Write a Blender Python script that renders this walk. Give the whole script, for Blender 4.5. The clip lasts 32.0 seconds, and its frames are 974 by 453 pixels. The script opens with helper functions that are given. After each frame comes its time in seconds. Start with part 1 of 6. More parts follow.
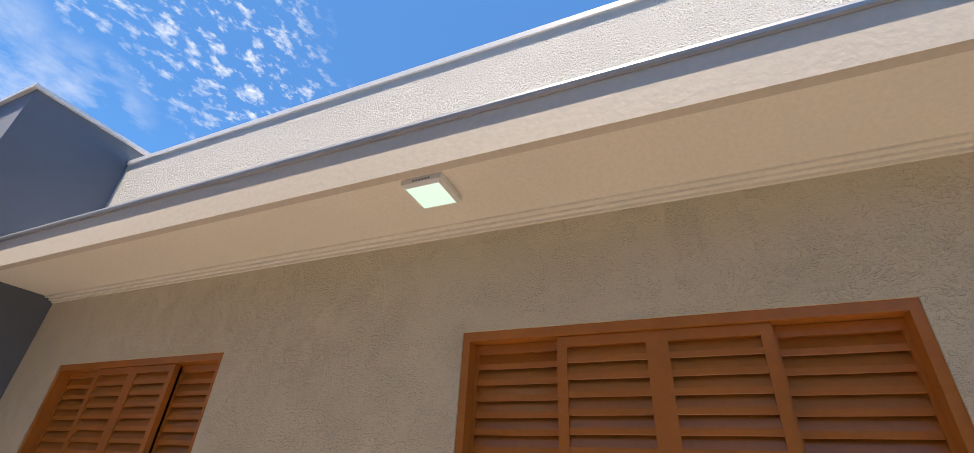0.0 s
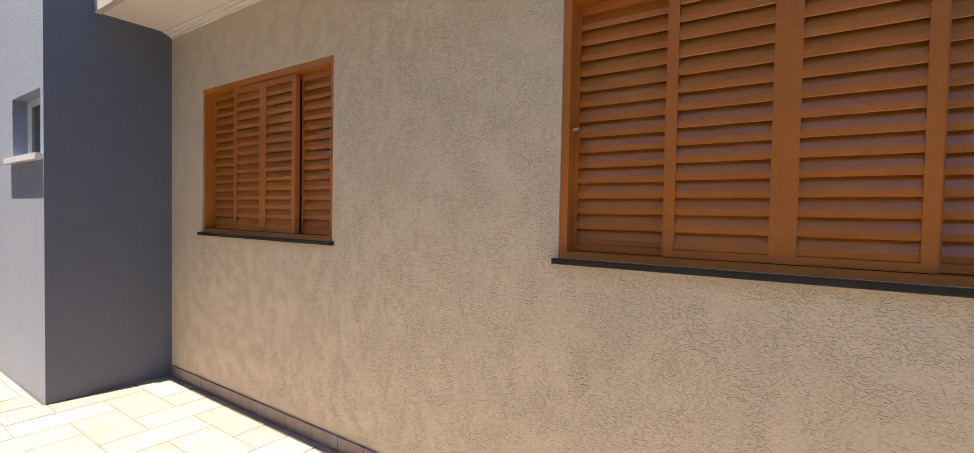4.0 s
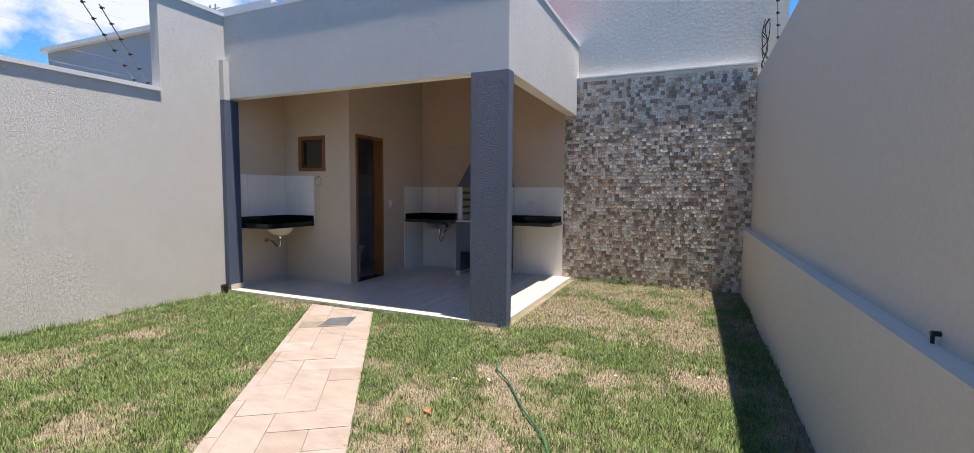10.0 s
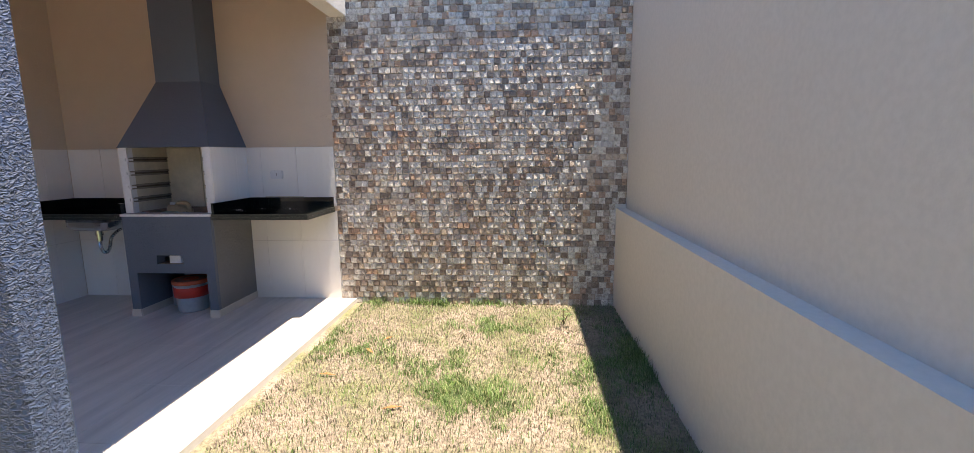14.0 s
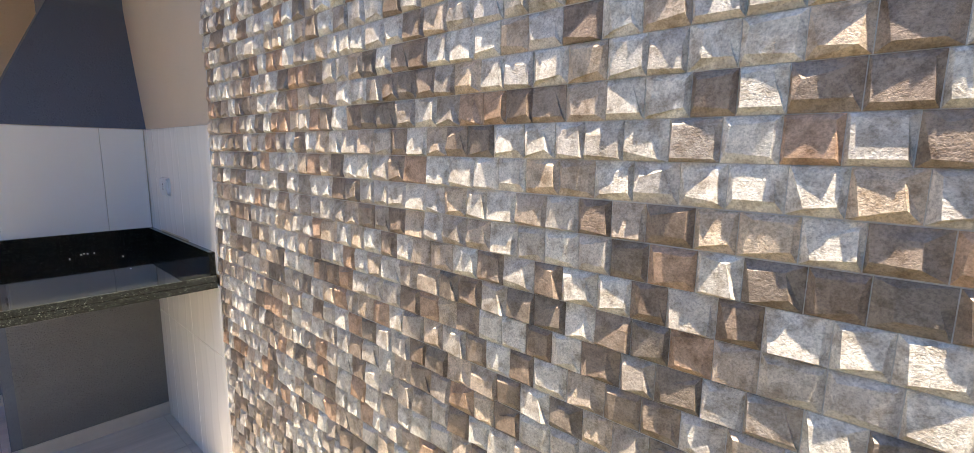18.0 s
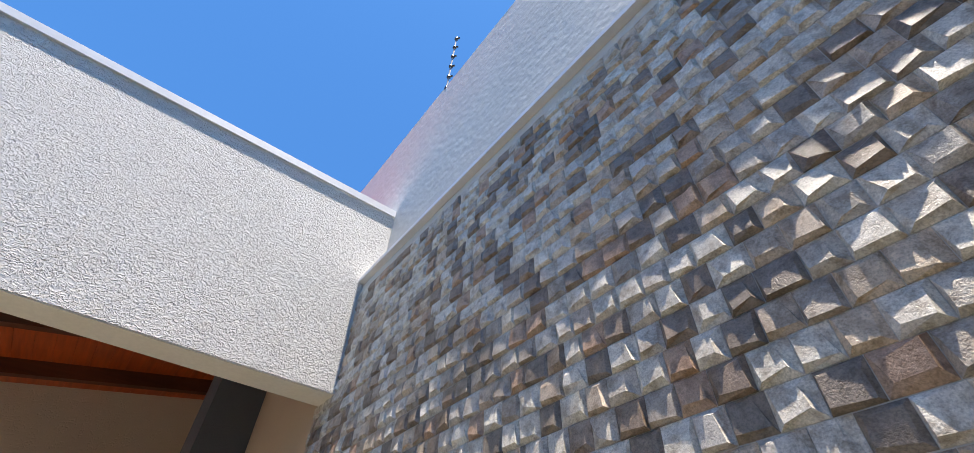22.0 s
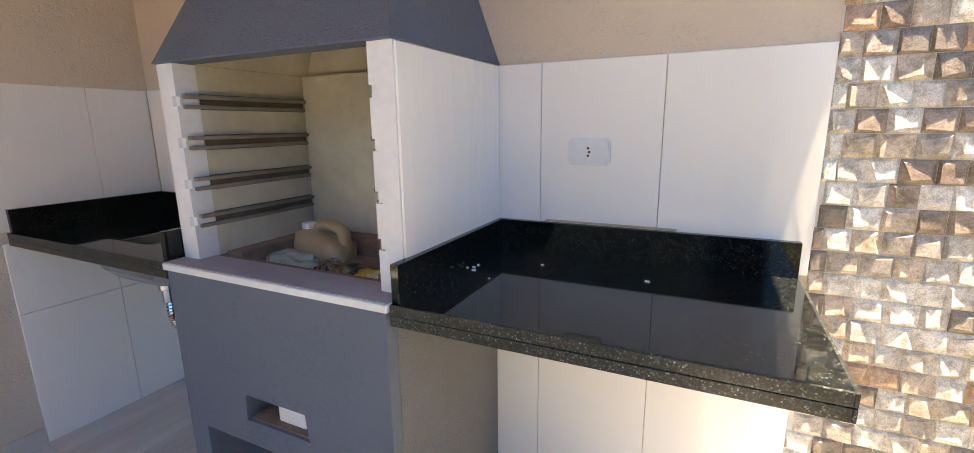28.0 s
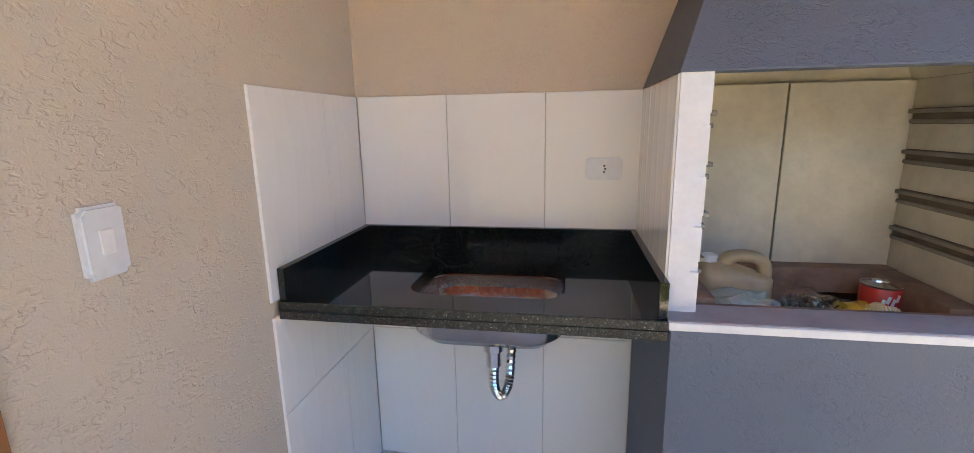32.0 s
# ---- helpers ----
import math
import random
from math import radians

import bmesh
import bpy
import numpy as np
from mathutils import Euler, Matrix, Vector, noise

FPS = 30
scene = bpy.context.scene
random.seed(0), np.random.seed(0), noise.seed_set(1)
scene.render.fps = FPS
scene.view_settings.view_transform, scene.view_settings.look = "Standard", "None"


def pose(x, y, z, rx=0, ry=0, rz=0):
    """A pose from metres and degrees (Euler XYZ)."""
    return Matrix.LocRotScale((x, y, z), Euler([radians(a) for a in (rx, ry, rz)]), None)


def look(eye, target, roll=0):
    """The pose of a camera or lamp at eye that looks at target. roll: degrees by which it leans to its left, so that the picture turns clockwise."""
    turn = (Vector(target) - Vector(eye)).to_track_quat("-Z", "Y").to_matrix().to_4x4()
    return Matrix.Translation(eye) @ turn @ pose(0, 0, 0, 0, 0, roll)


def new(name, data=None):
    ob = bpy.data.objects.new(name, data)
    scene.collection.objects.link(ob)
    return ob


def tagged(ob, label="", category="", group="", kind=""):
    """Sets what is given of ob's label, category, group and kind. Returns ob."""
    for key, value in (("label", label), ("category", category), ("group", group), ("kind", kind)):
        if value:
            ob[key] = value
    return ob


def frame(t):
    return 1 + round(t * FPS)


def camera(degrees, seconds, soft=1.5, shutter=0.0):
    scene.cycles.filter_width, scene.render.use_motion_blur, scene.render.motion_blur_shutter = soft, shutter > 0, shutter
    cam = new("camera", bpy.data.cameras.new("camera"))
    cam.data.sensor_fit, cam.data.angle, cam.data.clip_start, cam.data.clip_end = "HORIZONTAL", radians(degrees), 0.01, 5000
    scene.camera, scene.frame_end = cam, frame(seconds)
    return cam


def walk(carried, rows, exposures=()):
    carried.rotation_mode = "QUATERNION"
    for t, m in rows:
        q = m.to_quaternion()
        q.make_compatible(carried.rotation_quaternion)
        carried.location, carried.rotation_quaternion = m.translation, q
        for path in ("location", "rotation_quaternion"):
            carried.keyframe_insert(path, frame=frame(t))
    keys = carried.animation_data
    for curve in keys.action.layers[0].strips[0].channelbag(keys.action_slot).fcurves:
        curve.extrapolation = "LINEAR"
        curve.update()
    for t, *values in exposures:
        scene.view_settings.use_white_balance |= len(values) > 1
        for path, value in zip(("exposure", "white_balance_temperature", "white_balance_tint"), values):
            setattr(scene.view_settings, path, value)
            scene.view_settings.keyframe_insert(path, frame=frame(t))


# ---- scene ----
cam = camera(92.16, 32.0, 0.8)
PATH = [
    (0, (1.819, -10.109, 1.503), (0.251, -10.849, 2.499), 3.6),
    (0.5, (1.849, -10.155, 1.474), (0.444, -11.171, 2.470), 4.5),
    (1, (1.865, -10.196, 1.514), (0.612, -11.427, 2.470), 3.8),
    (1.5, (1.887, -10.240, 1.427), (0.834, -11.652, 2.373), 5.6),
    (2, (1.918, -10.293, 1.389), (0.921, -11.857, 2.137), 5.1),
    (2.5, (1.949, -10.349, 1.335), (0.932, -12.000, 1.827), 4.9),
    (4.5, (1.789, -10.089, 1.221), (-0.081, -10.735, 0.924), 2.0),
    (5, (1.777, -9.961, 1.280), (-0.185, -9.957, 0.887), 2.4),
    (5.5, (1.855, -9.691, 1.255), (-0.039, -9.158, 0.899), 1.5),
    (6, (1.883, -9.463, 1.242), (0.200, -8.443, 0.891), 1.1),
    (6.5, (1.841, -9.152, 1.258), (0.479, -7.733, 0.897), 1.1),
    (7, (1.849, -8.782, 1.239), (0.752, -7.150, 0.872), 0.9),
    (7.5, (1.872, -8.358, 1.270), (0.928, -6.634, 0.899), 0.9),
    (8, (1.801, -7.984, 1.265), (0.988, -6.188, 0.928), 0.9),
    (8.5, (1.822, -7.608, 1.261), (1.092, -5.759, 1.039), 0.6),
    (9, (1.867, -7.324, 1.307), (1.135, -5.469, 1.147), 0.3),
    (9.5, (1.858, -7.220, 1.309), (1.103, -5.374, 1.161), 0.4),
    (10, (1.854, -7.192, 1.306), (1.053, -5.365, 1.163), 0.5),
    (10.5, (1.838, -7.128, 1.270), (1.031, -5.303, 1.143), 0.5),
    (11, (1.720, -6.939, 1.242), (0.898, -5.121, 1.110), 0.5),
    (11.5, (1.598, -6.601, 1.188), (0.892, -4.735, 1.053), -0.0),
    (12, (1.594, -6.103, 1.143), (0.993, -4.201, 0.999), -0.3),
    (12.5, (1.620, -5.631, 1.227), (1.193, -3.688, 1.020), -0.5),
    (13, (1.618, -5.118, 1.208), (1.402, -3.143, 0.975), -0.5),
    (13.5, (1.795, -4.629, 1.258), (1.579, -2.658, 0.996), -0.4),
    (14, (1.681, -4.129, 1.316), (1.530, -2.158, 1.012), -0.6),
    (14.5, (1.791, -3.601, 1.288), (1.611, -1.635, 0.970), -0.3),
    (16.5, (1.976, -1.454, 1.288), (1.268, 0.391, 0.985), 0.3),
    (17, (1.979, -1.030, 1.289), (1.132, 0.755, 0.980), 0.6),
    (17.5, (1.926, -0.735, 1.314), (0.826, 0.904, 0.996), 0.8),
    (18, (1.809, -0.605, 1.318), (0.504, 0.878, 1.008), 0.9),
    (18.5, (1.772, -0.530, 1.319), (0.310, 0.805, 1.030), 1.2),
    (19, (1.777, -0.494, 1.392), (0.269, 0.807, 1.211), 1.2),
    (19.5, (1.809, -0.487, 1.490), (0.286, 0.794, 1.688), 1.5),
    (20, (1.837, -0.506, 1.555), (0.345, 0.721, 2.075), 1.7),
    (20.5, (1.865, -0.550, 1.591), (0.474, 0.612, 2.436), 1.9),
    (21, (1.897, -0.582, 1.649), (0.594, 0.487, 2.727), 2.1),
    (21.5, (1.938, -0.616, 1.678), (0.770, 0.338, 2.991), 1.9),
    (22, (1.951, -0.630, 1.681), (0.819, 0.236, 3.084), 1.5),
    (22.5, (1.934, -0.655, 1.660), (0.651, -0.029, 3.062), 1.7),
    (23, (1.882, -0.693, 1.632), (0.480, -0.417, 3.031), 2.7),
    (23.5, (1.820, -0.865, 1.672), (0.280, -0.806, 2.945), 2.3),
    (24, (1.700, -1.070, 1.642), (0.025, -1.075, 2.737), 2.4),
    (24.5, (1.466, -1.131, 1.547), (-0.392, -1.175, 2.286), 2.7),
    (26.5, (0.148, -1.316, 1.285), (-1.753, -0.728, 1.079), 1.2),
    (27, (-0.094, -1.341, 1.243), (-1.794, -0.348, 0.892), 1.1),
    (27.5, (-0.245, -1.364, 1.268), (-1.470, 0.169, 0.884), -0.1),
    (28, (-0.223, -1.313, 1.230), (-1.077, 0.446, 0.808), -0.7),
    (28.5, (-0.209, -1.302, 1.178), (-0.797, 0.540, 0.666), -0.9),
    (29, (-0.290, -1.340, 1.180), (-0.598, 0.530, 0.541), -0.6),
    (29.5, (-0.579, -1.406, 1.196), (-0.840, 0.460, 0.523), -0.7),
    (30, (-0.943, -1.515, 1.239), (-1.212, 0.349, 0.565), -1.0),
    (30.5, (-1.275, -1.642, 1.299), (-1.511, 0.254, 0.707), -0.9),
    (31, (-1.590, -1.627, 1.310), (-1.795, 0.304, 0.833), -0.3),
    (31.5, (-1.780, -1.580, 1.302), (-2.016, 0.359, 0.855), -0.5),
    (32, (-1.818, -1.596, 1.298), (-2.155, 0.329, 0.875), -1.0),
]
EXPOSURES = [(0.0, 1.31, 8200, 11), (1.0, 1.17, 8150, 11), (2.0, 1.28, 8450, 11), (2.5, 1.40, 8700, 13), (4.5, 1.72, 7900, 11), (5.3, 1.72, 7900, 11), (6.0, 1.34, 7700, 11), (7.0, 1.16, 7500, 11), (8.0, 0.98, 7300, 12), (9.0, 0.98, 7300, 12), (11.0, 1.08, 7500, 12), (13.0, 1.64, 7650, 14), (14.0, 1.68, 7600, 14), (16.5, 2.08, 7800, 12), (19.0, 2.12, 7700, 12), (20.0, 1.97, 7500, 12), (21.0, 1.62, 7400, 12), (22.0, 1.30, 7300, 11), (24.0, 1.04, 8000, 12), (24.5, 1.42, 8100, 13), (25.6, 2.05, 8600, 13), (26.5, 3.00, 9200, 14), (27.2, 3.40, 9200, 12), (28.0, 2.94, 8900, 11), (29.0, 2.44, 8500, 11), (30.0, 2.80, 8800, 12), (31.0, 3.38, 9100, 11), (32.0, 3.46, 8700, 10)]
walk(cam, [(t, look(eye, target, roll)) for t, eye, target, roll in PATH], EXPOSURES)

# ---- world and sun ----
SUN = Vector((0.155, -0.026, 1.0)).normalized()
world = bpy.data.worlds.new("sky_world")
scene.world = world
world.use_nodes = True
wn, wl = world.node_tree.nodes, world.node_tree.links
sky = wn.new("ShaderNodeTexSky")
sky.sky_type = "NISHITA"
sky.sun_disc = False
sky.sun_elevation = math.asin(SUN.z)
sky.sun_rotation = math.atan2(SUN.x, SUN.y)
sky.altitude = 600
sky.dust_density = 0.3
sky.ozone_density = 4.0
wtc = wn.new("ShaderNodeTexCoord")
wmap = wn.new("ShaderNodeMapping")
wmap.inputs["Scale"].default_value = (1.0, 1.6, 2.2)
wl.new(wtc.outputs["Generated"], wmap.inputs[0])


def sky_noise(scale, detail, rough, lo, hi):
    t = wn.new("ShaderNodeTexNoise")
    t.inputs["Scale"].default_value, t.inputs["Detail"].default_value, t.inputs["Roughness"].default_value = scale, detail, rough
    wl.new(wmap.outputs[0], t.inputs["Vector"])
    r = wn.new("ShaderNodeValToRGB")
    r.color_ramp.elements[0].position, r.color_ramp.elements[1].position = lo, hi
    wl.new(t.outputs[0], r.inputs[0])
    return r.outputs[0]


def sky_ramp(src, a, va, b, vb):
    r = wn.new("ShaderNodeMapRange")
    r.inputs[1].default_value, r.inputs[2].default_value, r.inputs[3].default_value, r.inputs[4].default_value = a, b, va, vb
    wl.new(src, r.inputs[0])
    return r.outputs[0]


def sky_math(kind, a, b):
    r = wn.new("ShaderNodeMath")
    r.operation = kind
    wl.new(a, r.inputs[0])
    wl.new(b, r.inputs[1])
    return r.outputs[0]


def sky_patch(c, inner, outer):
    """1 within inner degrees of the direction c, falling to 0 at outer degrees."""
    nrm = wn.new("ShaderNodeVectorMath")
    nrm.operation = "NORMALIZE"
    wl.new(wtc.outputs["Generated"], nrm.inputs[0])
    dot = wn.new("ShaderNodeVectorMath")
    dot.operation = "DOT_PRODUCT"
    wl.new(nrm.outputs[0], dot.inputs[0])
    dot.inputs[1].default_value = Vector(c).normalized()
    return sky_ramp(dot.outputs["Value"], math.cos(radians(outer)), 0.0, math.cos(radians(inner)), 1.0)


def sky_most(items):
    out = items[0]
    for q in items[1:]:
        out = sky_math("MAXIMUM", out, q)
    return out


# a long cloud bank over the street, fleecy flocks above it, loose clouds low over the neighbour
bank = sky_most([sky_patch((0.10, -0.86, 0.50), 5, 12), sky_patch((-0.06, -0.87, 0.48), 4, 9), sky_patch((-0.22, -0.855, 0.47), 4, 8), sky_patch((0.03, -0.95, 0.29), 8, 17)])
heap = sky_math("MULTIPLY", sky_patch((-0.87, 0.43, 0.22), 12, 24), sky_noise(4.0, 8, 0.55, 0.40, 0.52))
flock = sky_most([sky_patch((-0.30, -0.67, 0.675), 4, 11), sky_patch((-0.13, -0.72, 0.67), 3, 8), sky_patch((-0.45, -0.67, 0.585), 3, 10)])
veil = sky_noise(4.2, 9, 0.62, 0.42, 0.80)
tuft = sky_noise(30.0, 6, 0.60, 0.51, 0.76)
cloud = sky_most([sky_math("MULTIPLY", veil, bank), sky_math("MULTIPLY", tuft, flock), heap])
wm3 = wn.new("ShaderNodeMix")
wm3.data_type = "RGBA"
wl.new(cloud, wm3.inputs[0])
tint = wn.new("ShaderNodeMix")
tint.data_type, tint.blend_type = "RGBA", "MULTIPLY"
tint.inputs[0].default_value = 1.0
tint.inputs[7].default_value = (0.27, 0.61, 0.88, 1)
wl.new(sky.outputs[0], tint.inputs[6])
wl.new(tint.outputs[2], wm3.inputs[6])
wm3.inputs[7].default_value = (3.3, 3.75, 4.4, 1)
wn["Background"].inputs[1].default_value = 0.13
wl.new(wm3.outputs[2], wn["Background"].inputs[0])
sun = new("sun", bpy.data.lights.new("sun", "SUN"))
sun.data.energy, sun.data.angle, sun.data.color = 5.0, radians(0.53), (1.0, 0.95, 0.88)
sun.matrix_world = look(SUN * 20, (0, 0, 0))

# ---- materials ----
def base_mat(name, rough=0.8, metal=0.0):
    m = bpy.data.materials.new(name)
    m.use_nodes = True
    n, l = m.node_tree.nodes, m.node_tree.links
    b = n["Principled BSDF"]
    b.inputs["Roughness"].default_value, b.inputs["Metallic"].default_value = rough, metal
    return m, n, l, b


def noise_node(n, l, scale, detail=4, rough=0.55, stretch=None):
    geo = n.new("ShaderNodeNewGeometry")
    t = n.new("ShaderNodeTexNoise")
    t.inputs["Scale"].default_value, t.inputs["Detail"].default_value, t.inputs["Roughness"].default_value = scale, detail, rough
    src = geo.outputs["Position"]
    if stretch:
        mp = n.new("ShaderNodeMapping")
        mp.inputs["Scale"].default_value = stretch
        l.new(src, mp.inputs[0])
        src = mp.outputs[0]
    l.new(src, t.inputs["Vector"])
    return t


def ramp(n, l, src, stops, constant=False):
    r = n.new("ShaderNodeValToRGB")
    if constant:
        r.color_ramp.interpolation = "CONSTANT"
    while len(r.color_ramp.elements) < len(stops):
        r.color_ramp.elements.new(0.5)
    for e, (q, c) in zip(r.color_ramp.elements, stops):
        e.position, e.color = q, (*c, 1)
    l.new(src, r.inputs[0])
    return r.outputs[0]


def mix(n, l, fac, a, b, kind="MIX"):
    x = n.new("ShaderNodeMix")
    x.data_type, x.blend_type = "RGBA", kind
    if isinstance(fac, float):
        x.inputs[0].default_value = fac
    else:
        l.new(fac, x.inputs[0])
    for s, v in ((x.inputs[6], a), (x.inputs[7], b)):
        if isinstance(v, tuple):
            s.default_value = (*v, 1)
        else:
            l.new(v, s)
    return x.outputs[2]


def bump(n, l, b, height, strength, dist):
    u = n.new("ShaderNodeBump")
    u.inputs["Strength"].default_value, u.inputs["Distance"].default_value = strength, dist
    l.new(height, u.inputs["Height"])
    if b.inputs["Normal"].is_linked:
        l.new(b.inputs["Normal"].links[0].from_socket, u.inputs["Normal"])
    l.new(u.outputs[0], b.inputs["Normal"])


def shade(c, k):
    return tuple(min(1.0, v * k) for v in c)


def grey(v):
    return (v, v, v)


def varied(name, col, rough=0.7, spread=0.12, scale=3.0, fine=60.0, bump_d=0.0, metal=0.0, bump_scale=None, stretch=None):
    """A painted or plain surface with grain and slow stains."""
    m, n, l, b = base_mat(name, rough, metal)
    slow, grain = noise_node(n, l, scale, 5, stretch=stretch), noise_node(n, l, fine, 3, stretch=stretch)
    c = ramp(n, l, slow.outputs[0], [(0.3, shade(col, 1 - spread)), (0.7, shade(col, 1 + spread * 0.6))])
    g = ramp(n, l, grain.outputs[0], [(0.35, grey(0.94)), (0.65, grey(1.0))])
    l.new(mix(n, l, 1.0, c, g, "MULTIPLY"), b.inputs["Base Color"])
    if bump_d:
        h = noise_node(n, l, bump_scale or fine, 3)
        bump(n, l, b, h.outputs[0], 1.0, bump_d)
    return m


def plaster(name, col, depth=0.006, scale=70.0, patchy=0.3, rough=0.85):
    """Grained acrylic plaster: short scratches dug into a rough coat."""
    m, n, l, b = base_mat(name, rough)
    slow = noise_node(n, l, 0.7, 5)
    mid = noise_node(n, l, 7.0, 5)
    c = ramp(n, l, slow.outputs[0], [(0.3, shade(col, 0.96)), (0.7, shade(col, 1.03))])
    c = mix(n, l, 1.0, c, ramp(n, l, mid.outputs[0], [(0.3, grey(0.965)), (0.7, grey(1.0))]), "MULTIPLY")
    l.new(c, b.inputs["Base Color"])
    worm = noise_node(n, l, scale, 2, 0.5, stretch=(1, 1, 1.5))
    worm.inputs["Distortion"].default_value = 0.6
    patch = noise_node(n, l, 11.0, 4)
    dig = ramp(n, l, worm.outputs[0], [(0.36, grey(0)), (0.5, grey(1)), (0.64, grey(0.75))])
    keep = ramp(n, l, patch.outputs[0], [(0.38, grey(patchy)), (0.6, grey(1.0))])
    h = mix(n, l, keep, grey(0.62), dig)
    bump(n, l, b, h, 0.9, depth)
    fine = noise_node(n, l, 260.0, 2)
    bump(n, l, b, fine.outputs[0], 0.5, 0.0012)
    return m


def island_or_object(n, object_random):
    if object_random:
        return n.new("ShaderNodeObjectInfo").outputs["Random"]
    return n.new("ShaderNodeNewGeometry").outputs["Random Per Island"]


def mosaic_mat(name, object_random):
    """Printed stone tesserae: greys, browns and tans with speckle."""
    m, n, l, b = base_mat(name, 0.42)
    rnd = island_or_object(n, object_random)
    c = ramp(n, l, rnd, [(0.0, (0.675, 0.636, 0.576)), (0.09, (0.282, 0.214, 0.168)), (0.17, (0.558, 0.510, 0.455)), (0.25, (0.484, 0.329, 0.237)), (0.31, (0.724, 0.688, 0.630)), (0.42, (0.255, 0.210, 0.175)),
                         (0.51, (0.607, 0.496, 0.389)), (0.59, (0.414, 0.362, 0.317)), (0.68, (0.685, 0.655, 0.598)), (0.77, (0.329, 0.258, 0.207)), (0.85, (0.519, 0.430, 0.352)), (0.92, (0.597, 0.561, 0.522))], True)
    cloud = noise_node(n, l, 42.0, 6, 0.7)
    speck = noise_node(n, l, 320.0, 3, 0.7)
    vein = noise_node(n, l, 16.0, 7, 0.72)
    vein.inputs["Distortion"].default_value = 1.4
    c = mix(n, l, 1.0, c, ramp(n, l, cloud.outputs[0], [(0.36, (0.62, 0.57, 0.52)), (0.52, grey(1.0)), (0.68, (1.16, 1.15, 1.13))]), "MULTIPLY")
    c = mix(n, l, 1.0, c, ramp(n, l, vein.outputs[0], [(0.38, (0.80, 0.77, 0.74)), (0.48, grey(0.98)), (0.505, (1.10, 1.09, 1.08)), (0.53, grey(1.0)), (0.64, (0.92, 0.90, 0.89))]), "MULTIPLY")
    c = mix(n, l, 1.0, c, ramp(n, l, speck.outputs[0], [(0.36, grey(0.72)), (0.5, grey(1.0)), (0.68, grey(1.18))]), "MULTIPLY")
    l.new(c, b.inputs["Base Color"])
    bump(n, l, b, speck.outputs[0], 0.7, 0.0016)
    return m


def paver_mat(name, object_random):
    m, n, l, b = base_mat(name, 0.55)
    rnd = island_or_object(n, object_random)
    c = ramp(n, l, rnd, [(0.0, (0.315, 0.255, 0.227)), (0.2, (0.335, 0.290, 0.270)), (0.4, (0.294, 0.239, 0.212)), (0.6, (0.329, 0.275, 0.248)), (0.8, (0.346, 0.304, 0.288)), (1.0, (0.313, 0.266, 0.248))])
    cloud = noise_node(n, l, 5.0, 6, 0.6, stretch=(1, 2.4, 1))
    grain = noise_node(n, l, 90.0, 4)
    c = mix(n, l, 1.0, c, ramp(n, l, cloud.outputs[0], [(0.3, (0.80, 0.77, 0.75)), (0.5, (0.95, 0.93, 0.92)), (0.62, grey(1.0)), (0.75, (1.10, 1.09, 1.08))]), "MULTIPLY")
    c = mix(n, l, 1.0, c, ramp(n, l, grain.outputs[0], [(0.35, grey(0.92)), (0.6, grey(1.0))]), "MULTIPLY")
    l.new(c, b.inputs["Base Color"])
    bump(n, l, b, cloud.outputs[0], 0.4, 0.002)
    return m


def granite_mat(name, k=1.0, rough=0.05):
    m, n, l, b = base_mat(name, rough)
    geo = n.new("ShaderNodeNewGeometry")
    v = n.new("ShaderNodeTexVoronoi")
    v.inputs["Scale"].default_value = 380.0
    l.new(geo.outputs["Position"], v.inputs["Vector"])
    slow = noise_node(n, l, 60.0, 4)
    c = ramp(n, l, v.outputs["Color"], [(0.0, shade((0.003, 0.0033, 0.0033), k)), (0.55, shade((0.006, 0.0068, 0.0064), k)), (0.80, shade((0.013, 0.0145, 0.013), k)), (0.95, shade((0.055, 0.06, 0.052), k))])
    c = mix(n, l, 1.0, c, ramp(n, l, slow.outputs[0], [(0.35, grey(0.5)), (0.65, grey(1.3))]), "MULTIPLY")
    l.new(c, b.inputs["Base Color"])
    b.inputs["Specular IOR Level"].default_value = 0.35
    return m


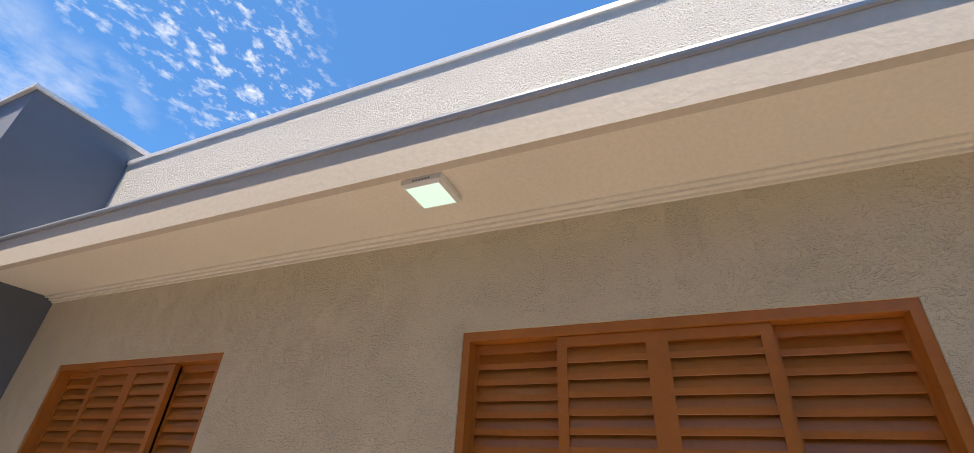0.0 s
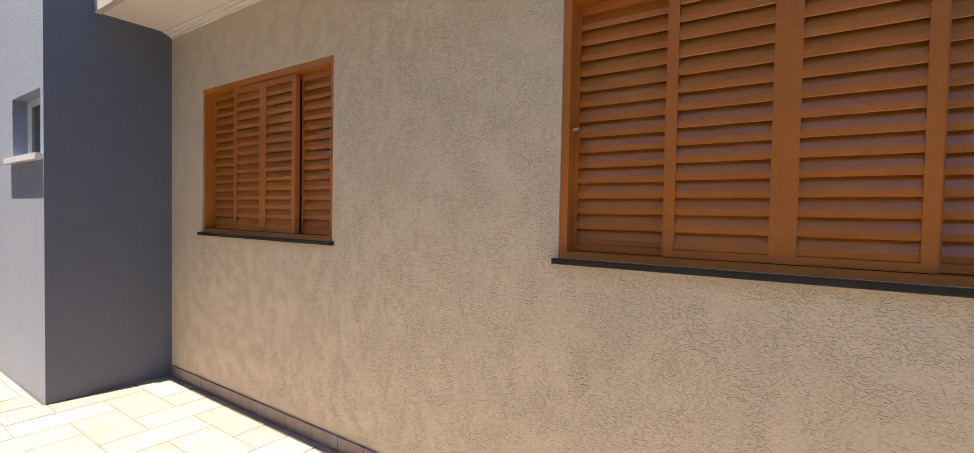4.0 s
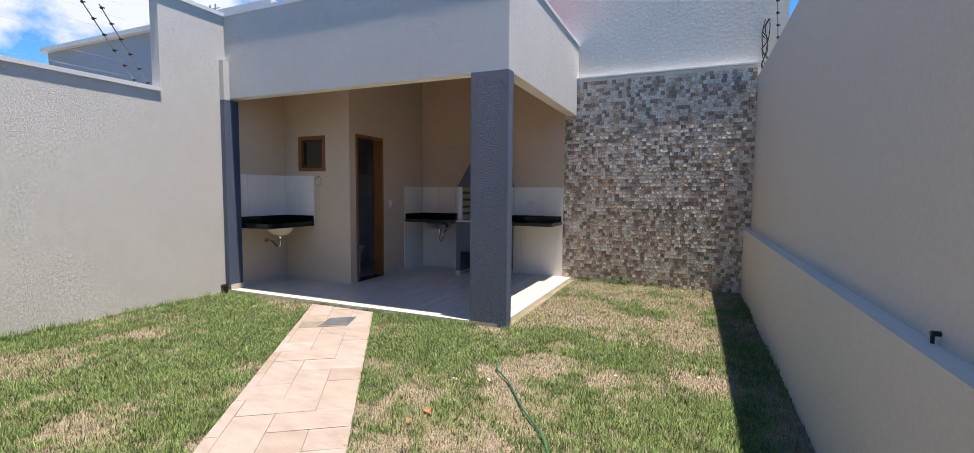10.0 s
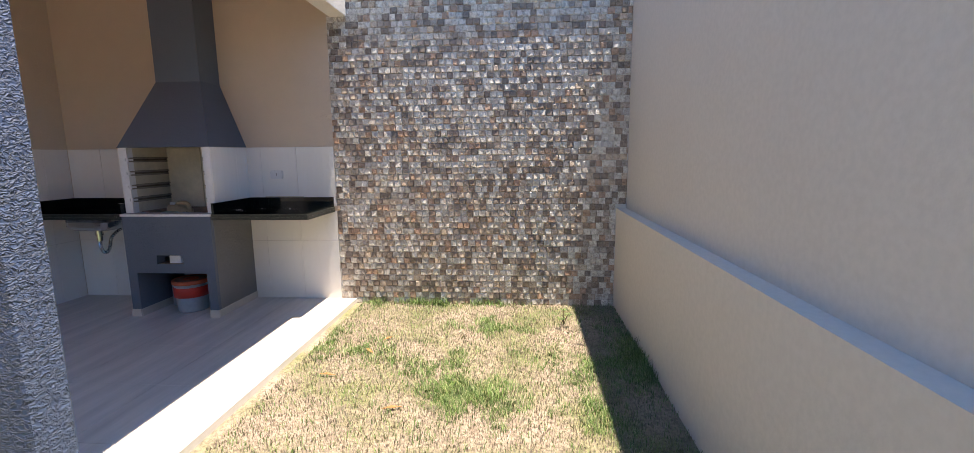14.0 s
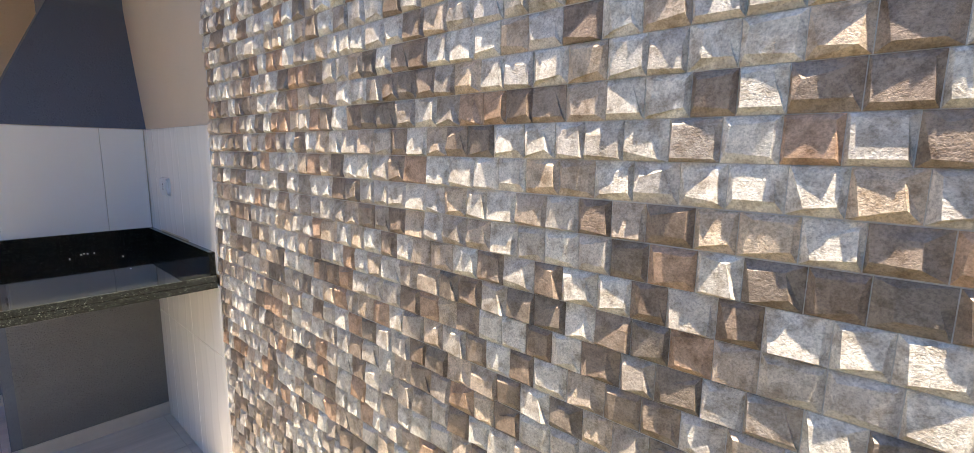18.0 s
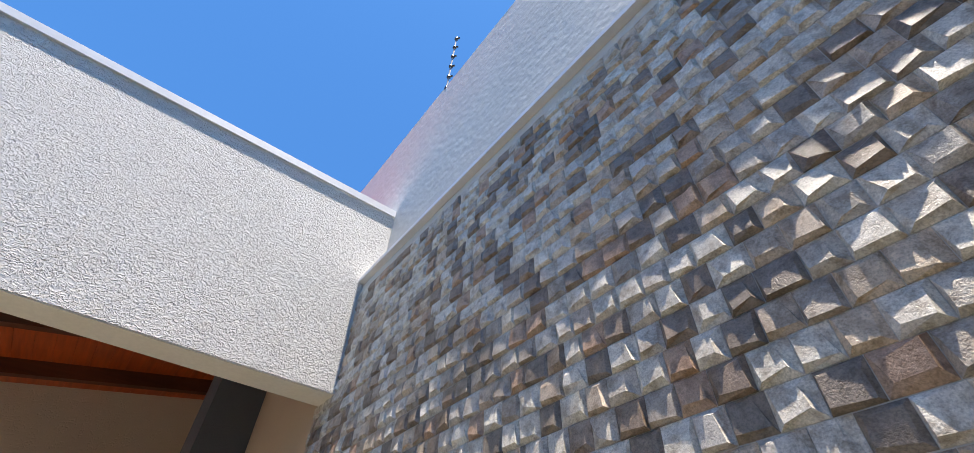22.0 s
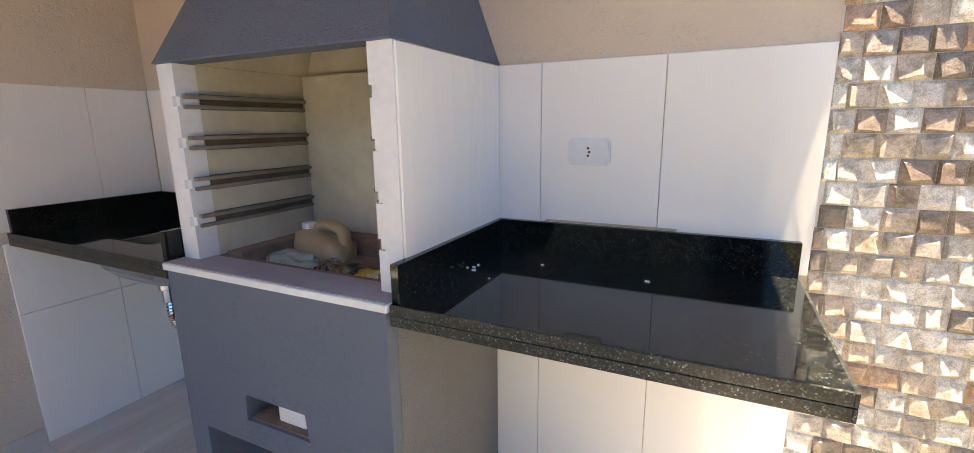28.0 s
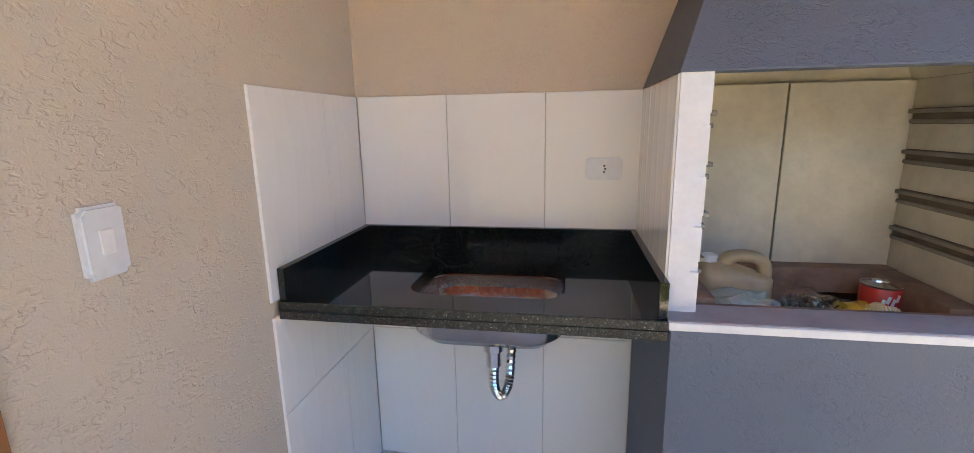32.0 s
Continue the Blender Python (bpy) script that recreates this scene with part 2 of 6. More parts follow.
def tile_mat(name, col=(0.84, 0.815, 0.775)):
    """White glazed wall tile with slight wavy relief."""
    m, n, l, b = base_mat(name, 0.13)
    slow = noise_node(n, l, 1.5, 3)
    l.new(ramp(n, l, slow.outputs[0], [(0.3, shade(col, 0.97)), (0.7, shade(col, 1.02))]), b.inputs["Base Color"])
    # upright ribs about 8 cm apart that wander sideways
    geo = n.new("ShaderNodeNewGeometry")
    sep = n.new("ShaderNodeSeparateXYZ")
    l.new(geo.outputs["Position"], sep.inputs[0])
    sway = noise_node(n, l, 4.5, 2, 0.45, stretch=(2.2, 2.2, 1.0))

    def calc(kind, p, q):
        m_ = n.new("ShaderNodeMath")
        m_.operation = kind
        for k, v in enumerate((p, q)):
            if isinstance(v, float):
                m_.inputs[k].default_value = v
            else:
                l.new(v, m_.inputs[k])
        return m_.outputs[0]

    along = calc("ADD", calc("ADD", sep.outputs[0], sep.outputs[1]), calc("MULTIPLY", sway.outputs[0], 0.11))
    wave = calc("SINE", calc("MULTIPLY", along, 2 * math.pi / 0.082), 0.0)
    rib = ramp(n, l, calc("ADD", calc("MULTIPLY", wave, 0.5), 0.5), [(0.55, grey(0)), (0.8, grey(0.35)), (1.0, grey(1.0))])
    bump(n, l, b, rib, 0.3, 0.0013)
    return m


def wood_mat(name, col, rough=0.45, stretch=(12, 0.8, 12), spread=0.3):
    m, n, l, b = base_mat(name, rough)
    g = noise_node(n, l, 3.0, 6, 0.6, stretch=stretch)
    big = noise_node(n, l, 1.7, 3)
    c = ramp(n, l, g.outputs[0], [(0.3, shade(col, 1 - spread)), (0.5, col), (0.7, shade(col, 1 + spread))])
    c = mix(n, l, 1.0, c, ramp(n, l, big.outputs[0], [(0.35, grey(0.82)), (0.65, grey(1.05))]), "MULTIPLY")
    l.new(c, b.inputs["Base Color"])
    bump(n, l, b, g.outputs[0], 0.3, 0.0015)
    return m


def glass_mat(name, col=(0.9, 0.95, 0.93)):
    m, n, l, b = base_mat(name, 0.02)
    b.inputs["Base Color"].default_value = (*col, 1)
    b.inputs["Transmission Weight"].default_value = 1.0
    return m


def stripe_mat(name, col, col2, scale):
    """Printed foil in two colours."""
    m, n, l, b = base_mat(name, 0.3)
    geo = n.new("ShaderNodeNewGeometry")
    w = n.new("ShaderNodeTexWave")
    w.inputs["Scale"].default_value, w.inputs["Distortion"].default_value = scale, 3.0
    l.new(geo.outputs["Position"], w.inputs["Vector"])
    l.new(ramp(n, l, w.outputs["Fac"], [(0.45, col), (0.55, col2)]), b.inputs["Base Color"])
    return m


def glow_mat(name, col, strength):
    m, n, l, b = base_mat(name, 0.4)
    b.inputs["Base Color"].default_value = (0.6, 0.62, 0.61, 1)
    b.inputs["Emission Color"].default_value = (*col, 1)
    b.inputs["Emission Strength"].default_value = strength
    return m


def ground_mat(name):
    """Thin lawn: soil and straw with green patches."""
    m, n, l, b = base_mat(name, 0.95)
    patch = noise_node(n, l, 1.6, 5, 0.6)
    fine = noise_node(n, l, 45.0, 5, 0.7)
    c = ramp(n, l, patch.outputs[0], [(0.36, (0.35, 0.275, 0.215)), (0.48, (0.29, 0.24, 0.175)), (0.60, (0.19, 0.19, 0.09)), (0.74, (0.10, 0.14, 0.045))])
    c = mix(n, l, 1.0, c, ramp(n, l, fine.outputs[0], [(0.32, grey(0.42)), (0.5, grey(0.92)), (0.68, grey(1.25))]), "MULTIPLY")
    l.new(c, b.inputs["Base Color"])
    bump(n, l, b, fine.outputs[0], 1.0, 0.02)
    return m


def blade_mat(name, stops, rough=0.6):
    """Leaves and blades: each with its own colour, in lighter and darker clumps."""
    m, n, l, b = base_mat(name, rough)
    c = ramp(n, l, n.new("ShaderNodeNewGeometry").outputs["Random Per Island"], stops)
    for scale, lo, hi in ((5.0, 0.80, 1.12), (22.0, 0.62, 1.20)):
        clump = noise_node(n, l, scale, 3)
        c = mix(n, l, 1.0, c, ramp(n, l, clump.outputs[0], [(0.36, grey(lo)), (0.64, grey(hi))]), "MULTIPLY")
    l.new(c, b.inputs["Base Color"])
    return m


M = {
    "beige": plaster("beige_grained_plaster", (0.68, 0.60, 0.455), 0.0044, 92, 0.28),
    "grey_white": plaster("light_grey_grained_plaster", (0.67, 0.67, 0.67), 0.0092, 64, 1.0),
    "wall_paint": varied("plain_boundary_paint", (0.63, 0.575, 0.515), 0.85, 0.03, 0.9, 40, 0.001),
    "upper_wall": varied("smooth_grey_render", (0.60, 0.595, 0.585), 0.6, 0.07, 1.5, 30, 0.003, 0, 25),
    "inner_beige": plaster("inner_beige_paint", (0.645, 0.53, 0.415), 0.0012, 80, 0.2, 0.8),
    "inner_grain": plaster("inner_grained_plaster", (0.63, 0.535, 0.43), 0.0016, 60, 0.15, 0.8),
    "shelf_grey": varied("grey_shelf_paint", (0.36, 0.345, 0.37), 0.6, 0.15, 8, 50, 0.0005),
    "lid_brown": varied("dusty_brown_lid", (0.22, 0.085, 0.06), 0.5, 0.3, 14, 60, 0.001),
    "strip_tan": varied("tan_mortar_strip", (0.52, 0.44, 0.30), 0.8, 0.2, 20, 60),
    "bag": varied("grey_green_plastic", (0.36, 0.40, 0.35), 0.2, 0.25, 14, 60),
    "tan_wall": varied("tan_house_paint", (0.55, 0.43, 0.29), 0.8, 0.04, 1.2, 60, 0.0003),
    "verge": varied("thin_green_verge", (0.17, 0.175, 0.075), 0.95, 0.3, 3, 30, 0.004),
    "sandy": varied("sandy_verge", (0.46, 0.36, 0.24), 0.95, 0.15, 2, 30, 0.003),
    "cream": varied("cream_soffit_paint", (0.84, 0.80, 0.73), 0.8, 0.04, 1.2, 60, 0.0003),
    "blue": plaster("slate_blue_plaster", (0.074, 0.118, 0.222), 0.028, 48, 0.9, 0.7),
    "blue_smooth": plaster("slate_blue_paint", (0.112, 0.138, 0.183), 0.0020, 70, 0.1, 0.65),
    # Grill slate with the bounce off the sunlit floor put into its colour.
    "slate_bounce": plaster("bounce_lit_slate", (0.19, 0.195, 0.205), 0.008, 85, 0.4, 0.75),
    # Tower slate made paler: the sun on that face is in the colour.
    "blue_sunlit": plaster("sunlit_slate_paint", (0.30, 0.35, 0.455), 0.014, 50, 0.8, 0.75),
    "blue_flat": varied("smooth_slate_paint", (0.29, 0.325, 0.41), 0.7, 0.05, 2, 50, 0.0005),
    "coping": varied("pale_metal_coping", (0.72, 0.73, 0.76), 0.35, 0.06, 2, 40),
    "gutter": varied("grey_metal_gutter", (0.42, 0.43, 0.46), 0.4, 0.1, 2, 40, 0, 0.3),
    "white_tile": tile_mat("white_glazed_tile"),
    "bath_tile": varied("white_bath_tile", (0.82, 0.80, 0.78), 0.2, 0.05, 2, 30),
    "grout": varied("pale_grout", (0.49, 0.425, 0.37), 0.9, 0.1, 4, 60),
    "mosaic_grout": varied("pale_mosaic_grout", (0.62, 0.61, 0.59), 0.8, 0.1, 4, 60),
    "floor_tile": varied("grey_porcelain_floor", (0.61, 0.55, 0.495), 0.28, 0.20, 2.0, 12, 0, 0, None, (6, 0.6, 1)),
    "marble": varied("white_marble_edge", (0.68, 0.66, 0.63), 0.3, 0.06, 4, 40),
    "skirting": varied("pale_tile_skirting", (0.58, 0.53, 0.47), 0.35, 0.1, 4, 30),
    "granite": granite_mat("black_green_granite"),
    "sink_steel": varied("dull_sink_steel", (0.27, 0.25, 0.25), 0.20, 0.12, 5, 60, 0.003, 1.0, 13),
    "granite_edge": granite_mat("grey_green_granite_edge", 3.6, 0.3),
    "steel": varied("brushed_steel", (0.62, 0.61, 0.6), 0.22, 0.1, 5, 60, 0, 1.0),
    "chrome": varied("chrome", (0.75, 0.75, 0.75), 0.1, 0.05, 5, 60, 0, 1.0),
    "brass": varied("dull_brass_trap", (0.55, 0.49, 0.36), 0.3, 0.15, 8, 60, 0, 1.0),
    "nickel": varied("warm_nickel", (0.68, 0.62, 0.50), 0.18, 0.1, 8, 60, 0, 1.0),
    "shutter": varied("brown_enamelled_steel", (0.43, 0.148, 0.028), 0.24, 0.12, 3, 50),
    "dark_stone": varied("dark_stone_sill", (0.018, 0.016, 0.015), 0.4, 0.4, 12, 60),
    "black_stone": varied("black_door_sill", (0.012, 0.012, 0.013), 0.25, 0.3, 12, 60),
    "white_plastic": varied("white_plastic", (0.82, 0.82, 0.82), 0.3, 0.03, 6, 40),
    "plate_plastic": varied("greyish_white_plastic", (0.76, 0.77, 0.78), 0.25, 0.04, 6, 40),
    "black_plastic": varied("black_plastic", (0.02, 0.02, 0.02), 0.4, 0.2, 6, 40),
    "ceramic": varied("cream_ceramic", (0.80, 0.75, 0.66), 0.12, 0.04, 5, 40),
    "white_ceramic": varied("white_ceramic", (0.82, 0.82, 0.8), 0.1, 0.03, 5, 40),
    "ground": ground_mat("lawn_soil"),
    "concrete": varied("pale_concrete", (0.34, 0.275, 0.22), 0.85, 0.18, 8, 70, 0.002),
    "dark_lid": varied("dark_grey_cover", (0.085, 0.095, 0.11), 0.6, 0.3, 9, 60, 0.003),
    "rust": varied("rusty_grate", (0.26, 0.11, 0.045), 0.8, 0.4, 14, 80, 0.002),
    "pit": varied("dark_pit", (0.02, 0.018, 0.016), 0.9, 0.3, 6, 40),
    "joint_sand": varied("grey_joint_sand", (0.19, 0.165, 0.145), 0.95, 0.2, 9, 80),
    "paver": paver_mat("sandstone_paver", True),
    "paver_rest": paver_mat("sandstone_paver_rest", False),
    "mosaic": mosaic_mat("stone_tesserae", True),
    "mosaic_rest": mosaic_mat("stone_tesserae_rest", False),
    "board": wood_mat("red_brown_boards", (0.50, 0.080, 0.014), 0.4, (0.8, 10, 10)),
    "rafter": wood_mat("dark_timber", (0.105, 0.03, 0.013), 0.5, (10, 0.8, 10)),
    "door_wood": wood_mat("brown_wood_door", (0.30, 0.125, 0.045), 0.4, (10, 10, 0.8)),
    "chamber": varied("sooty_cream_panel", (0.60, 0.54, 0.43), 0.75, 0.26, 4, 30, 0.003),
    "chamber_white": varied("white_painted_concrete", (0.74, 0.74, 0.76), 0.7, 0.06, 4, 50, 0.001),
    "rail": varied("grimy_grey_concrete", (0.24, 0.21, 0.18), 0.8, 0.25, 9, 60, 0.002),
    "soot": varied("sooty_brown_groove", (0.115, 0.085, 0.06), 0.85, 0.35, 14, 70, 0.001),
    "ash": varied("brown_firebrick", (0.25, 0.165, 0.125), 0.9, 0.35, 12, 70, 0.004),
    "hose": varied("green_hose", (0.03, 0.11, 0.06), 0.35, 0.15, 8, 60),
    "dark_hose": varied("dark_hose", (0.015, 0.02, 0.018), 0.4, 0.2, 8, 60),
    "yellow": varied("yellow_plastic", (0.65, 0.42, 0.05), 0.4, 0.1, 8, 60),
    "wrap_stripe": stripe_mat("yellow_white_wrapper", (0.70, 0.52, 0.07), (0.78, 0.76, 0.68), 55.0),
    "red": varied("red_plastic", (0.55, 0.04, 0.03), 0.4, 0.15, 8, 60),
    "orange_lid": varied("dusty_orange_lid", (0.50, 0.10, 0.045), 0.6, 0.3, 9, 60, 0.001),
    "tin": varied("blue_grey_label", (0.35, 0.42, 0.50), 0.35, 0.2, 9, 60),
    "jug": varied("tan_plastic_jug", (0.46, 0.33, 0.195), 0.4, 0.2, 8, 60),
    "paper": varied("white_paper_label", (0.75, 0.77, 0.77), 0.7, 0.08, 12, 60),
    "red_print": varied("red_print", (0.50, 0.07, 0.07), 0.6, 0.1, 12, 60),
    "brown_glass": varied("brown_backed_pane", (0.055, 0.035, 0.025), 0.06, 0.15, 1, 20),
    "green_glass": varied("dark_green_pane", (0.012, 0.022, 0.02), 0.05, 0.15, 1, 20),
    "clear": glass_mat("clear_glass"),
    "film": glass_mat("clear_film", (0.85, 0.9, 0.88)),
    "frost": glass_mat("frosted_pane", (0.55, 0.53, 0.48)),
    "alu": varied("white_aluminium", (0.78, 0.79, 0.8), 0.35, 0.04, 5, 40),
    "lamp": glow_mat("lamp_diffuser", (0.55, 1.0, 0.95), 0.34),
    "lamp_inner": glow_mat("terrace_lamp_diffuser", (1.0, 0.95, 0.88), 0.03),
    "wire": varied("galvanised_wire", (0.30, 0.30, 0.31), 0.5, 0.05, 5, 40, 0, 0.7),
    "neighbour": varied("blue_grey_house_paint", (0.34, 0.40, 0.50), 0.8, 0.06, 0.6, 20),
    "neighbour_brown": plaster("rough_brown_wall", (0.20, 0.16, 0.14), 0.01, 30, 0.8),
    "street": varied("grey_asphalt", (0.10, 0.10, 0.105), 0.9, 0.2, 2, 40, 0.003),
    "street_wall": varied("brown_block_wall", (0.27, 0.155, 0.115), 0.9, 0.2, 1.5, 30, 0.003),
    "porch": varied("grey_porch_floor", (0.22, 0.23, 0.26), 0.4, 0.1, 3, 40),
    "car_white": varied("white_car_paint", (0.75, 0.75, 0.76), 0.2, 0.03, 3, 40),
    "car_red": varied("red_car_paint", (0.40, 0.03, 0.04), 0.25, 0.05, 3, 40),
    "rubber": varied("black_rubber", (0.02, 0.02, 0.02), 0.8, 0.2, 9, 60),
    "front_paint": varied("warm_front_paint", (0.68, 0.57, 0.43), 0.85, 0.04, 1.0, 50, 0.0008),
    "orange_post": wood_mat("orange_timber_post", (0.45, 0.22, 0.06), 0.6, (10, 10, 0.8)),
    "bark": varied("grey_brown_bark", (0.13, 0.09, 0.06), 0.9, 0.3, 6, 50, 0.01),
    "leaf": blade_mat("tree_leaf", [(0.0, (0.022, 0.055, 0.012)), (0.5, (0.05, 0.10, 0.02)), (1.0, (0.13, 0.20, 0.045))]),
    "blade": blade_mat("grass_blade", [(0.0, (0.062, 0.125, 0.026)), (0.5, (0.118, 0.205, 0.050)), (0.80, (0.19, 0.275, 0.095)), (1.0, (0.33, 0.34, 0.18))]),
    "straw": blade_mat("straw_blade", [(0.0, (0.27, 0.215, 0.17)), (0.6, (0.35, 0.285, 0.23)), (1.0, (0.20, 0.19, 0.12))], 0.8),
    "dry_leaf": varied("dry_leaf", (0.35, 0.15, 0.05), 0.8, 0.3, 20, 60),
    "stone_bit": varied("pale_stone_chip", (0.6, 0.58, 0.54), 0.9, 0.2, 20, 60),
}

# ---- building helpers ----
def add_box(bm, x0, x1, y0, y1, z0, z1):
    c = ((x0 + x1) / 2, (y0 + y1) / 2, (z0 + z1) / 2)
    return bmesh.ops.create_cube(bm, size=1, matrix=Matrix.Translation(c) @ Matrix.Diagonal((abs(x1 - x0), abs(y1 - y0), abs(z1 - z0), 1)))["verts"]


def part(name, bm, material, parent=None, label="", smooth=False):
    me = bpy.data.meshes.new(name)
    bmesh.ops.recalc_face_normals(bm, faces=bm.faces[:])
    bm.to_mesh(me)
    bm.free()
    if smooth:
        me.polygons.foreach_set("use_smooth", [True] * len(me.polygons))
    me.materials.append(material)
    ob = new(name, me)
    if parent is not None:
        ob.parent = parent
    return tagged(ob, label)


def boxes(name, specs, material, parent=None, label="", bevel=0.0):
    bm = bmesh.new()
    for s in specs:
        add_box(bm, *s)
    if bevel:
        bmesh.ops.bevel(bm, geom=bm.edges[:], offset=bevel, segments=2, affect="EDGES", profile=0.6)
    return part(name, bm, material, parent, label)


def empty(name, label, category, group="", kind=""):
    return tagged(new(name), label, category, group, kind)


def structure(ob, label, category):
    return tagged(ob, label, category, kind="structure")


def holed(name, axis, a0, a1, u0, u1, z0, z1, holes, material, parent=None):
    """A wall with rectangular holes (ua, ub, za, zb); axis 'x' means the wall runs along y with thickness a0..a1 in x."""
    specs, u = [], u0
    for ua, ub, za, zb in sorted(holes):
        specs += [(u, ua, z0, z1), (ua, ub, z0, za), (ua, ub, zb, z1)]
        u = ub
    specs.append((u, u1, z0, z1))
    specs = [s for s in specs if s[1] - s[0] > 1e-4 and s[3] - s[2] > 1e-4]
    if axis == "x":
        return boxes(name, [(a0, a1, *s) for s in specs], material, parent)
    return boxes(name, [(s[0], s[1], a0, a1, s[2], s[3]) for s in specs], material, parent)


def prism(bm, pts, d):
    """Extrude a closed ring of points by the vector d."""
    lo = [bm.verts.new(q) for q in pts]
    hi = [bm.verts.new(Vector(q) + Vector(d)) for q in pts]
    bm.faces.new(lo)
    bm.faces.new(list(reversed(hi)))
    for i in range(len(pts)):
        j = (i + 1) % len(pts)
        bm.faces.new((lo[i], lo[j], hi[j], hi[i]))


def tube(bm, pts, r, sides=8, cap=True):
    """A round bar along a line of points; r is one radius or one for each point."""
    pts = [Vector(q) for q in pts]
    rs = r if isinstance(r, (list, tuple)) else [r] * len(pts)
    rings, up = [], None
    for i, q in enumerate(pts):
        d = (pts[min(i + 1, len(pts) - 1)] - pts[max(i - 1, 0)]).normalized()
        if up is None:
            up = Vector((0, 0, 1)) if abs(d.z) < 0.9 else Vector((1, 0, 0))
        a = d.cross(up).normalized()
        up = a.cross(d).normalized()
        rings.append([bm.verts.new(q + rs[i] * (math.cos(t) * a + math.sin(t) * up)) for t in [2 * math.pi * k / sides for k in range(sides)]])
    for r0, r1 in zip(rings, rings[1:]):
        for k in range(sides):
            bm.faces.new((r0[k], r0[(k + 1) % sides], r1[(k + 1) % sides], r1[k]))
    if cap:
        bm.faces.new(rings[0])
        bm.faces.new(list(reversed(rings[-1])))


def smooth_line(pts, steps=8):
    """Catmull-Rom points through a few given ones."""
    pts = [Vector(q) for q in pts]
    ext = [2 * pts[0] - pts[1], *pts, 2 * pts[-1] - pts[-2]]
    out = []
    for i in range(1, len(ext) - 2):
        p0, p1, p2, p3 = ext[i - 1:i + 3]
        for k in range(steps):
            t = k / steps
            out.append(0.5 * (2 * p1 + (p2 - p0) * t + (2 * p0 - 5 * p1 + 4 * p2 - p3) * t * t + (3 * p1 - p0 - 3 * p2 + p3) * t ** 3))
    return out + [pts[-1]]


def lathe(bm, profile, centre, segs=20):
    """Turn (radius, z) pairs about a vertical line."""
    cx, cy, cz = centre
    rings = [[bm.verts.new((cx + r * math.cos(2 * math.pi * k / segs), cy + r * math.sin(2 * math.pi * k / segs), cz + z)) for k in range(segs)] for r, z in profile]
    for a, b in zip(rings, rings[1:]):
        for k in range(segs):
            bm.faces.new((a[k], a[(k + 1) % segs], b[(k + 1) % segs], b[k]))
    bm.faces.new(list(reversed(rings[0])))
    bm.faces.new(rings[-1])


SHARED = {}


def slab_mesh(name, w, d, h, material, edge=0.0015):
    """A slab centred on its origin with chamfered upper edges (towards +z), shared by size."""
    key = (name, round(w, 3), round(d, 3), round(h, 3), material.name)
    if key not in SHARED:
        bm = bmesh.new()
        a, b = w / 2, d / 2
        rings = [[(-a, -b, 0), (a, -b, 0), (a, b, 0), (-a, b, 0)], [(-a, -b, h - edge), (a, -b, h - edge), (a, b, h - edge), (-a, b, h - edge)],
                 [(-a + edge, -b + edge, h), (a - edge, -b + edge, h), (a - edge, b - edge, h), (-a + edge, b - edge, h)]]
        vs = [[bm.verts.new(q) for q in r] for r in rings]
        for r0, r1 in zip(vs, vs[1:]):
            for k in range(4):
                bm.faces.new((r0[k], r0[(k + 1) % 4], r1[(k + 1) % 4], r1[k]))
        bm.faces.new(vs[-1])
        bm.faces.new(list(reversed(vs[0])))
        me = bpy.data.meshes.new(name)
        bm.to_mesh(me)
        bm.free()
        me.materials.append(material)
        SHARED[key] = me
    return SHARED[key]


def wall_tiles(parent, face, at, us, zs, material, thick=0.008, gap=0.0015):
    """Tiles between the joint lines us and zs. face: '-y' or '+x' or '-x', the way they look; at: the wall's plane."""
    for ua, ub in zip(us, us[1:]):
        for za, zb in zs:
            me = slab_mesh("tile", ub - ua - gap, zb - za - gap, thick, material)
            ob = new("tile", me)
            u, z = (ua + ub) / 2, (za + zb) / 2
            ob.parent = parent
            if face == "-y":
                ob.matrix_local = pose(u, at, z, 90)
            elif face == "+x":
                ob.matrix_local = pose(at, u, z, 90, 0, 90)
            else:
                ob.matrix_local = pose(at, u, z, 90, 0, -90)


Z0 = -0.04
TOP = 3.53

# ---- ground and floors ----
bm = bmesh.new()
ys = [(-400, -0.23), (-26.8, -0.23), (-26.5, Z0), (400, Z0)]
rows_v = [[bm.verts.new((x, y, z)) for x in (-400, 400)] for y, z in ys]
for a, b in zip(rows_v, rows_v[1:]):
    bm.faces.new((a[0], a[1], b[1], b[0]))
structure(part("ground", bm, M["ground"]), "patchy sunlit lawn soil with straw and worn spots", "ground")
floor = structure(boxes("floor", [(-3.764, 0.10, -2.926, 0.0, -0.25, -0.002)], M["grout"]), "satin grey porcelain floor of the covered terrace", "floor")
boxes("edge_strip", [(-3.69, -0.21, -2.95, -2.926, -0.2, 0.004)], M["marble"], floor, "white marble edge strip")
boxes("edge_strip", [(0.10, 0.14, -2.75, 0.0, -0.2, 0.004)], M["marble"], floor, "white marble edge strip")

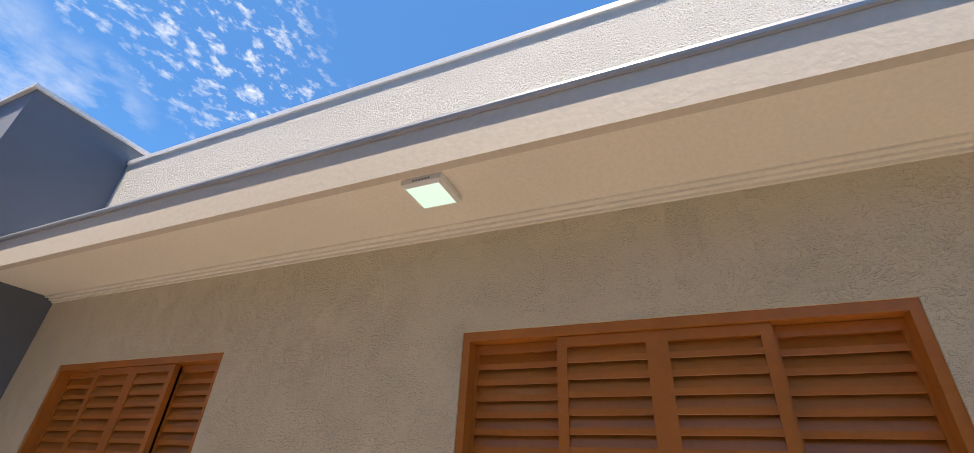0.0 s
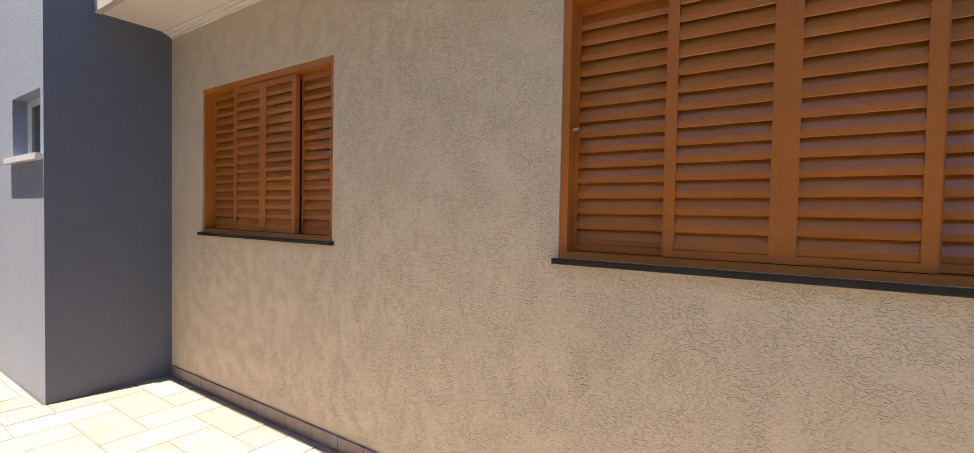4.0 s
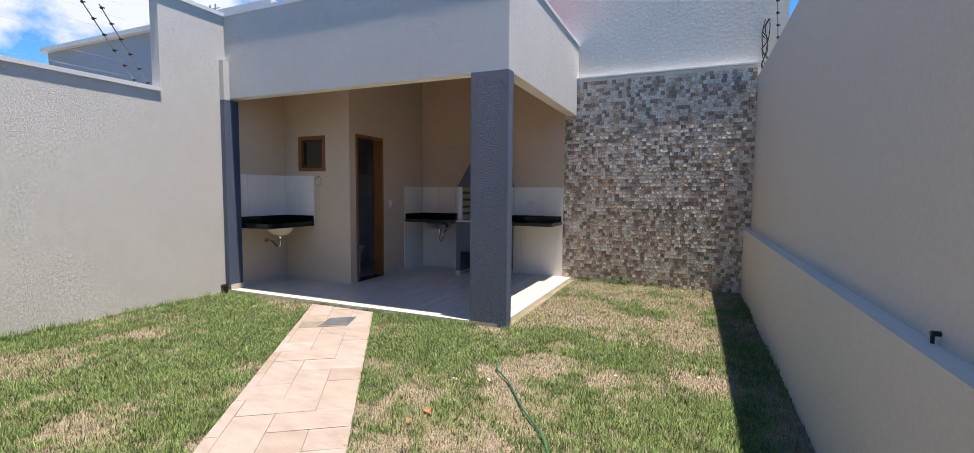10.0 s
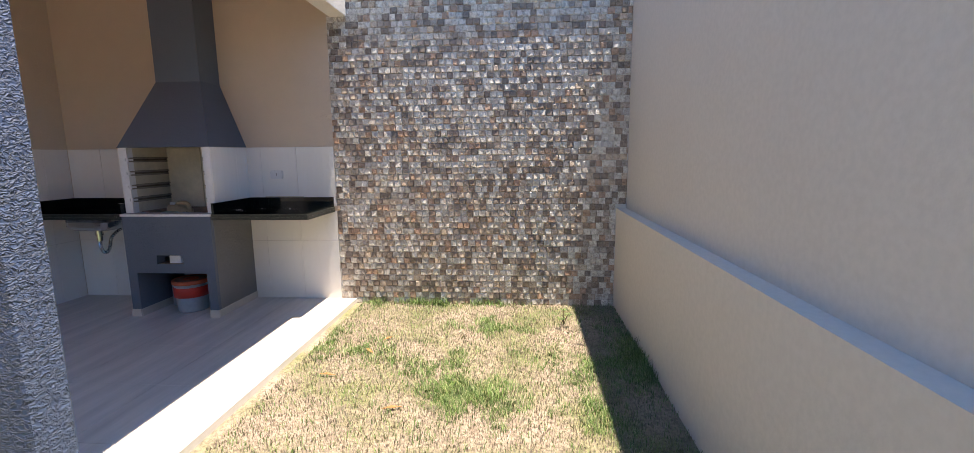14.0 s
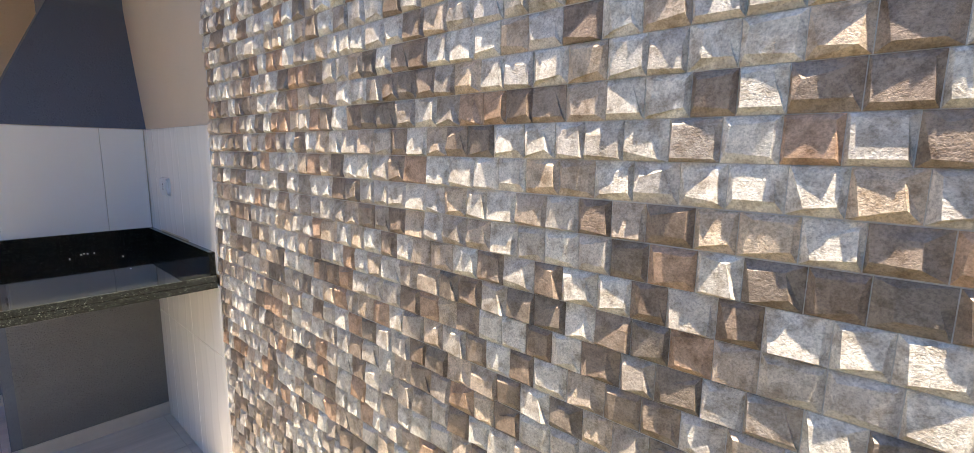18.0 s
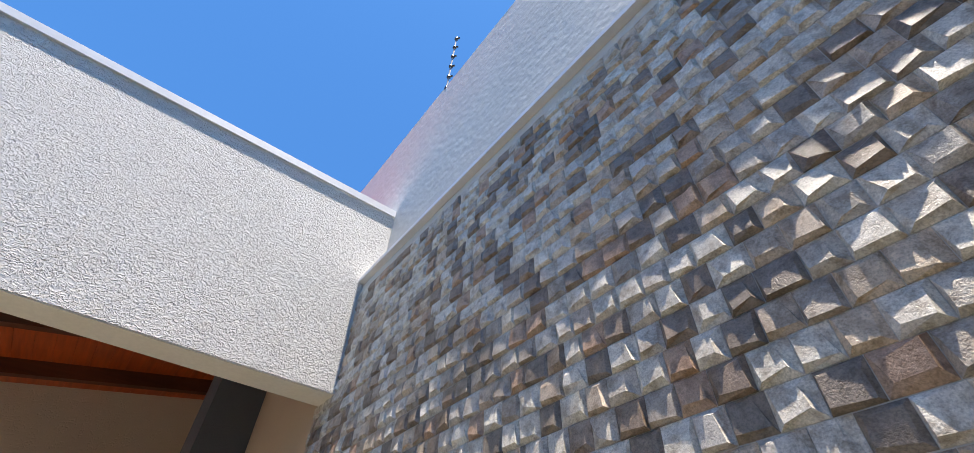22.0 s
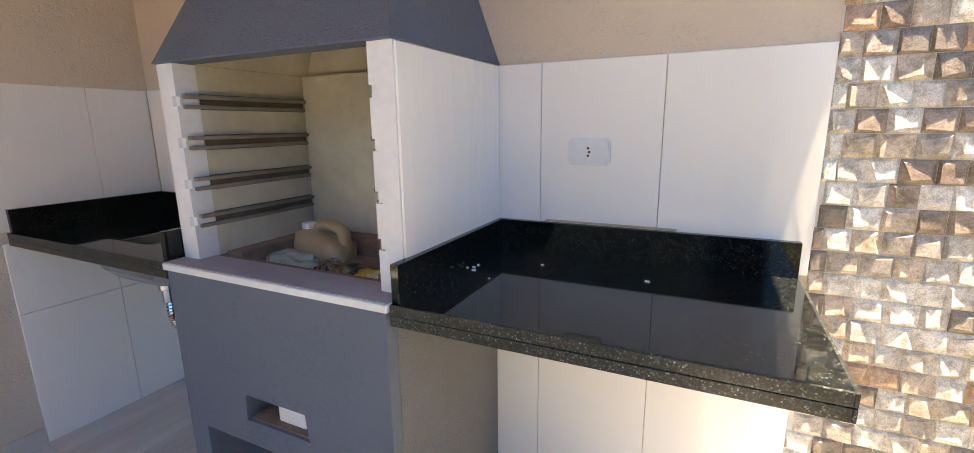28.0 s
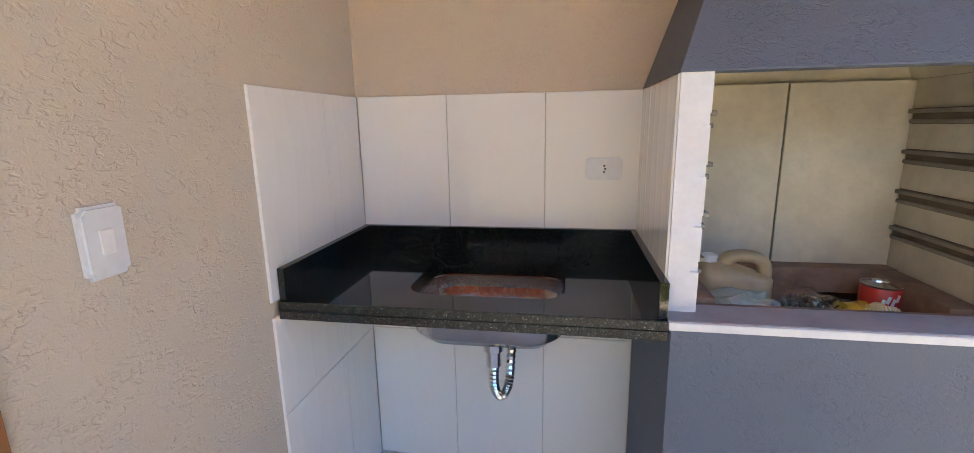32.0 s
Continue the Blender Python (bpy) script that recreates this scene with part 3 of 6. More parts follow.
JX = [0.10, -0.46, -1.02, -1.58, -2.14, -2.70, -3.26, -3.764]
JY = [-2.926, -2.815, -2.26, -1.705, -1.15, -0.595, -0.04, 0.0]
for xb, xa in zip(JX, JX[1:]):
    for ya, yb in zip(JY, JY[1:]):
        s = new("floor_tile", slab_mesh("floor_tile", xb - xa - 0.0024, yb - ya - 0.0024, 0.006, M["floor_tile"], 0.0008))
        s.parent = floor
        s.location = ((xa + xb) / 2, (ya + yb) / 2, -0.006)

# ---- boundary walls ----
back = structure(boxes("wall_back", [(-3.93, 2.9, 0.075, 0.22, -0.3, 4.46)], M["upper_wall"]), "tall grey rendered boundary wall behind the terrace", "wall")
left = structure(boxes("wall_left", [(-3.91, -3.764, -26, -3.70, -0.3, 2.43), (-3.91, -3.764, -3.70, 0.02, -0.3, TOP)], M["grey_white"]), "pale grained boundary wall stepping up at the terrace", "wall")
boxes("coping", [(-3.94, -3.745, -26, -3.70, 2.43, 2.475)], M["coping"], left, "grey metal coping")
boxes("coping", [(-3.94, -3.745, -3.72, 0.02, TOP, TOP + 0.045)], M["coping"], left, "grey metal coping")
right = structure(boxes("wall_right", [(2.58, 2.75, -9.6, 0.02, -0.3, 2.88), (2.58, 2.75, -22.2, -9.6, -0.3, 4.58), (2.58, 2.75, -26, -22.2, -0.3, 2.62)], M["wall_paint"]),
                  "smooth beige painted boundary wall above a low ledge", "wall")
boxes("ledge", [(2.492, 2.579, -26, -0.002, -0.3, 0.843)], M["wall_paint"], right, "low beige ledge along the wall foot")

# ---- terrace structure ----
bm = bmesh.new()
add_box(bm, -3.764, 0.179, -2.88, -2.75, 2.494, TOP)
front_beam = structure(part("beam_front", bm, M["grey_white"]), "pale grained plaster parapet beam over the terrace opening", "beam")
side_beam = structure(boxes("beam_side", [(0.03, 0.179, -2.75, 0.074, 2.494, TOP)], M["grey_white"]), "pale grained plaster side parapet beam", "beam")
boxes("soffit_paint", [(-3.60, 0.175, -2.876, -2.752, 2.490, 2.494)], M["cream"], front_beam, "cream painted underside")
boxes("soffit_paint", [(0.034, 0.175, -2.75, 0.0, 2.490, 2.494)], M["cream"], side_beam, "cream painted underside")
boxes("inner_face", [(-3.764, 0.03, -2.75, -2.746, 2.494, 3.0)], M["inner_beige"], front_beam, "beige painted inner face")
boxes("inner_face", [(0.026, 0.03, -2.746, 0.0, 2.494, 3.42)], M["inner_beige"], side_beam, "beige painted inner face")
boxes("coping", [(-3.745, 0.192, -2.890, -2.72, TOP, TOP + 0.045)], M["coping"], front_beam, "pale metal coping")
boxes("coping", [(0.0, 0.192, -2.72, 0.074, TOP, TOP + 0.045)], M["coping"], side_beam, "pale metal coping")
structure(boxes("pillar_corner", [(-0.205, 0.20, -2.925, -2.795, Z0, 2.492)], M["blue"], bevel=0.006), "slate blue grained plaster corner pillar", "pillar")
lp = structure(boxes("pillar_left", [(-3.764, -3.685, -2.965, -2.76, Z0, 2.47)], M["blue"], bevel=0.005), "slate blue plaster pillar against the boundary wall", "pillar")
boxes("pilaster", [(-3.764, -3.685, -2.965, -2.882, 2.472, 2.97)], M["grey_white"], lp, "pale plaster pilaster head")
structure(holed("wall_bath_side", "x", -2.70, -2.557, -1.93, 0.0, 0, 3.42, [(-1.795, -1.168, -0.01, 2.12)], M["inner_grain"]), "beige painted bathroom wall with a doorway", "wall")
structure(holed("wall_bath_front", "y", -1.93, -1.81, -3.764, -2.70, 0, 3.1, [(-3.482, -2.996, 1.605, 2.095)], M["inner_beige"]), "beige painted bathroom wall with a small window", "wall")
structure(boxes("wall_terrace_back", [(-2.557, 0.0, 0.0, 0.073, 0, 3.42)], M["inner_beige"]), "beige painted terrace back wall", "wall")
structure(boxes("wall_terrace_left", [(-3.764, -3.758, -2.75, -1.93, 0, 3.05)], M["inner_beige"]), "beige painted terrace side wall", "wall")

# sloping board ceiling, 0.19 up for each metre towards the back
SLOPE = 0.19
def ceil_z(y):
    return 2.87 + (y + 2.75) * SLOPE


bm = bmesh.new()
yb = -2.746
while yb < 0.0:
    y2 = min(yb + 0.098, 0.02)
    prism(bm, [(-3.76, yb, ceil_z(yb)), (-3.76, y2, ceil_z(y2)), (-3.76, y2, ceil_z(y2) + 0.02), (-3.76, yb, ceil_z(yb) + 0.02)], (3.785, 0, 0))
    yb += 0.1
prism(bm, [(-3.76, -2.746, ceil_z(-2.746) + 0.02), (-3.76, 0.02, ceil_z(0.02) + 0.02), (-3.76, 0.02, ceil_z(0.02) + 0.08), (-3.76, -2.746, ceil_z(-2.746) + 0.08)], (3.785, 0, 0))
structure(part("ceiling", bm, M["board"]), "glossy red-brown board ceiling sloping down to the front", "ceiling")
for x in (-0.68, -1.40, -2.14, -2.88, -3.62):
    bm = bmesh.new()
    y_end = 0.0 if x > -2.5 else -1.932
    prism(bm, [(x - 0.03, -2.746, ceil_z(-2.746) - 0.10), (x - 0.03, y_end, ceil_z(y_end) - 0.10), (x - 0.03, y_end, ceil_z(y_end)), (x - 0.03, -2.746, ceil_z(-2.746))], (0.06, 0, 0))
    structure(part("rafter", bm, M["rafter"]), "dark stained timber rafter", "rafter")

# ---- house ----
house = structure(holed("wall_house", "x", 0.085, 0.235, -14.1, -7.285, -0.3, 2.60, [(-13.63, -12.235, 1.07, 2.047), (-10.93, -9.525, 1.07, 2.047), (-8.52, -7.60, 1.59, 2.3)], M["beige"]),
                  "beige grained plaster house wall", "wall")
boxes("parapet", [(0.085, 0.235, -14.1, -7.285, 2.601, 3.66)], M["grey_white"], house, "pale grey grained parapet above the eave")
structure(boxes("wall_house_rear", [(-3.764, 0.085, -7.435, -7.285, -0.3, 3.66)], M["beige"]), "beige grained plaster rear wall of the house", "wall")
structure(boxes("roof_house", [(-3.764, 0.085, -25, -7.435, 3.2, 3.3)], M["concrete"]), "flat house roof behind the parapet", "roof")
boxes("coping", [(0.05, 0.246, -14.1, -7.272, 3.66, 3.70)], M["coping"], house, "pale metal coping")
structure(boxes("soffit", [(0.235, 0.655, -14.1, -7.285, 2.515, 2.56)], M["cream"]), "cream painted eave soffit", "ceiling")
eave = structure(boxes("eave_fascia", [(0.655, 0.695, -14.1, -7.285, 2.51, 2.70)], M["wall_paint"]), "cream eave fascia under a metal drip edge", "trim")
bm = bmesh.new()
prism(bm, [(0.24, -14.1, 2.70), (0.700, -14.1, 2.70), (0.707, -14.1, 2.707), (0.709, -14.1, 2.720), (0.707, -14.1, 2.733), (0.698, -14.1, 2.742), (0.24, -14.1, 2.76)], (0, 6.815, 0))
part("drip_edge", bm, M["gutter"], eave, "grey metal drip edge")
bm = bmesh.new()
prism(bm, [(0.235, -14.1, 2.515), (0.235, -14.1, 2.482), (0.248, -14.1, 2.482), (0.248, -14.1, 2.494), (0.268, -14.1, 2.494), (0.268, -14.1, 2.505), (0.295, -14.1, 2.505), (0.295, -14.1, 2.515)], (0, 6.815, 0))
structure(part("cornice", bm, M["cream"]), "stepped cream plaster cornice under the eave", "trim")

# ---- house windows ----
def louvre_window(name, ya, yb, za, zb, label):
    """A four-leaf steel shutter window in the wall x = 0.235, two leaves standing forward."""
    win = empty(name, label, "window", kind="structure")
    boxes("frame", [(0.10, 0.228, ya, ya + 0.03, za, zb), (0.10, 0.228, yb - 0.03, yb, za, zb), (0.10, 0.228, ya + 0.03, yb - 0.03, zb - 0.035, zb), (0.10, 0.228, ya + 0.03, yb - 0.03, za, za + 0.025)], M["shutter"], win)
    # Added sheet: blocks the see-through gap, its near-black colour replaces room shade.
    boxes("backing", [(0.086, 0.095, ya, yb, za, zb)], M["pit"], win, "near-black sheet standing in for an unlit room")
    boxes("sill", [(0.085, 0.262, ya - 0.016, yb + 0.016, za - 0.022, za - 0.001)], M["dark_stone"], win, "black stone sill", 0.003)
    step = (yb - ya - 0.06) / 4
    for k in range(4):
        forward = k in (1, 2)
        x0 = 0.182 if forward else 0.140
        a, b = ya + 0.03 + k * step, ya + 0.03 + (k + 1) * step
        z0, z1 = za + 0.027, zb - 0.037
        w = 0.035 if forward else 0.012
        leaf = boxes("shutter_leaf", [(x0, x0 + 0.03, a, a + w, z0, z1), (x0, x0 + 0.03, b - w, b, z0, z1), (x0, x0 + 0.03, a + w, b - w, z0, z0 + 0.024), (x0, x0 + 0.03, a + w, b - w, z1 - 0.035, z1),
                                      (x0 + 0.001, x0 + 0.004, a + w, b - w, z0 + 0.024, z1 - 0.035)], M["shutter"], win)
        n = 15
        dz = (z1 - 0.035 - z0 - 0.024) / n
        for j in range(n):
            zz = z0 + 0.024 + j * dz
            key = ("slat", round(b - a - 2 * w, 3), round(dz, 3))
            if key not in SHARED:
                bm = bmesh.new()
                h = (b - a - 2 * w) / 2
                prism(bm, [(0.004, -h, dz * 1.25), (0.006, -h, dz * 1.25), (0.0275, -h, dz * 0.40), (0.0285, -h, dz * 0.36), (0.0285, -h, 0.002), (0.0265, -h, 0.0), (0.0255, -h, 0.002), (0.0255, -h, dz * 0.36)], (0, 2 * h, 0))
                me = bpy.data.meshes.new("slat")
                bmesh.ops.recalc_face_normals(bm, faces=bm.faces[:])
                bm.to_mesh(me)
                bm.free()
                me.materials.append(M["shutter"])
                SHARED[key] = me
            s = new("slat", SHARED[key])
            s.parent = leaf
            s.location = (x0 - 0.003, (a + b) / 2, zz)
    for y in (ya + 0.05, yb - 0.05):
        boxes("latch", [(0.185, 0.215, y - 0.012, y + 0.012, za + 0.47, za + 0.478)], M["brass"], win, "small brass latch")
    return win


louvre_window("window_1", -13.63, -12.235, 1.07, 2.047, "brown steel louvre shutter window, closed, on a black sill")
louvre_window("window_2", -10.93, -9.525, 1.07, 2.047, "brown steel louvre shutter window, closed, on a black sill")

win3 = empty("window_3", "high sliding window with dark panes still wearing maker's labels", "window", kind="structure")
boxes("sill", [(0.085, 0.262, -8.54, -7.58, 1.568, 1.589)], M["dark_stone"], win3, "black stone sill", 0.003)
boxes("window_frame", [(0.11, 0.19, -8.52, -8.497, 1.59, 2.3), (0.11, 0.19, -7.68, -7.60, 1.59, 2.3), (0.11, 0.19, -8.497, -7.68, 1.59, 1.60), (0.11, 0.19, -8.497, -7.68, 2.27, 2.3)], M["black_plastic"], win3)
boxes("window_jamb", [(0.10, 0.232, -7.66, -7.601, 1.591, 2.3)], M["inner_beige"], win3, "beige painted reveal")
boxes("mullion", [(0.135, 0.185, -8.10, -8.075, 1.60, 2.27)], M["alu"], win3, "white aluminium meeting stile")
boxes("track", [(0.185, 0.20, -8.50, -7.68, 1.590, 1.602)], M["alu"], win3, "white aluminium track")
boxes("pane", [(0.150, 0.156, -8.497, -8.10, 1.60, 2.27)], M["brown_glass"], win3, "brown tinted pane")
boxes("pane", [(0.160, 0.166, -8.075, -7.68, 1.60, 2.27)], M["green_glass"], win3, "dark green pane")
bm = bmesh.new()
prism(bm, [(0.1675, -7.935, 2.02), (0.1675, -7.83, 2.02), (0.1675, -7.83, 1.70), (0.1675, -7.86, 1.675), (0.1675, -7.90, 1.69), (0.1675, -7.93, 1.73)], (0.001, 0, 0))
lab = part("pane_label", bm, M["paper"], win3, "torn white paper label")
boxes("label_print", [(0.1688, 0.1692, -7.932, -7.835, 1.84, 1.98)], M["red_print"], lab, "red printed band")
lab2 = boxes("pane_label", [(0.1572, 0.158, -8.345, -8.235, 1.69, 2.05)], M["paper"], win3, "white paper label")
boxes("label_print", [(0.1583, 0.1587, -8.343, -8.237, 1.87, 1.99)], M["red_print"], lab2, "red printed band")
for z in (1.72, 1.745, 1.77, 1.80):
    boxes("print_line", [(0.1583, 0.1586, -8.33, -8.25, z, z + 0.008)], M["gutter"], lab2)
    boxes("print_line", [(0.1688, 0.1691, -7.92, -7.845, z + 0.01, z + 0.017)], M["gutter"], lab)
# slanted bars of unreadable print on the red band
for i in range(3):
    bm = bmesh.new()
    add_box(bm, -0.045, 0.045, -0.005, 0.005, -0.0003, 0.0003)
    mark = part("print_mark", bm, M["paper"], lab)
    mark.matrix_local = pose(0.1696, -7.884, 1.91, 90, 0, 90) @ pose(0, 0, 0, 0, 0, 48) @ pose(0, -0.018 + i * 0.018, 0)

# soffit lamp
def panel_lamp(name, label, x0, x1, y0, y1, z, glow, tilt=0.0):
    lamp = empty(name, label, "ceiling lamp")
    lamp.matrix_world = pose((x0 + x1) / 2, (y0 + y1) / 2, z, tilt)
    w, d = (x1 - x0) / 2, (y1 - y0) / 2
    bm = bmesh.new()
    r0 = [(-w, -d), (w, -d), (w, d), (-w, d)]
    k = 0.84
    rings = [[bm.verts.new((x, y, 0)) for x, y in r0], [bm.verts.new((x, y, -0.022)) for x, y in r0], [bm.verts.new((x * k, y * k, -0.034)) for x, y in r0], [bm.verts.new((x * k, y * k, -0.028)) for x, y in r0]]
    for a, b in zip(rings, rings[1:]):
        for i in range(4):
            bm.faces.new((a[i], a[(i + 1) % 4], b[(i + 1) % 4], b[i]))
    bm.faces.new(rings[0])
    part("frame", bm, M["white_plastic"], lamp, "white plastic frame")
    boxes("diffuser", [(-w * k, w * k, -d * k, d * k, -0.031, -0.027)], glow, lamp, "glowing pale diffuser")
    for i in range(6):
        x = w - 0.0005
        boxes("vent", [(x, x + 0.001, -0.035 + i * 0.013, -0.029 + i * 0.013, -0.017, -0.009)], M["black_plastic"], lamp)
    return lamp


panel_lamp("soffit_lamp", "square white surface lamp, lit, on the eave soffit", 0.475, 0.645, -11.03, -10.86, 2.513, M["lamp"])
panel_lamp("terrace_lamp", "square white surface lamp under the terrace boards", -1.33, -1.10, -1.50, -1.27, ceil_z(-1.385) - 0.004, M["lamp_inner"], math.degrees(math.atan(SLOPE)))

# skirting of stone pieces along the house
skirt = empty("baseboard", "sandstone skirting pieces along the house wall", "baseboard", kind="structure")
y = -14.08
ln = [0.46, 0.24, 0.46, 0.30, 0.46, 0.2]
k = 0
while y < -7.30:
    e = min(y + ln[k % 6], -7.285)
    me = slab_mesh("skirting_piece", e - y - 0.004, 0.085, 0.014, M["paver"])
    s = new("skirting_piece", me)
    s.parent = skirt
    s.matrix_local = pose(0.235, (y + e) / 2, 0.008, 90, 0, 90)
    y, k = e, k + 1

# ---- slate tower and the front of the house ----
tower = structure(holed("tower", "x", 0.80, 0.947, -15.35, -14.1, -0.3, 3.82, [(-14.82, -14.16, 1.56, 1.97)], M["blue_sunlit"]), "slate painted house tower with a small window", "wall")
# The return takes a darker slate, so its shade is painted in too.
boxes("tower_return", [(0.2355, 0.9465, -14.10, -14.095, -0.3, 3.8195), (0.235, 0.80, -14.22, -14.10, -0.3, 3.82), (-0.6, 0.80, -15.35, -15.2, -0.3, 3.82), (-0.6, 0.235, -14.22, -14.10, 2.0, 3.82)], M["blue_smooth"], tower, "slate return wall in a darker tone for its shade")
boxes("coping", [(-0.6, 0.975, -15.37, -14.07, 3.82, 3.85)], M["coping"], tower, "thin metal coping")
boxes("window_sill", [(0.85, 0.985, -14.87, -14.11, 1.52, 1.558)], M["coping"], tower, "pale stone sill")
boxes("window_frame", [(0.84, 0.87, -14.82, -14.78, 1.56, 1.97), (0.84, 0.87, -14.20, -14.16, 1.56, 1.97), (0.84, 0.87, -14.51, -14.47, 1.56, 1.97), (0.84, 0.87, -14.78, -14.20, 1.93, 1.97)], M["alu"], tower)
boxes("window_pane", [(0.850, 0.856, -14.78, -14.20, 1.56, 1.93)], M["green_glass"], tower)
tower2 = structure(boxes("tower_rear", [(-0.5, 0.90, -18.3, -16.42, 2.55, 3.93), (-0.5, 0.62, -16.42, -15.35, 2.55, 3.93)], M["blue_flat"]), "pale slate upper volume of the house", "wall")
boxes("coping", [(-0.5, 0.93, -18.35, -16.40, 3.93, 3.97)], M["coping"], tower2, "thin metal coping")
structure(boxes("porch_canopy", [(0.1, 0.97, -18.2, -15.40, 2.42, 2.55)], M["cream"]), "cream porch canopy slab", "canopy")
front = structure(holed("wall_front", "x", -0.03, 0.12, -25.5, -19.6, -0.3, 2.62, [(-24.7, -23.8, 1.05, 2.03), (-21.85, -20.65, 1.05, 2.03)], M["front_paint"]), "warm beige front wall of the house with two windows", "wall")
boxes("skirting", [(0.12, 0.135, -25.5, -19.6, -0.05, 0.06)], M["paver"], front, "sandstone skirting")
boxes("return_wall", [(-1.6, -0.03, -19.75, -19.60, -0.3, 2.62)], M["tan_wall"], front, "tan wall turning into the entrance recess")
structure(boxes("wall_entrance", [(-1.75, -1.6, -19.6, -15.2, -0.3, 2.62)], M["tan_wall"]), "tan back wall of the entrance recess", "wall")
structure(boxes("entrance_floor", [(-1.6, 0.135, -19.6, -17.4, -0.2, -0.012), (-1.6, 0.955, -17.399, -15.35, -0.2, -0.012)], M["marble"]), "pale stone floor of the entrance recess", "floor")
for a, b in ((-24.7, -23.8), (-21.85, -20.65)):
    boxes("window_frame", [(0.0, 0.04, a, a + 0.05, 1.05, 2.03), (0.0, 0.04, b - 0.05, b, 1.05, 2.03), (0.0, 0.04, (a + b) / 2 - 0.03, (a + b) / 2 + 0.03, 1.05, 2.03)], M["alu"], front)
    boxes("window_pane", [(0.01, 0.016, a + 0.05, b - 0.05, 1.05, 2.03)], M["green_glass"], front)
    boxes("window_sill", [(0.02, 0.16, a - 0.03, b + 0.03, 1.02, 1.048)], M["dark_stone"], front)
canopy = structure(boxes("front_canopy", [(0.12, 0.75, -24.8, -18.6, 2.36, 2.55)], M["cream"]), "cream eave canopy with a small downlight", "canopy")
boxes("coping", [(0.12, 0.78, -24.85, -18.55, 2.55, 2.59)], M["coping"], canopy, "metal coping")
bm = bmesh.new()
lathe(bm, [(0.06, 0.0), (0.06, -0.012), (0.05, -0.014)], (0.45, -21.0, 2.36), 14)
part("downlight", bm, M["lamp"], canopy, "small lit downlight")
# carport portal at the gate
portal = empty("portal", "beige carport portal with a sloping gable over the gate", "portal", kind="structure")
bm = bmesh.new()
prism(bm, [(2.58, -25.5, 2.30), (2.58, -25.5, 3.05), (0.10, -25.5, 4.05), (-0.3, -25.5, 4.05), (-0.3, -25.5, 2.30)], (0, -0.3, 0))
part("gable", bm, M["wall_paint"], portal)
boxes("lintel", [(0.0, 2.58, -25.8, -25.45, 2.15, 2.299)], M["rafter"], portal, "dark timber lintel")
boxes("gate_post", [(2.12, 2.36, -25.75, -25.55, -0.05, 2.15)], M["black_plastic"], portal, "dark metal gate post")
boxes("gate_leaf", [(1.62, 1.84, -26.2, -26.1, 0.0, 1.75)], M["orange_post"], portal, "orange timber gate leaf")
boxes("gate_panel", [(1.84, 2.3, -26.2, -26.12, 0.0, 1.75)], M["wall_paint"], portal, "pale gate side panel")
structure(boxes("porch_floor", [(0.12, 2.49, -26.5, -22.9, -0.2, 0.10)], M["porch"]), "polished grey porch floor one step up", "floor")

# ---- street ----
structure(boxes("street", [(-60, 60, -32.6, -27.2, -0.30, -0.20)], M["street"]), "grey asphalt street", "road")
structure(boxes("street_verge", [(-60, 60, -36.2, -32.6, -0.30, -0.17)], M["sandy"]), "sandy verge across the street", "pavement")
structure(boxes("street_lawn", [(-60, 60, -40.8, -36.2, -0.30, -0.16)], M["verge"]), "thin green grass strip before the far wall", "ground")
far = structure(boxes("street_wall", [(-30, 30, -41.1, -40.9, -0.3, 1.70)], M["street_wall"]), "brown block wall across the street", "wall")
boxes("coping", [(-30, 30, -41.12, -40.88, 1.70, 1.79)], M["red"], far, "red tile coping")
meter = empty("meter_post", "pale concrete meter post with a small box", "meter post")
boxes("post", [(1.05, 1.62, -40.86, -40.6, -0.17, 1.30)], M["concrete"], meter, "", 0.02)
boxes("meter_box", [(1.20, 1.46, -40.6, -40.52, 0.45, 0.98)], M["gutter"], meter, "grey meter box", 0.01)
boxes("meter_window", [(1.26, 1.40, -40.52, -40.51, 0.72, 0.90)], M["green_glass"], meter, "dark reading window")
boxes("meter_box", [(1.22, 1.44, -40.6, -40.53, 0.14, 0.40)], M["white_plastic"], meter, "white lower box", 0.01)
cable = empty("power_line", "thin dark power line over the street", "cable")
bm = bmesh.new()
tube(bm, smooth_line([(14, -30, 4.75), (7, -30, 4.4), (2.9, -30, 4.25), (0.9, -30, 4.25), (-6, -30, 4.45), (-14, -30, 5.0)], 5), 0.012, 5)
part("wire", bm, M["black_plastic"], cable)
for x in (-14, 14):
    bm = bmesh.new()
    tube(bm, [(x, -30.0, -0.2), (x, -30.0, 6.4)], [0.14, 0.10], 10)
    part("pole", bm, M["concrete"], cable, "grey concrete pole")
car = empty("parked_car", "white parked car with a red hood on the street", "car")
bm = bmesh.new()
prof = [(0.45, -0.12), (0.48, 0.14), (0.36, 0.36), (-0.35, 0.47), (-1.0, 1.02), (-2.6, 1.05), (-3.35, 0.5), (-3.5, -0.1)]
prism(bm, [(x, -29.3, z) for x, z in prof], (0, 1.6, 0))
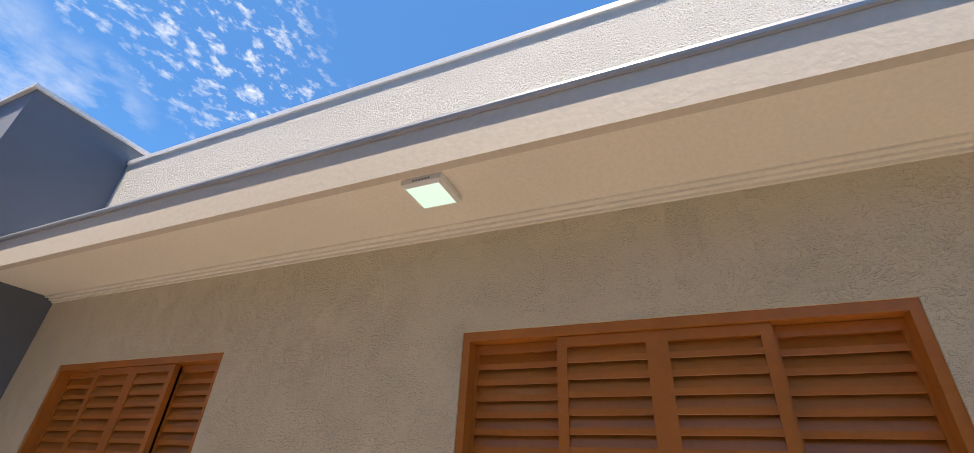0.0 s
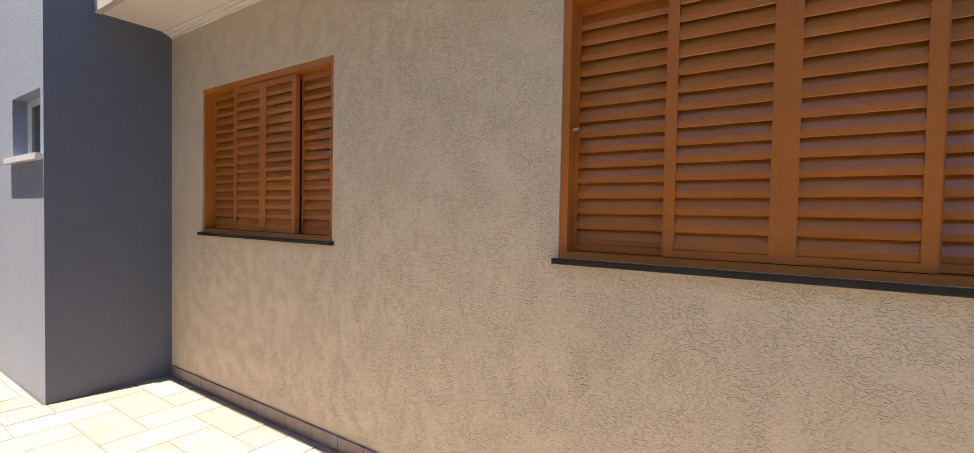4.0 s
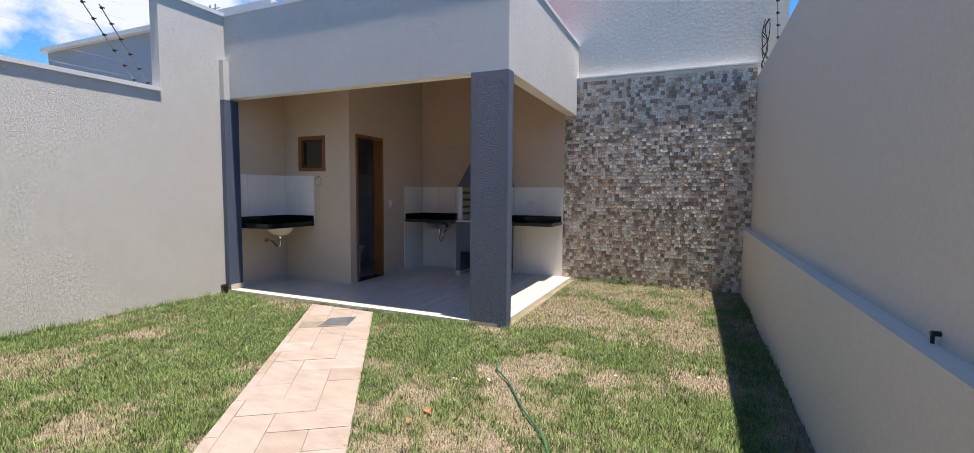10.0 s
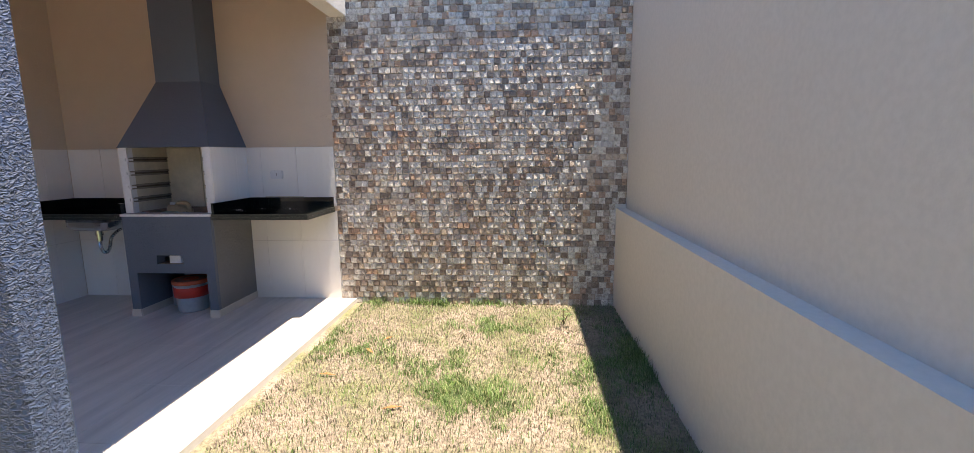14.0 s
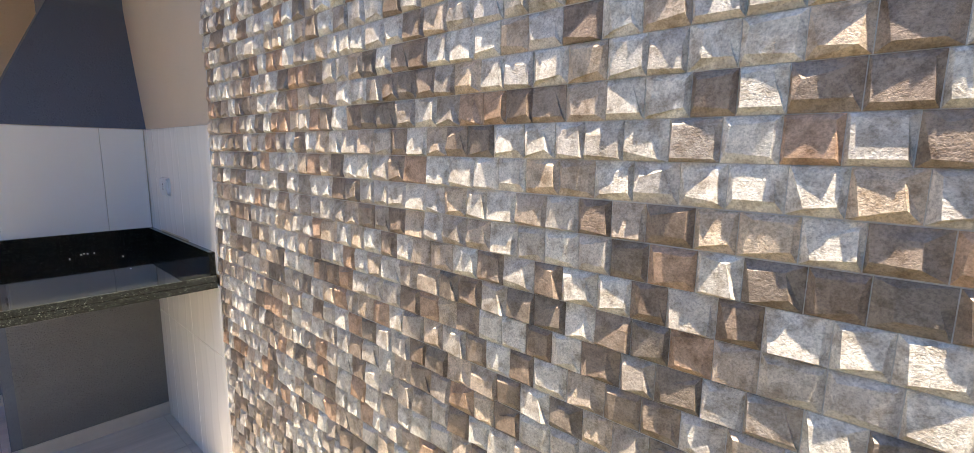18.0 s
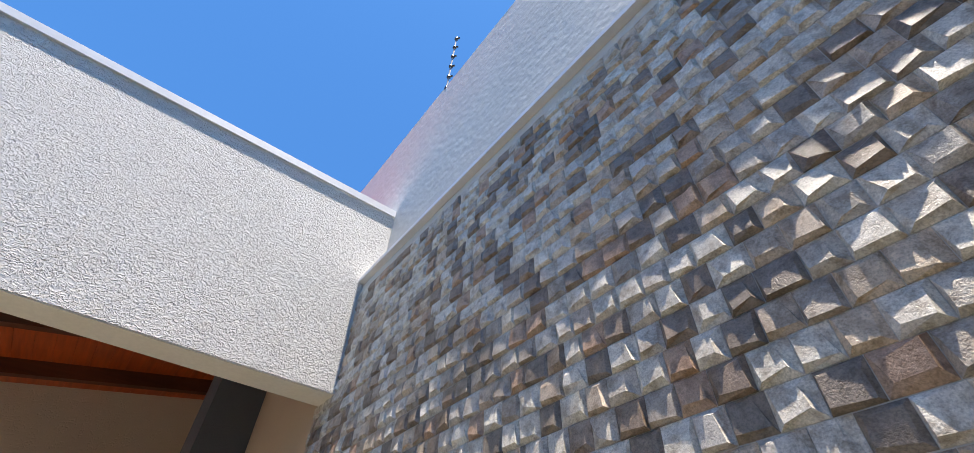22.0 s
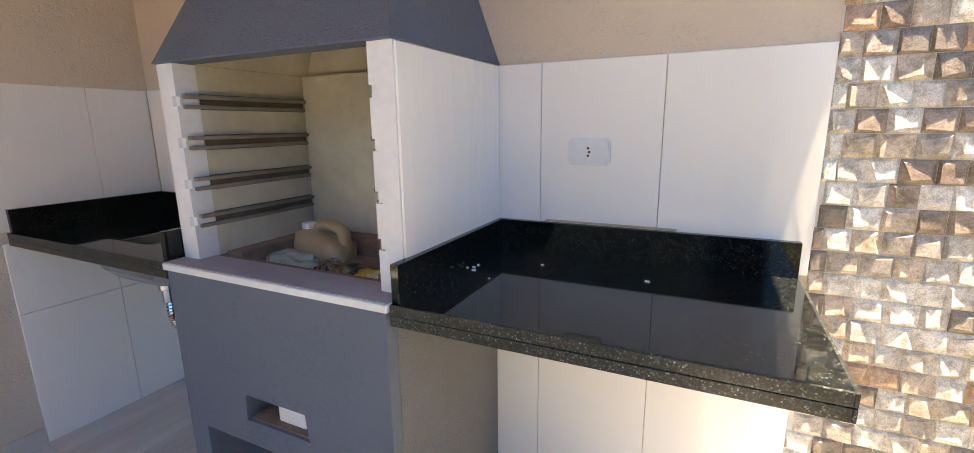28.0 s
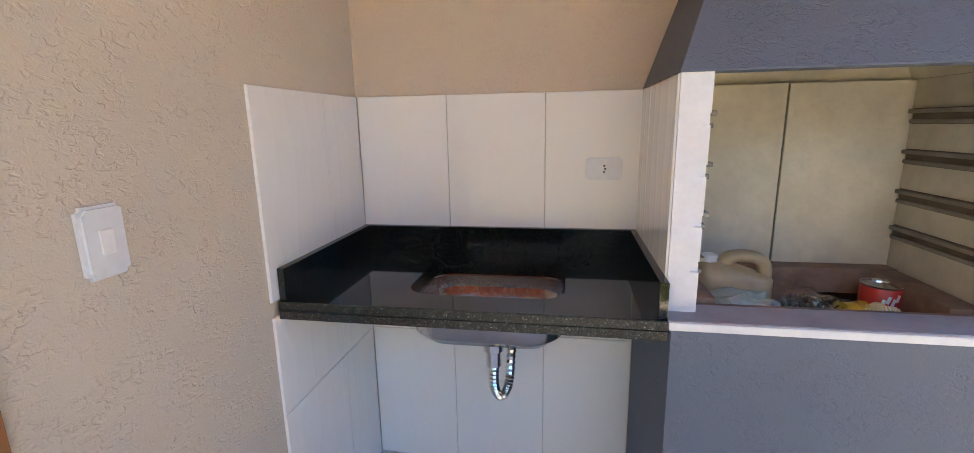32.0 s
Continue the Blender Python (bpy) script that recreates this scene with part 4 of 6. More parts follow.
bmesh.ops.bevel(bm, geom=bm.edges[:], offset=0.05, segments=2, affect="EDGES")
part("body", bm, M["car_white"], car)
bm = bmesh.new()
prism(bm, [(0.36, -29.28, 0.372), (-0.34, -29.28, 0.482), (-0.34, -29.28, 0.50), (0.34, -29.28, 0.392)], (0, 1.56, 0))
part("hood", bm, M["car_red"], car, "red hood")
boxes("headlight", [(0.40, 0.475, -27.90, -27.70, 0.16, 0.26)], M["clear"], car, "clear headlight")
for x in (-0.35, -2.75):
    for yy in (-27.78, -29.2):
        wheel = bmesh.new()
        lathe(wheel, [(0.16, -0.09), (0.30, -0.09), (0.33, -0.05), (0.33, 0.05), (0.30, 0.09), (0.16, 0.09)], (0, 0, 0), 22)
        bmesh.ops.rotate(wheel, verts=wheel.verts[:], matrix=Matrix.Rotation(math.pi / 2, 3, "X"))
        bmesh.ops.translate(wheel, verts=wheel.verts[:], vec=(x, yy, -0.055))
        w = part("wheel", wheel, M["rubber"], car, "black tyre")
        bm = bmesh.new()
        for s in range(5):
            t = 2 * math.pi * s / 5
            tube(bm, [(x + 0.03 * math.cos(t), yy + 0.08, -0.055 + 0.03 * math.sin(t)), (x + 0.2 * math.cos(t), yy + 0.085, -0.055 + 0.2 * math.sin(t))], 0.025, 6)
        part("rim", bm, M["alu"], w, "five-spoke rim")

car.matrix_world = Matrix.Translation((0.24 - 0.48 * 0.85, -32.2 + 27.7 * 0.85, -0.2 + 0.385 * 0.85)) @ Matrix.Diagonal((0.85, 0.85, 0.85, 1))

# ---- front tap, hose and cover ----
ftap = empty("garden_tap", "small dull metal garden tap low on the ledge", "tap")
bm = bmesh.new()
tube(bm, [(2.492, -21.6, 0.33), (2.45, -21.6, 0.33), (2.43, -21.6, 0.30)], 0.014, 8)
tube(bm, [(2.455, -21.6, 0.34), (2.45, -21.6, 0.40)], 0.010, 8)
part("spout", bm, M["brass"], ftap)
fhose = empty("garden_hose", "thin black hose hanging from the front tap over the paving", "hose")
bm = bmesh.new()
tube(bm, smooth_line([(2.43, -21.6, 0.30), (2.43, -21.3, 0.10), (2.38, -20.4, -0.015), (2.15, -19.2, -0.015), (1.97, -18.5, -0.015), (1.91, -17.75, -0.015), (1.74, -17.2, -0.012), (1.74, -16.6, -0.005), (1.85, -16.2, -0.005)], 7), 0.011, 7)
tube(bm, smooth_line([(1.40, -18.18, -0.014), (1.68, -18.0, -0.004), (1.90, -17.72, 0.0), (2.02, -17.2, -0.005), (2.10, -16.8, -0.005)], 6), 0.010, 7)
part("pipe", bm, M["dark_hose"], fhose, "", True)

# ---- neighbours beyond the walls ----
n1 = empty("neighbour_house", "blue-grey neighbour house with a flat parapet", "house")
boxes("wall", [(-9.65, -6.35, -15, -8.36, -0.3, 4.05)], M["neighbour"], n1)
boxes("roof", [(-9.68, -6.32, -15.1, -8.33, 4.05, 4.09)], M["coping"], n1, "pale metal coping")
boxes("window", [(-9.5, -8.62, -8.36, -8.33, 3.2, 3.66)], M["shutter"], n1, "brown louvre window")
n2 = empty("neighbour_house", "blue-grey neighbour house with a flat parapet", "house")
boxes("wall", [(-12.2, -5.0, -1.0, 6.0, -0.3, 4.5)], M["neighbour"], n2)
boxes("roof", [(-12.3, -4.9, -1.1, 6.1, 4.5, 4.6)], M["coping"], n2, "pale metal coping")
ant = empty("roof_antenna", "thin metal antenna on the neighbour's roof", "antenna")
bm = bmesh.new()
for dx in (0.0, 0.18):
    tube(bm, [(-8.6 + dx, 0.5, 4.6), (-8.6 + dx, 0.5, 5.6)], 0.02, 6)
    tube(bm, [(-8.75 + dx, 0.5, 5.5), (-8.45 + dx, 0.5, 5.5)], 0.015, 6)
part("mast", bm, M["wire"], ant)
n3 = empty("neighbour_shed", "rough brown wall of the house next door", "house")
boxes("wall", [(3.6, 9.0, -1.5, 6.0, -0.3, 4.6)], M["neighbour_brown"], n3)

# ---- electric fence rods ----
def fence_rod(foot, tip, label, n=6):
    rod = empty("fence_rod", label, "electric fence rod", "electric fence rods")
    a, b = Vector(foot), Vector(tip)
    bm = bmesh.new()
    tube(bm, [a, b], 0.006, 6)
    part("bar", bm, M["wire"], rod)
    d = (b - a).normalized()
    for i in range(n):
        c = a + (b - a) * (0.06 + 0.9 * i / (n - 1))
        bm = bmesh.new()
        tube(bm, [c - d * 0.012, c - d * 0.004, c + d * 0.004, c + d * 0.012], [0.012, 0.015, 0.015, 0.012], 8)
        tube(bm, [c, c + Vector((0.024, 0.016, 0))], 0.007, 6)
        part("insulator", bm, M["black_plastic"], rod, "black insulator")
    return rod


left_rods = [((-3.85, -3.76, 2.47), (-3.85, -4.23, 3.22)), ((-3.85, -3.90, 2.47), (-3.85, -4.40, 3.22)), ((-3.85, -5.72, 2.47), (-3.85, -5.85, 3.42)), ((-3.85, -5.62, 2.47), (-3.85, -5.50, 3.30)), ((-3.85, -9.0, 2.47), (-3.85, -9.05, 3.40))]
for a, b in left_rods:
    fence_rod(a, b, "thin galvanised electric fence rod on the boundary wall")
fence_rod((0.55, 0.08, 4.40), (0.55, 0.10, 5.25), "thin galvanised electric fence rod on the back wall")
for y in (-1.0, -14.2, -16.0, -18.2, -21.0):
    z = 2.88 if y > -9 else 4.58
    fence_rod((2.66, y, z), (2.62, y + 0.02, z + 0.75), "thin galvanised electric fence rod on the boundary wall")
fence_rod((2.66, -25.3, 2.6), (2.66, -25.3, 3.6), "thin galvanised electric fence rod by the gate")
wires = empty("fence_wires", "thin electric fence wires along the boundary walls", "electric fence")
for i in range(6):
    z = 2.54 + i * 0.15
    bm = bmesh.new()
    tube(bm, [(-3.84, -9.05, z), (-3.84, -5.75, z - 0.01), (-3.84, -4.0, z)], 0.0007, 4)
    part("wire", bm, M["wire"], wires)
    bm = bmesh.new()
    tube(bm, [(2.64, -21, 4.65 + i * 0.12), (2.64, -14, 4.65 + i * 0.12)], 0.0008, 4)
    part("wire", bm, M["wire"], wires)
coil = empty("cable_coil", "loose dark cables hanging on the wall corner", "cables")
rng = random.Random(5)
for i in range(5):
    bm = bmesh.new()
    pts = [(2.62 + rng.uniform(-0.03, 0.05), -0.04 - rng.uniform(0, 0.1), 2.9 + k * 0.13 + rng.uniform(-0.03, 0.03)) for k in range(6)]
    tube(bm, smooth_line(pts, 5), 0.006, 5)
    part("cable", bm, M["black_plastic"], coil)

# ---- terrace wall tiles ----
rows_low = [(0.0, 0.546), (0.546, 0.824), (0.865, 1.40)]
back_tiles = empty("wall_tiles", "white glazed wall tiles behind the counters", "wall tiles", kind="structure")
wall_tiles(back_tiles, "-y", -0.001, [-0.825, -0.68, -0.35, -0.0], rows_low, M["white_tile"])
wall_tiles(back_tiles, "-y", -0.001, [-2.548, -2.228, -1.895, -1.588], rows_low, M["white_tile"])
wall_tiles(back_tiles, "+x", -2.556, [-0.587, -0.242, -0.01], rows_low, M["white_tile"])
nook_tiles = empty("wall_tiles", "white glazed tiles above the corner wash counter", "wall tiles", kind="structure")
wall_tiles(nook_tiles, "-y", -1.931, [-3.755, -3.54, -3.208], [(0.87, 1.535)], M["white_tile"])
wall_tiles(nook_tiles, "+x", -3.757, [-2.758, -2.60, -2.27, -1.94], [(0.87, 1.535)], M["white_tile"])
base = empty("baseboard", "pale tile skirting round the terrace walls", "baseboard", kind="structure")
boxes("skirting_strip", [(-2.557, -2.547, -1.165, -0.59, 0, 0.07)], M["skirting"], base)
boxes("skirting_strip", [(-2.557, -2.547, -1.94, -1.80, 0, 0.07)], M["inner_beige"], base)
boxes("skirting_strip", [(-3.75, -2.557, -1.94, -1.93, 0, 0.07)], M["skirting"], base)
boxes("skirting_strip", [(-3.758, -3.748, -2.75, -1.94, 0, 0.07)], M["skirting"], base)
boxes("skirting_strip", [(-3.69, -3.675, -2.95, -2.76, 0, 0.07)], M["skirting"], base)

stub = empty("drain_pipe", "short black drain pipe at the foot of the pillar", "pipe")
bm = bmesh.new()
lathe(bm, [(0.045, 0.0), (0.045, 0.09), (0.052, 0.09), (0.052, 0.12), (0.04, 0.12), (0.04, 0.1)], (-3.70, -3.02, Z0), 14)
part("sleeve", bm, M["black_plastic"], stub)

# ---- counters ----
def rounded_ring(x0, x1, y0, y1, r, z, segs=5):
    out = []
    for cx, cy, a0 in ((x1 - r, y1 - r, 0), (x0 + r, y1 - r, 90), (x0 + r, y0 + r, 180), (x1 - r, y0 + r, 270)):
        for k in range(segs + 1):
            t = radians(a0 + 90 * k / segs)
            out.append((cx + r * math.cos(t), cy + r * math.sin(t), z))
    return out


def slab_with_hole(x0, x1, y0, y1, z0, z1, ring2):
    """A slab cut through along a closed ring of points."""
    mx, my = sum(q[0] for q in ring2) / len(ring2), sum(q[1] for q in ring2) / len(ring2)
    outer = []
    for q in ring2:
        dx, dy = q[0] - mx, q[1] - my
        k = min(((x1 - mx) if dx > 0 else (x0 - mx)) / dx if abs(dx) > 1e-6 else 1e9, ((y1 - my) if dy > 0 else (y0 - my)) / dy if abs(dy) > 1e-6 else 1e9)
        outer.append([mx + dx * k, my + dy * k])
    for cx_, cy_ in ((x0, y0), (x1, y0), (x1, y1), (x0, y1)):
        outer[min(range(len(outer)), key=lambda i: (outer[i][0] - cx_) ** 2 + (outer[i][1] - cy_) ** 2)] = [cx_, cy_]
    bm = bmesh.new()
    n = len(outer)
    rings = [[bm.verts.new((q[0], q[1], z)) for q in r] for r, z in ((ring2, z0), (outer, z0), (outer, z1), (ring2, z1))]
    for a, b in zip(rings, rings[1:] + rings[:1]):
        for i in range(n):
            bm.faces.new((a[i], a[(i + 1) % n], b[(i + 1) % n], b[i]))
    bmesh.ops.recalc_face_normals(bm, faces=bm.faces[:])
    return bm


def counter(name, label, x0, x1, hole=None, left_up=False, right_up=False, right_end=False):
    c = empty(name, label, "counter")
    yf, yb_, zt, zb = -0.569, -0.010, 0.863, 0.820
    if hole:
        part("slab", slab_with_hole(x0, x1, yf + 0.006, yb_, zb, zt, [q[:2] for q in rounded_ring(*hole, 0.07, 0, 7)]), M["granite"], c, "polished black granite slab with a sink cut-out")
    else:
        boxes("slab", [(x0, x1, yf + 0.006, yb_, zb, zt)], M["granite"], c, "polished black granite slab")
    zm = (zb + zt) / 2 - 0.002
    for za, zc in ((zb - 0.004, zm - 0.0008), (zm + 0.0008, zt)):
        boxes("front_edge", [(x0, x1, yf, yf + 0.006, za, zc)], M["granite_edge"], c, "grey-green granite edge", 0.0015)
    boxes("backsplash", [(x0, x1, -0.030, -0.010, zt, 0.95)], M["granite"], c, "black granite upstand", 0.0015)
    if left_up:
        boxes("backsplash", [(x0, x0 + 0.02, yf + 0.01, -0.030, zt, 0.95)], M["granite"], c, "black granite upstand", 0.0015)
    if right_up:
        boxes("backsplash", [(x1 - 0.02, x1, yf + 0.01, -0.030, zt, 0.95)], M["granite"], c, "black granite upstand", 0.0015)
    if right_end:
        for za, zc in ((zb - 0.004, zm - 0.0008), (zm + 0.0008, zt)):
            boxes("end_edge", [(x1, x1 + 0.006, yf, yb_, za, zc)], M["granite_edge"], c, "grey-green granite edge", 0.0015)
    return c


counter("granite_counter", "black granite counter between the grill and the mosaic wall", -0.815, -0.022, None, True, False, True)
sink_counter = counter("sink_counter", "black granite sink counter beside the grill", -2.546, -1.592, (-2.245, -1.82, -0.465, -0.15), True, True)
mortar = tagged(boxes("mortar_strip", [(-0.662, -0.30, -0.012, -0.0105, 0.951, 0.957)], M["strip_tan"]), "thin tan mortar strip above the granite upstand", "mortar")
chips = empty("plaster_crumbs", "white plaster crumbs on the granite counter", "crumbs")
for i, (x, y) in enumerate([(-0.790, -0.272), (-0.778, -0.262), (-0.768, -0.285), (-0.775, -0.240), (-0.62, -0.17), (-0.35, -0.2), (-0.70, -0.33)]):
    boxes("crumb", [(x, x + 0.005 + 0.003 * (i % 3), y, y + 0.004, 0.863, 0.866)], M["white_plastic"], chips)


def skin(bm, rings, close=False):
    vs = [[bm.verts.new(q) for q in r] for r in rings]
    for a, b in zip(vs, vs[1:]):
        for k in range(len(a)):
            j = (k + 1) % len(a)
            bm.faces.new((a[k], a[j], b[j], b[k]))
    if close:
        bm.faces.new(vs[-1])
    return vs


sink = empty("sink_basin", "stainless steel sink basin under the granite counter", "sink")
bm = bmesh.new()
skin(bm, [rounded_ring(-2.26, -1.805, -0.48, -0.135, 0.075, 0.8195), rounded_ring(-2.243, -1.822, -0.463, -0.152, 0.07, 0.8185), rounded_ring(-2.235, -1.83, -0.455, -0.16, 0.065, 0.74), rounded_ring(-2.20, -1.87, -0.42, -0.20, 0.05, 0.705), rounded_ring(-2.06, -1.99, -0.365, -0.305, 0.03, 0.70)], True)
part("bowl", bm, M["sink_steel"], sink, "polished steel bowl", True)
bm = bmesh.new()
skin(bm, [rounded_ring(-2.239, -1.826, -0.459, -0.156, 0.069, 0.817), rounded_ring(-2.239, -1.826, -0.459, -0.156, 0.069, 0.74), rounded_ring(-2.204, -1.866, -0.424, -0.196, 0.054, 0.702), rounded_ring(-2.064, -1.986, -0.369, -0.301, 0.034, 0.697)], True)
part("bowl_underside", bm, M["steel"], sink, "bright brushed underside", True)
bm = bmesh.new()
lathe(bm, [(0.03, 0.0), (0.03, -0.05), (0.022, -0.055), (0.022, -0.10)], (-2.025, -0.335, 0.70), 14)
part("drain_cup", bm, M["chrome"], sink, "chrome waste cup")
trap = empty("drain_hose", "corrugated chrome waste hose bent to the wall", "waste pipe")
line = smooth_line([(-2.025, -0.335, 0.61), (-2.025, -0.335, 0.535), (-2.012, -0.325, 0.497), (-1.997, -0.31, 0.493), (-1.985, -0.29, 0.53), (-1.98, -0.26, 0.62), (-1.978, -0.15, 0.68), (-1.978, -0.008, 0.69)], 12)
bm = bmesh.new()
tube(bm, line, [0.0135 + 0.003 * (i % 2) for i in range(len(line))], 10)
part("corrugated_pipe", bm, M["chrome"], trap)
bm = bmesh.new()
tube(bm, [(-1.80, -0.01, 0.665), (-1.80, -0.035, 0.665)], 0.016, 10)
part("stub", bm, M["brass"], trap, "capped brass stub")


def plate(name, label, m, w, h, kind):
    """A white electric plate facing -y before it is placed by m."""
    p_ = empty(name, label, kind)
    bm = bmesh.new()
    add_box(bm, -w / 2, w / 2, -0.012, 0, -h / 2, h / 2)
    bmesh.ops.bevel(bm, geom=[e for e in bm.edges if abs(e.verts[0].co.y - e.verts[1].co.y) > 0.001], offset=0.008, segments=3, affect="EDGES")
    bmesh.ops.bevel(bm, geom=[e for e in bm.edges if max(q.co.y for q in e.verts) < -0.011], offset=0.005, segments=2, affect="EDGES")
    part("plate", bm, M["plate_plastic"], p_)
    if kind == "socket":
        boxes("insert", [(-0.024, 0.024, -0.0132, -0.0121, -0.022, 0.022)], M["plate_plastic"], p_)
        for x, z in ((-0.0, 0.010), (0.0, -0.010), (0.003, 0.0)):
            bm = bmesh.new()
            tube(bm, [(x, -0.0125, z), (x, -0.0142, z)], 0.0036, 8)
            part("hole", bm, M["black_plastic"], p_)
    else:
        boxes("rocker", [(-0.012, 0.012, -0.0155, -0.0121, -0.02, 0.02)], M["white_plastic"], p_, "", 0.001)
    p_.matrix_world = m
    return p_


plate("wall_socket", "white three-pin wall socket on the tiles above the counter", pose(-0.539, -0.0092, 1.155), 0.118, 0.075, "socket")
plate("wall_socket", "white three-pin wall socket on the tiles above the sink", pose(-1.703, -0.0092, 1.152), 0.118, 0.075, "socket")
plate("light_switch", "white light switch on the beige wall", pose(-2.556, -0.98, 1.126, 0, 0, 90), 0.075, 0.118, "switch")

# ---- barbecue grill ----
grill = empty("barbecue_grill", "slate blue masonry barbecue with an open white grill chamber", "barbecue")
GX0, GX1, GY = -1.585, -0.826, -0.568
SX0, SX1, SZ0, SZ1 = -1.318, -1.10, 0.447, 0.523
OX0, OX1, OZ = -1.508, -0.902, 0.373
boxes("leg", [(GX0, OX0, GY, 0.0, 0.0, OZ)], M["blue_smooth"], grill, "slate blue plastered leg")
boxes("leg", [(OX1, GX1, GY, 0.0, 0.0, OZ)], M["blue_smooth"], grill, "slate blue plastered leg")
bm = bmesh.new()
ring_o = [(GX0, OZ), (GX1, OZ), (GX1, 0.845), (GX0, 0.845)]
ring_i = [(SX0 - 0.006, SZ0), (SX1 + 0.008, SZ0), (SX1, SZ1), (SX0, SZ1)]
for y_a, y_b in ((GY, GY + 0.09),):
    vo, vi = [[bm.verts.new((x, y_a, z)) for x, z in r] for r in (ring_o, ring_i)]
    wo, wi = [[bm.verts.new((x, y_b, z)) for x, z in r] for r in (ring_o, ring_i)]
    for k in range(4):
        m_ = (k + 1) % 4
        bm.faces.new((vo[k], vo[m_], vi[m_], vi[k]))
        bm.faces.new((wo[k], wi[k], wi[m_], wo[m_]))
        bm.faces.new((vo[k], wo[k], wo[m_], vo[m_]))
        bm.faces.new((vi[k], vi[m_], wi[m_], wi[k]))
part("front_panel", bm, M["blue_smooth"], grill, "slate blue plastered front with an air slot")
boxes("side_panel", [(GX0, GX0 + 0.07, GY + 0.09, 0.0, OZ, 0.845)], M["blue_smooth"], grill)
boxes("side_panel", [(GX1 - 0.07, GX1, GY + 0.09, 0.0, OZ, 0.845)], M["blue_smooth"], grill)
# Thin lighter skin: floor-bounced light on this side is painted in.
boxes("side_bounce_skin", [(GX1, GX1 + 0.002, GY + 0.035, -0.001, 0.062, 0.845)], M["slate_bounce"], grill, "slate side in a lighter tone for bounced light")
boxes("ash_floor", [(GX0 + 0.07, GX1 - 0.07, GY + 0.09, 0.0, OZ, OZ + 0.06)], M["blue_smooth"], grill)
boxes("inner_back", [(OX0, OX1, -0.03, -0.012, 0.0, OZ)], M["blue_smooth"], grill)
boxes("air_block", [(-1.235, -1.135, GY + 0.03, GY + 0.12, 0.449, 0.517)], M["chamber_white"], grill, "white block in the air slot", 0.006)
boxes("slot_floor", [(SX0, SX1, GY + 0.01, GY + 0.14, SZ0 - 0.002, SZ0 + 0.004)], M["ash"], grill)
# Thin skin that makes the shelf's top a darker grey than its front.
boxes("shelf_top", [(-1.590, -0.820, -0.568, -0.462, 0.8641, 0.8665)], M["shelf_grey"], grill, "grey shelf top, darker than the white lip")
boxes("shelf", [(-1.592, -0.818, -0.576, -0.462, 0.845, 0.864)], M["chamber_white"], grill, "whitewashed front shelf", 0.003)
for a, b in ((OX1, GX1 + 0.006), (GX0 - 0.006, OX0)):
    boxes("foot_tile", [(a, b, GY - 0.008, GY - 0.001, 0.0, 0.062)], M["skirting"], grill, "pale tile plinth")
boxes("foot_tile", [(GX1 + 0.001, GX1 + 0.009, GY, -0.01, 0.0, 0.062)], M["skirting"], grill, "pale tile plinth")
boxes("foot_tile", [(OX0 + 0.001, OX0 + 0.008, GY, -0.03, 0.0, 0.062)], M["skirting"], grill, "pale tile plinth")
# fire pit
boxes("pit_floor", [(-1.51, -0.89, -0.48, -0.03, 0.70, 0.763)], M["ash"], grill, "sooty fire pit floor")
boxes("pit_rim", [(-1.52, -0.886, -0.462, -0.43, 0.80, 0.860), (-1.52, -0.886, -0.14, -0.081, 0.80, 0.874), (-1.52, -1.455, -0.43, -0.14, 0.80, 0.872), (-0.955, -0.886, -0.43, -0.14, 0.80, 0.872)], M["ash"], grill, "brown firebrick rim", 0.003)
# chamber cheeks with notches for the skewers
RAILS = (0.975, 1.08, 1.192, 1.302)
for inner, outer, sgn in ((-1.522, -1.588, 1), (-0.879, -0.815, -1)):
    x0, x1 = min(inner, outer), max(inner, outer)
    comb = [(outer, 0.864), (inner, 0.864)]
    for r in RAILS:
        comb += [(inner, r - 0.013), (inner - sgn * 0.018, r - 0.013), (inner - sgn * 0.018, r + 0.013), (inner, r + 0.013)]
    comb += [(inner, 1.40), (outer, 1.40)]
    bm = bmesh.new()
    prism(bm, [(x, -0.512, z) for x, z in comb], (0, 0.062, 0))
    part("cheek", bm, M["chamber_white"], grill, "white painted cheek with notches")
    boxes("cheek_lining", [(x0, x1, -0.45, 0.0, 0.864, 1.40)], M["chamber"], grill, "sooty cream lining panel")
    for r in RAILS:
        boxes("notch_lining", [(min(inner, inner - sgn * 0.02), max(inner, inner - sgn * 0.02), -0.503, -0.452, r - 0.0135, r + 0.0135)], M["chamber_white"], grill, "pale painted notch")
    for r in RAILS:
        xa, xb = (inner - 0.002, inner + 0.004) if sgn > 0 else (inner - 0.004, inner + 0.002)
        boxes("rail_bed", [(xa, xb, -0.449, -0.085, r - 0.021, r + 0.021)], M["soot"], grill, "sooty brown groove")
        for dz, out in ((-0.014, 0.010), (0.013, 0.016)):
            xa, xb = (inner, inner + out) if sgn > 0 else (inner - out, inner)
            boxes("skewer_rail", [(xa, xb, -0.498, -0.082, r + dz - 0.0055, r + dz + 0.0055)], M["rail"], grill, "grimy grey rail", 0.0025)
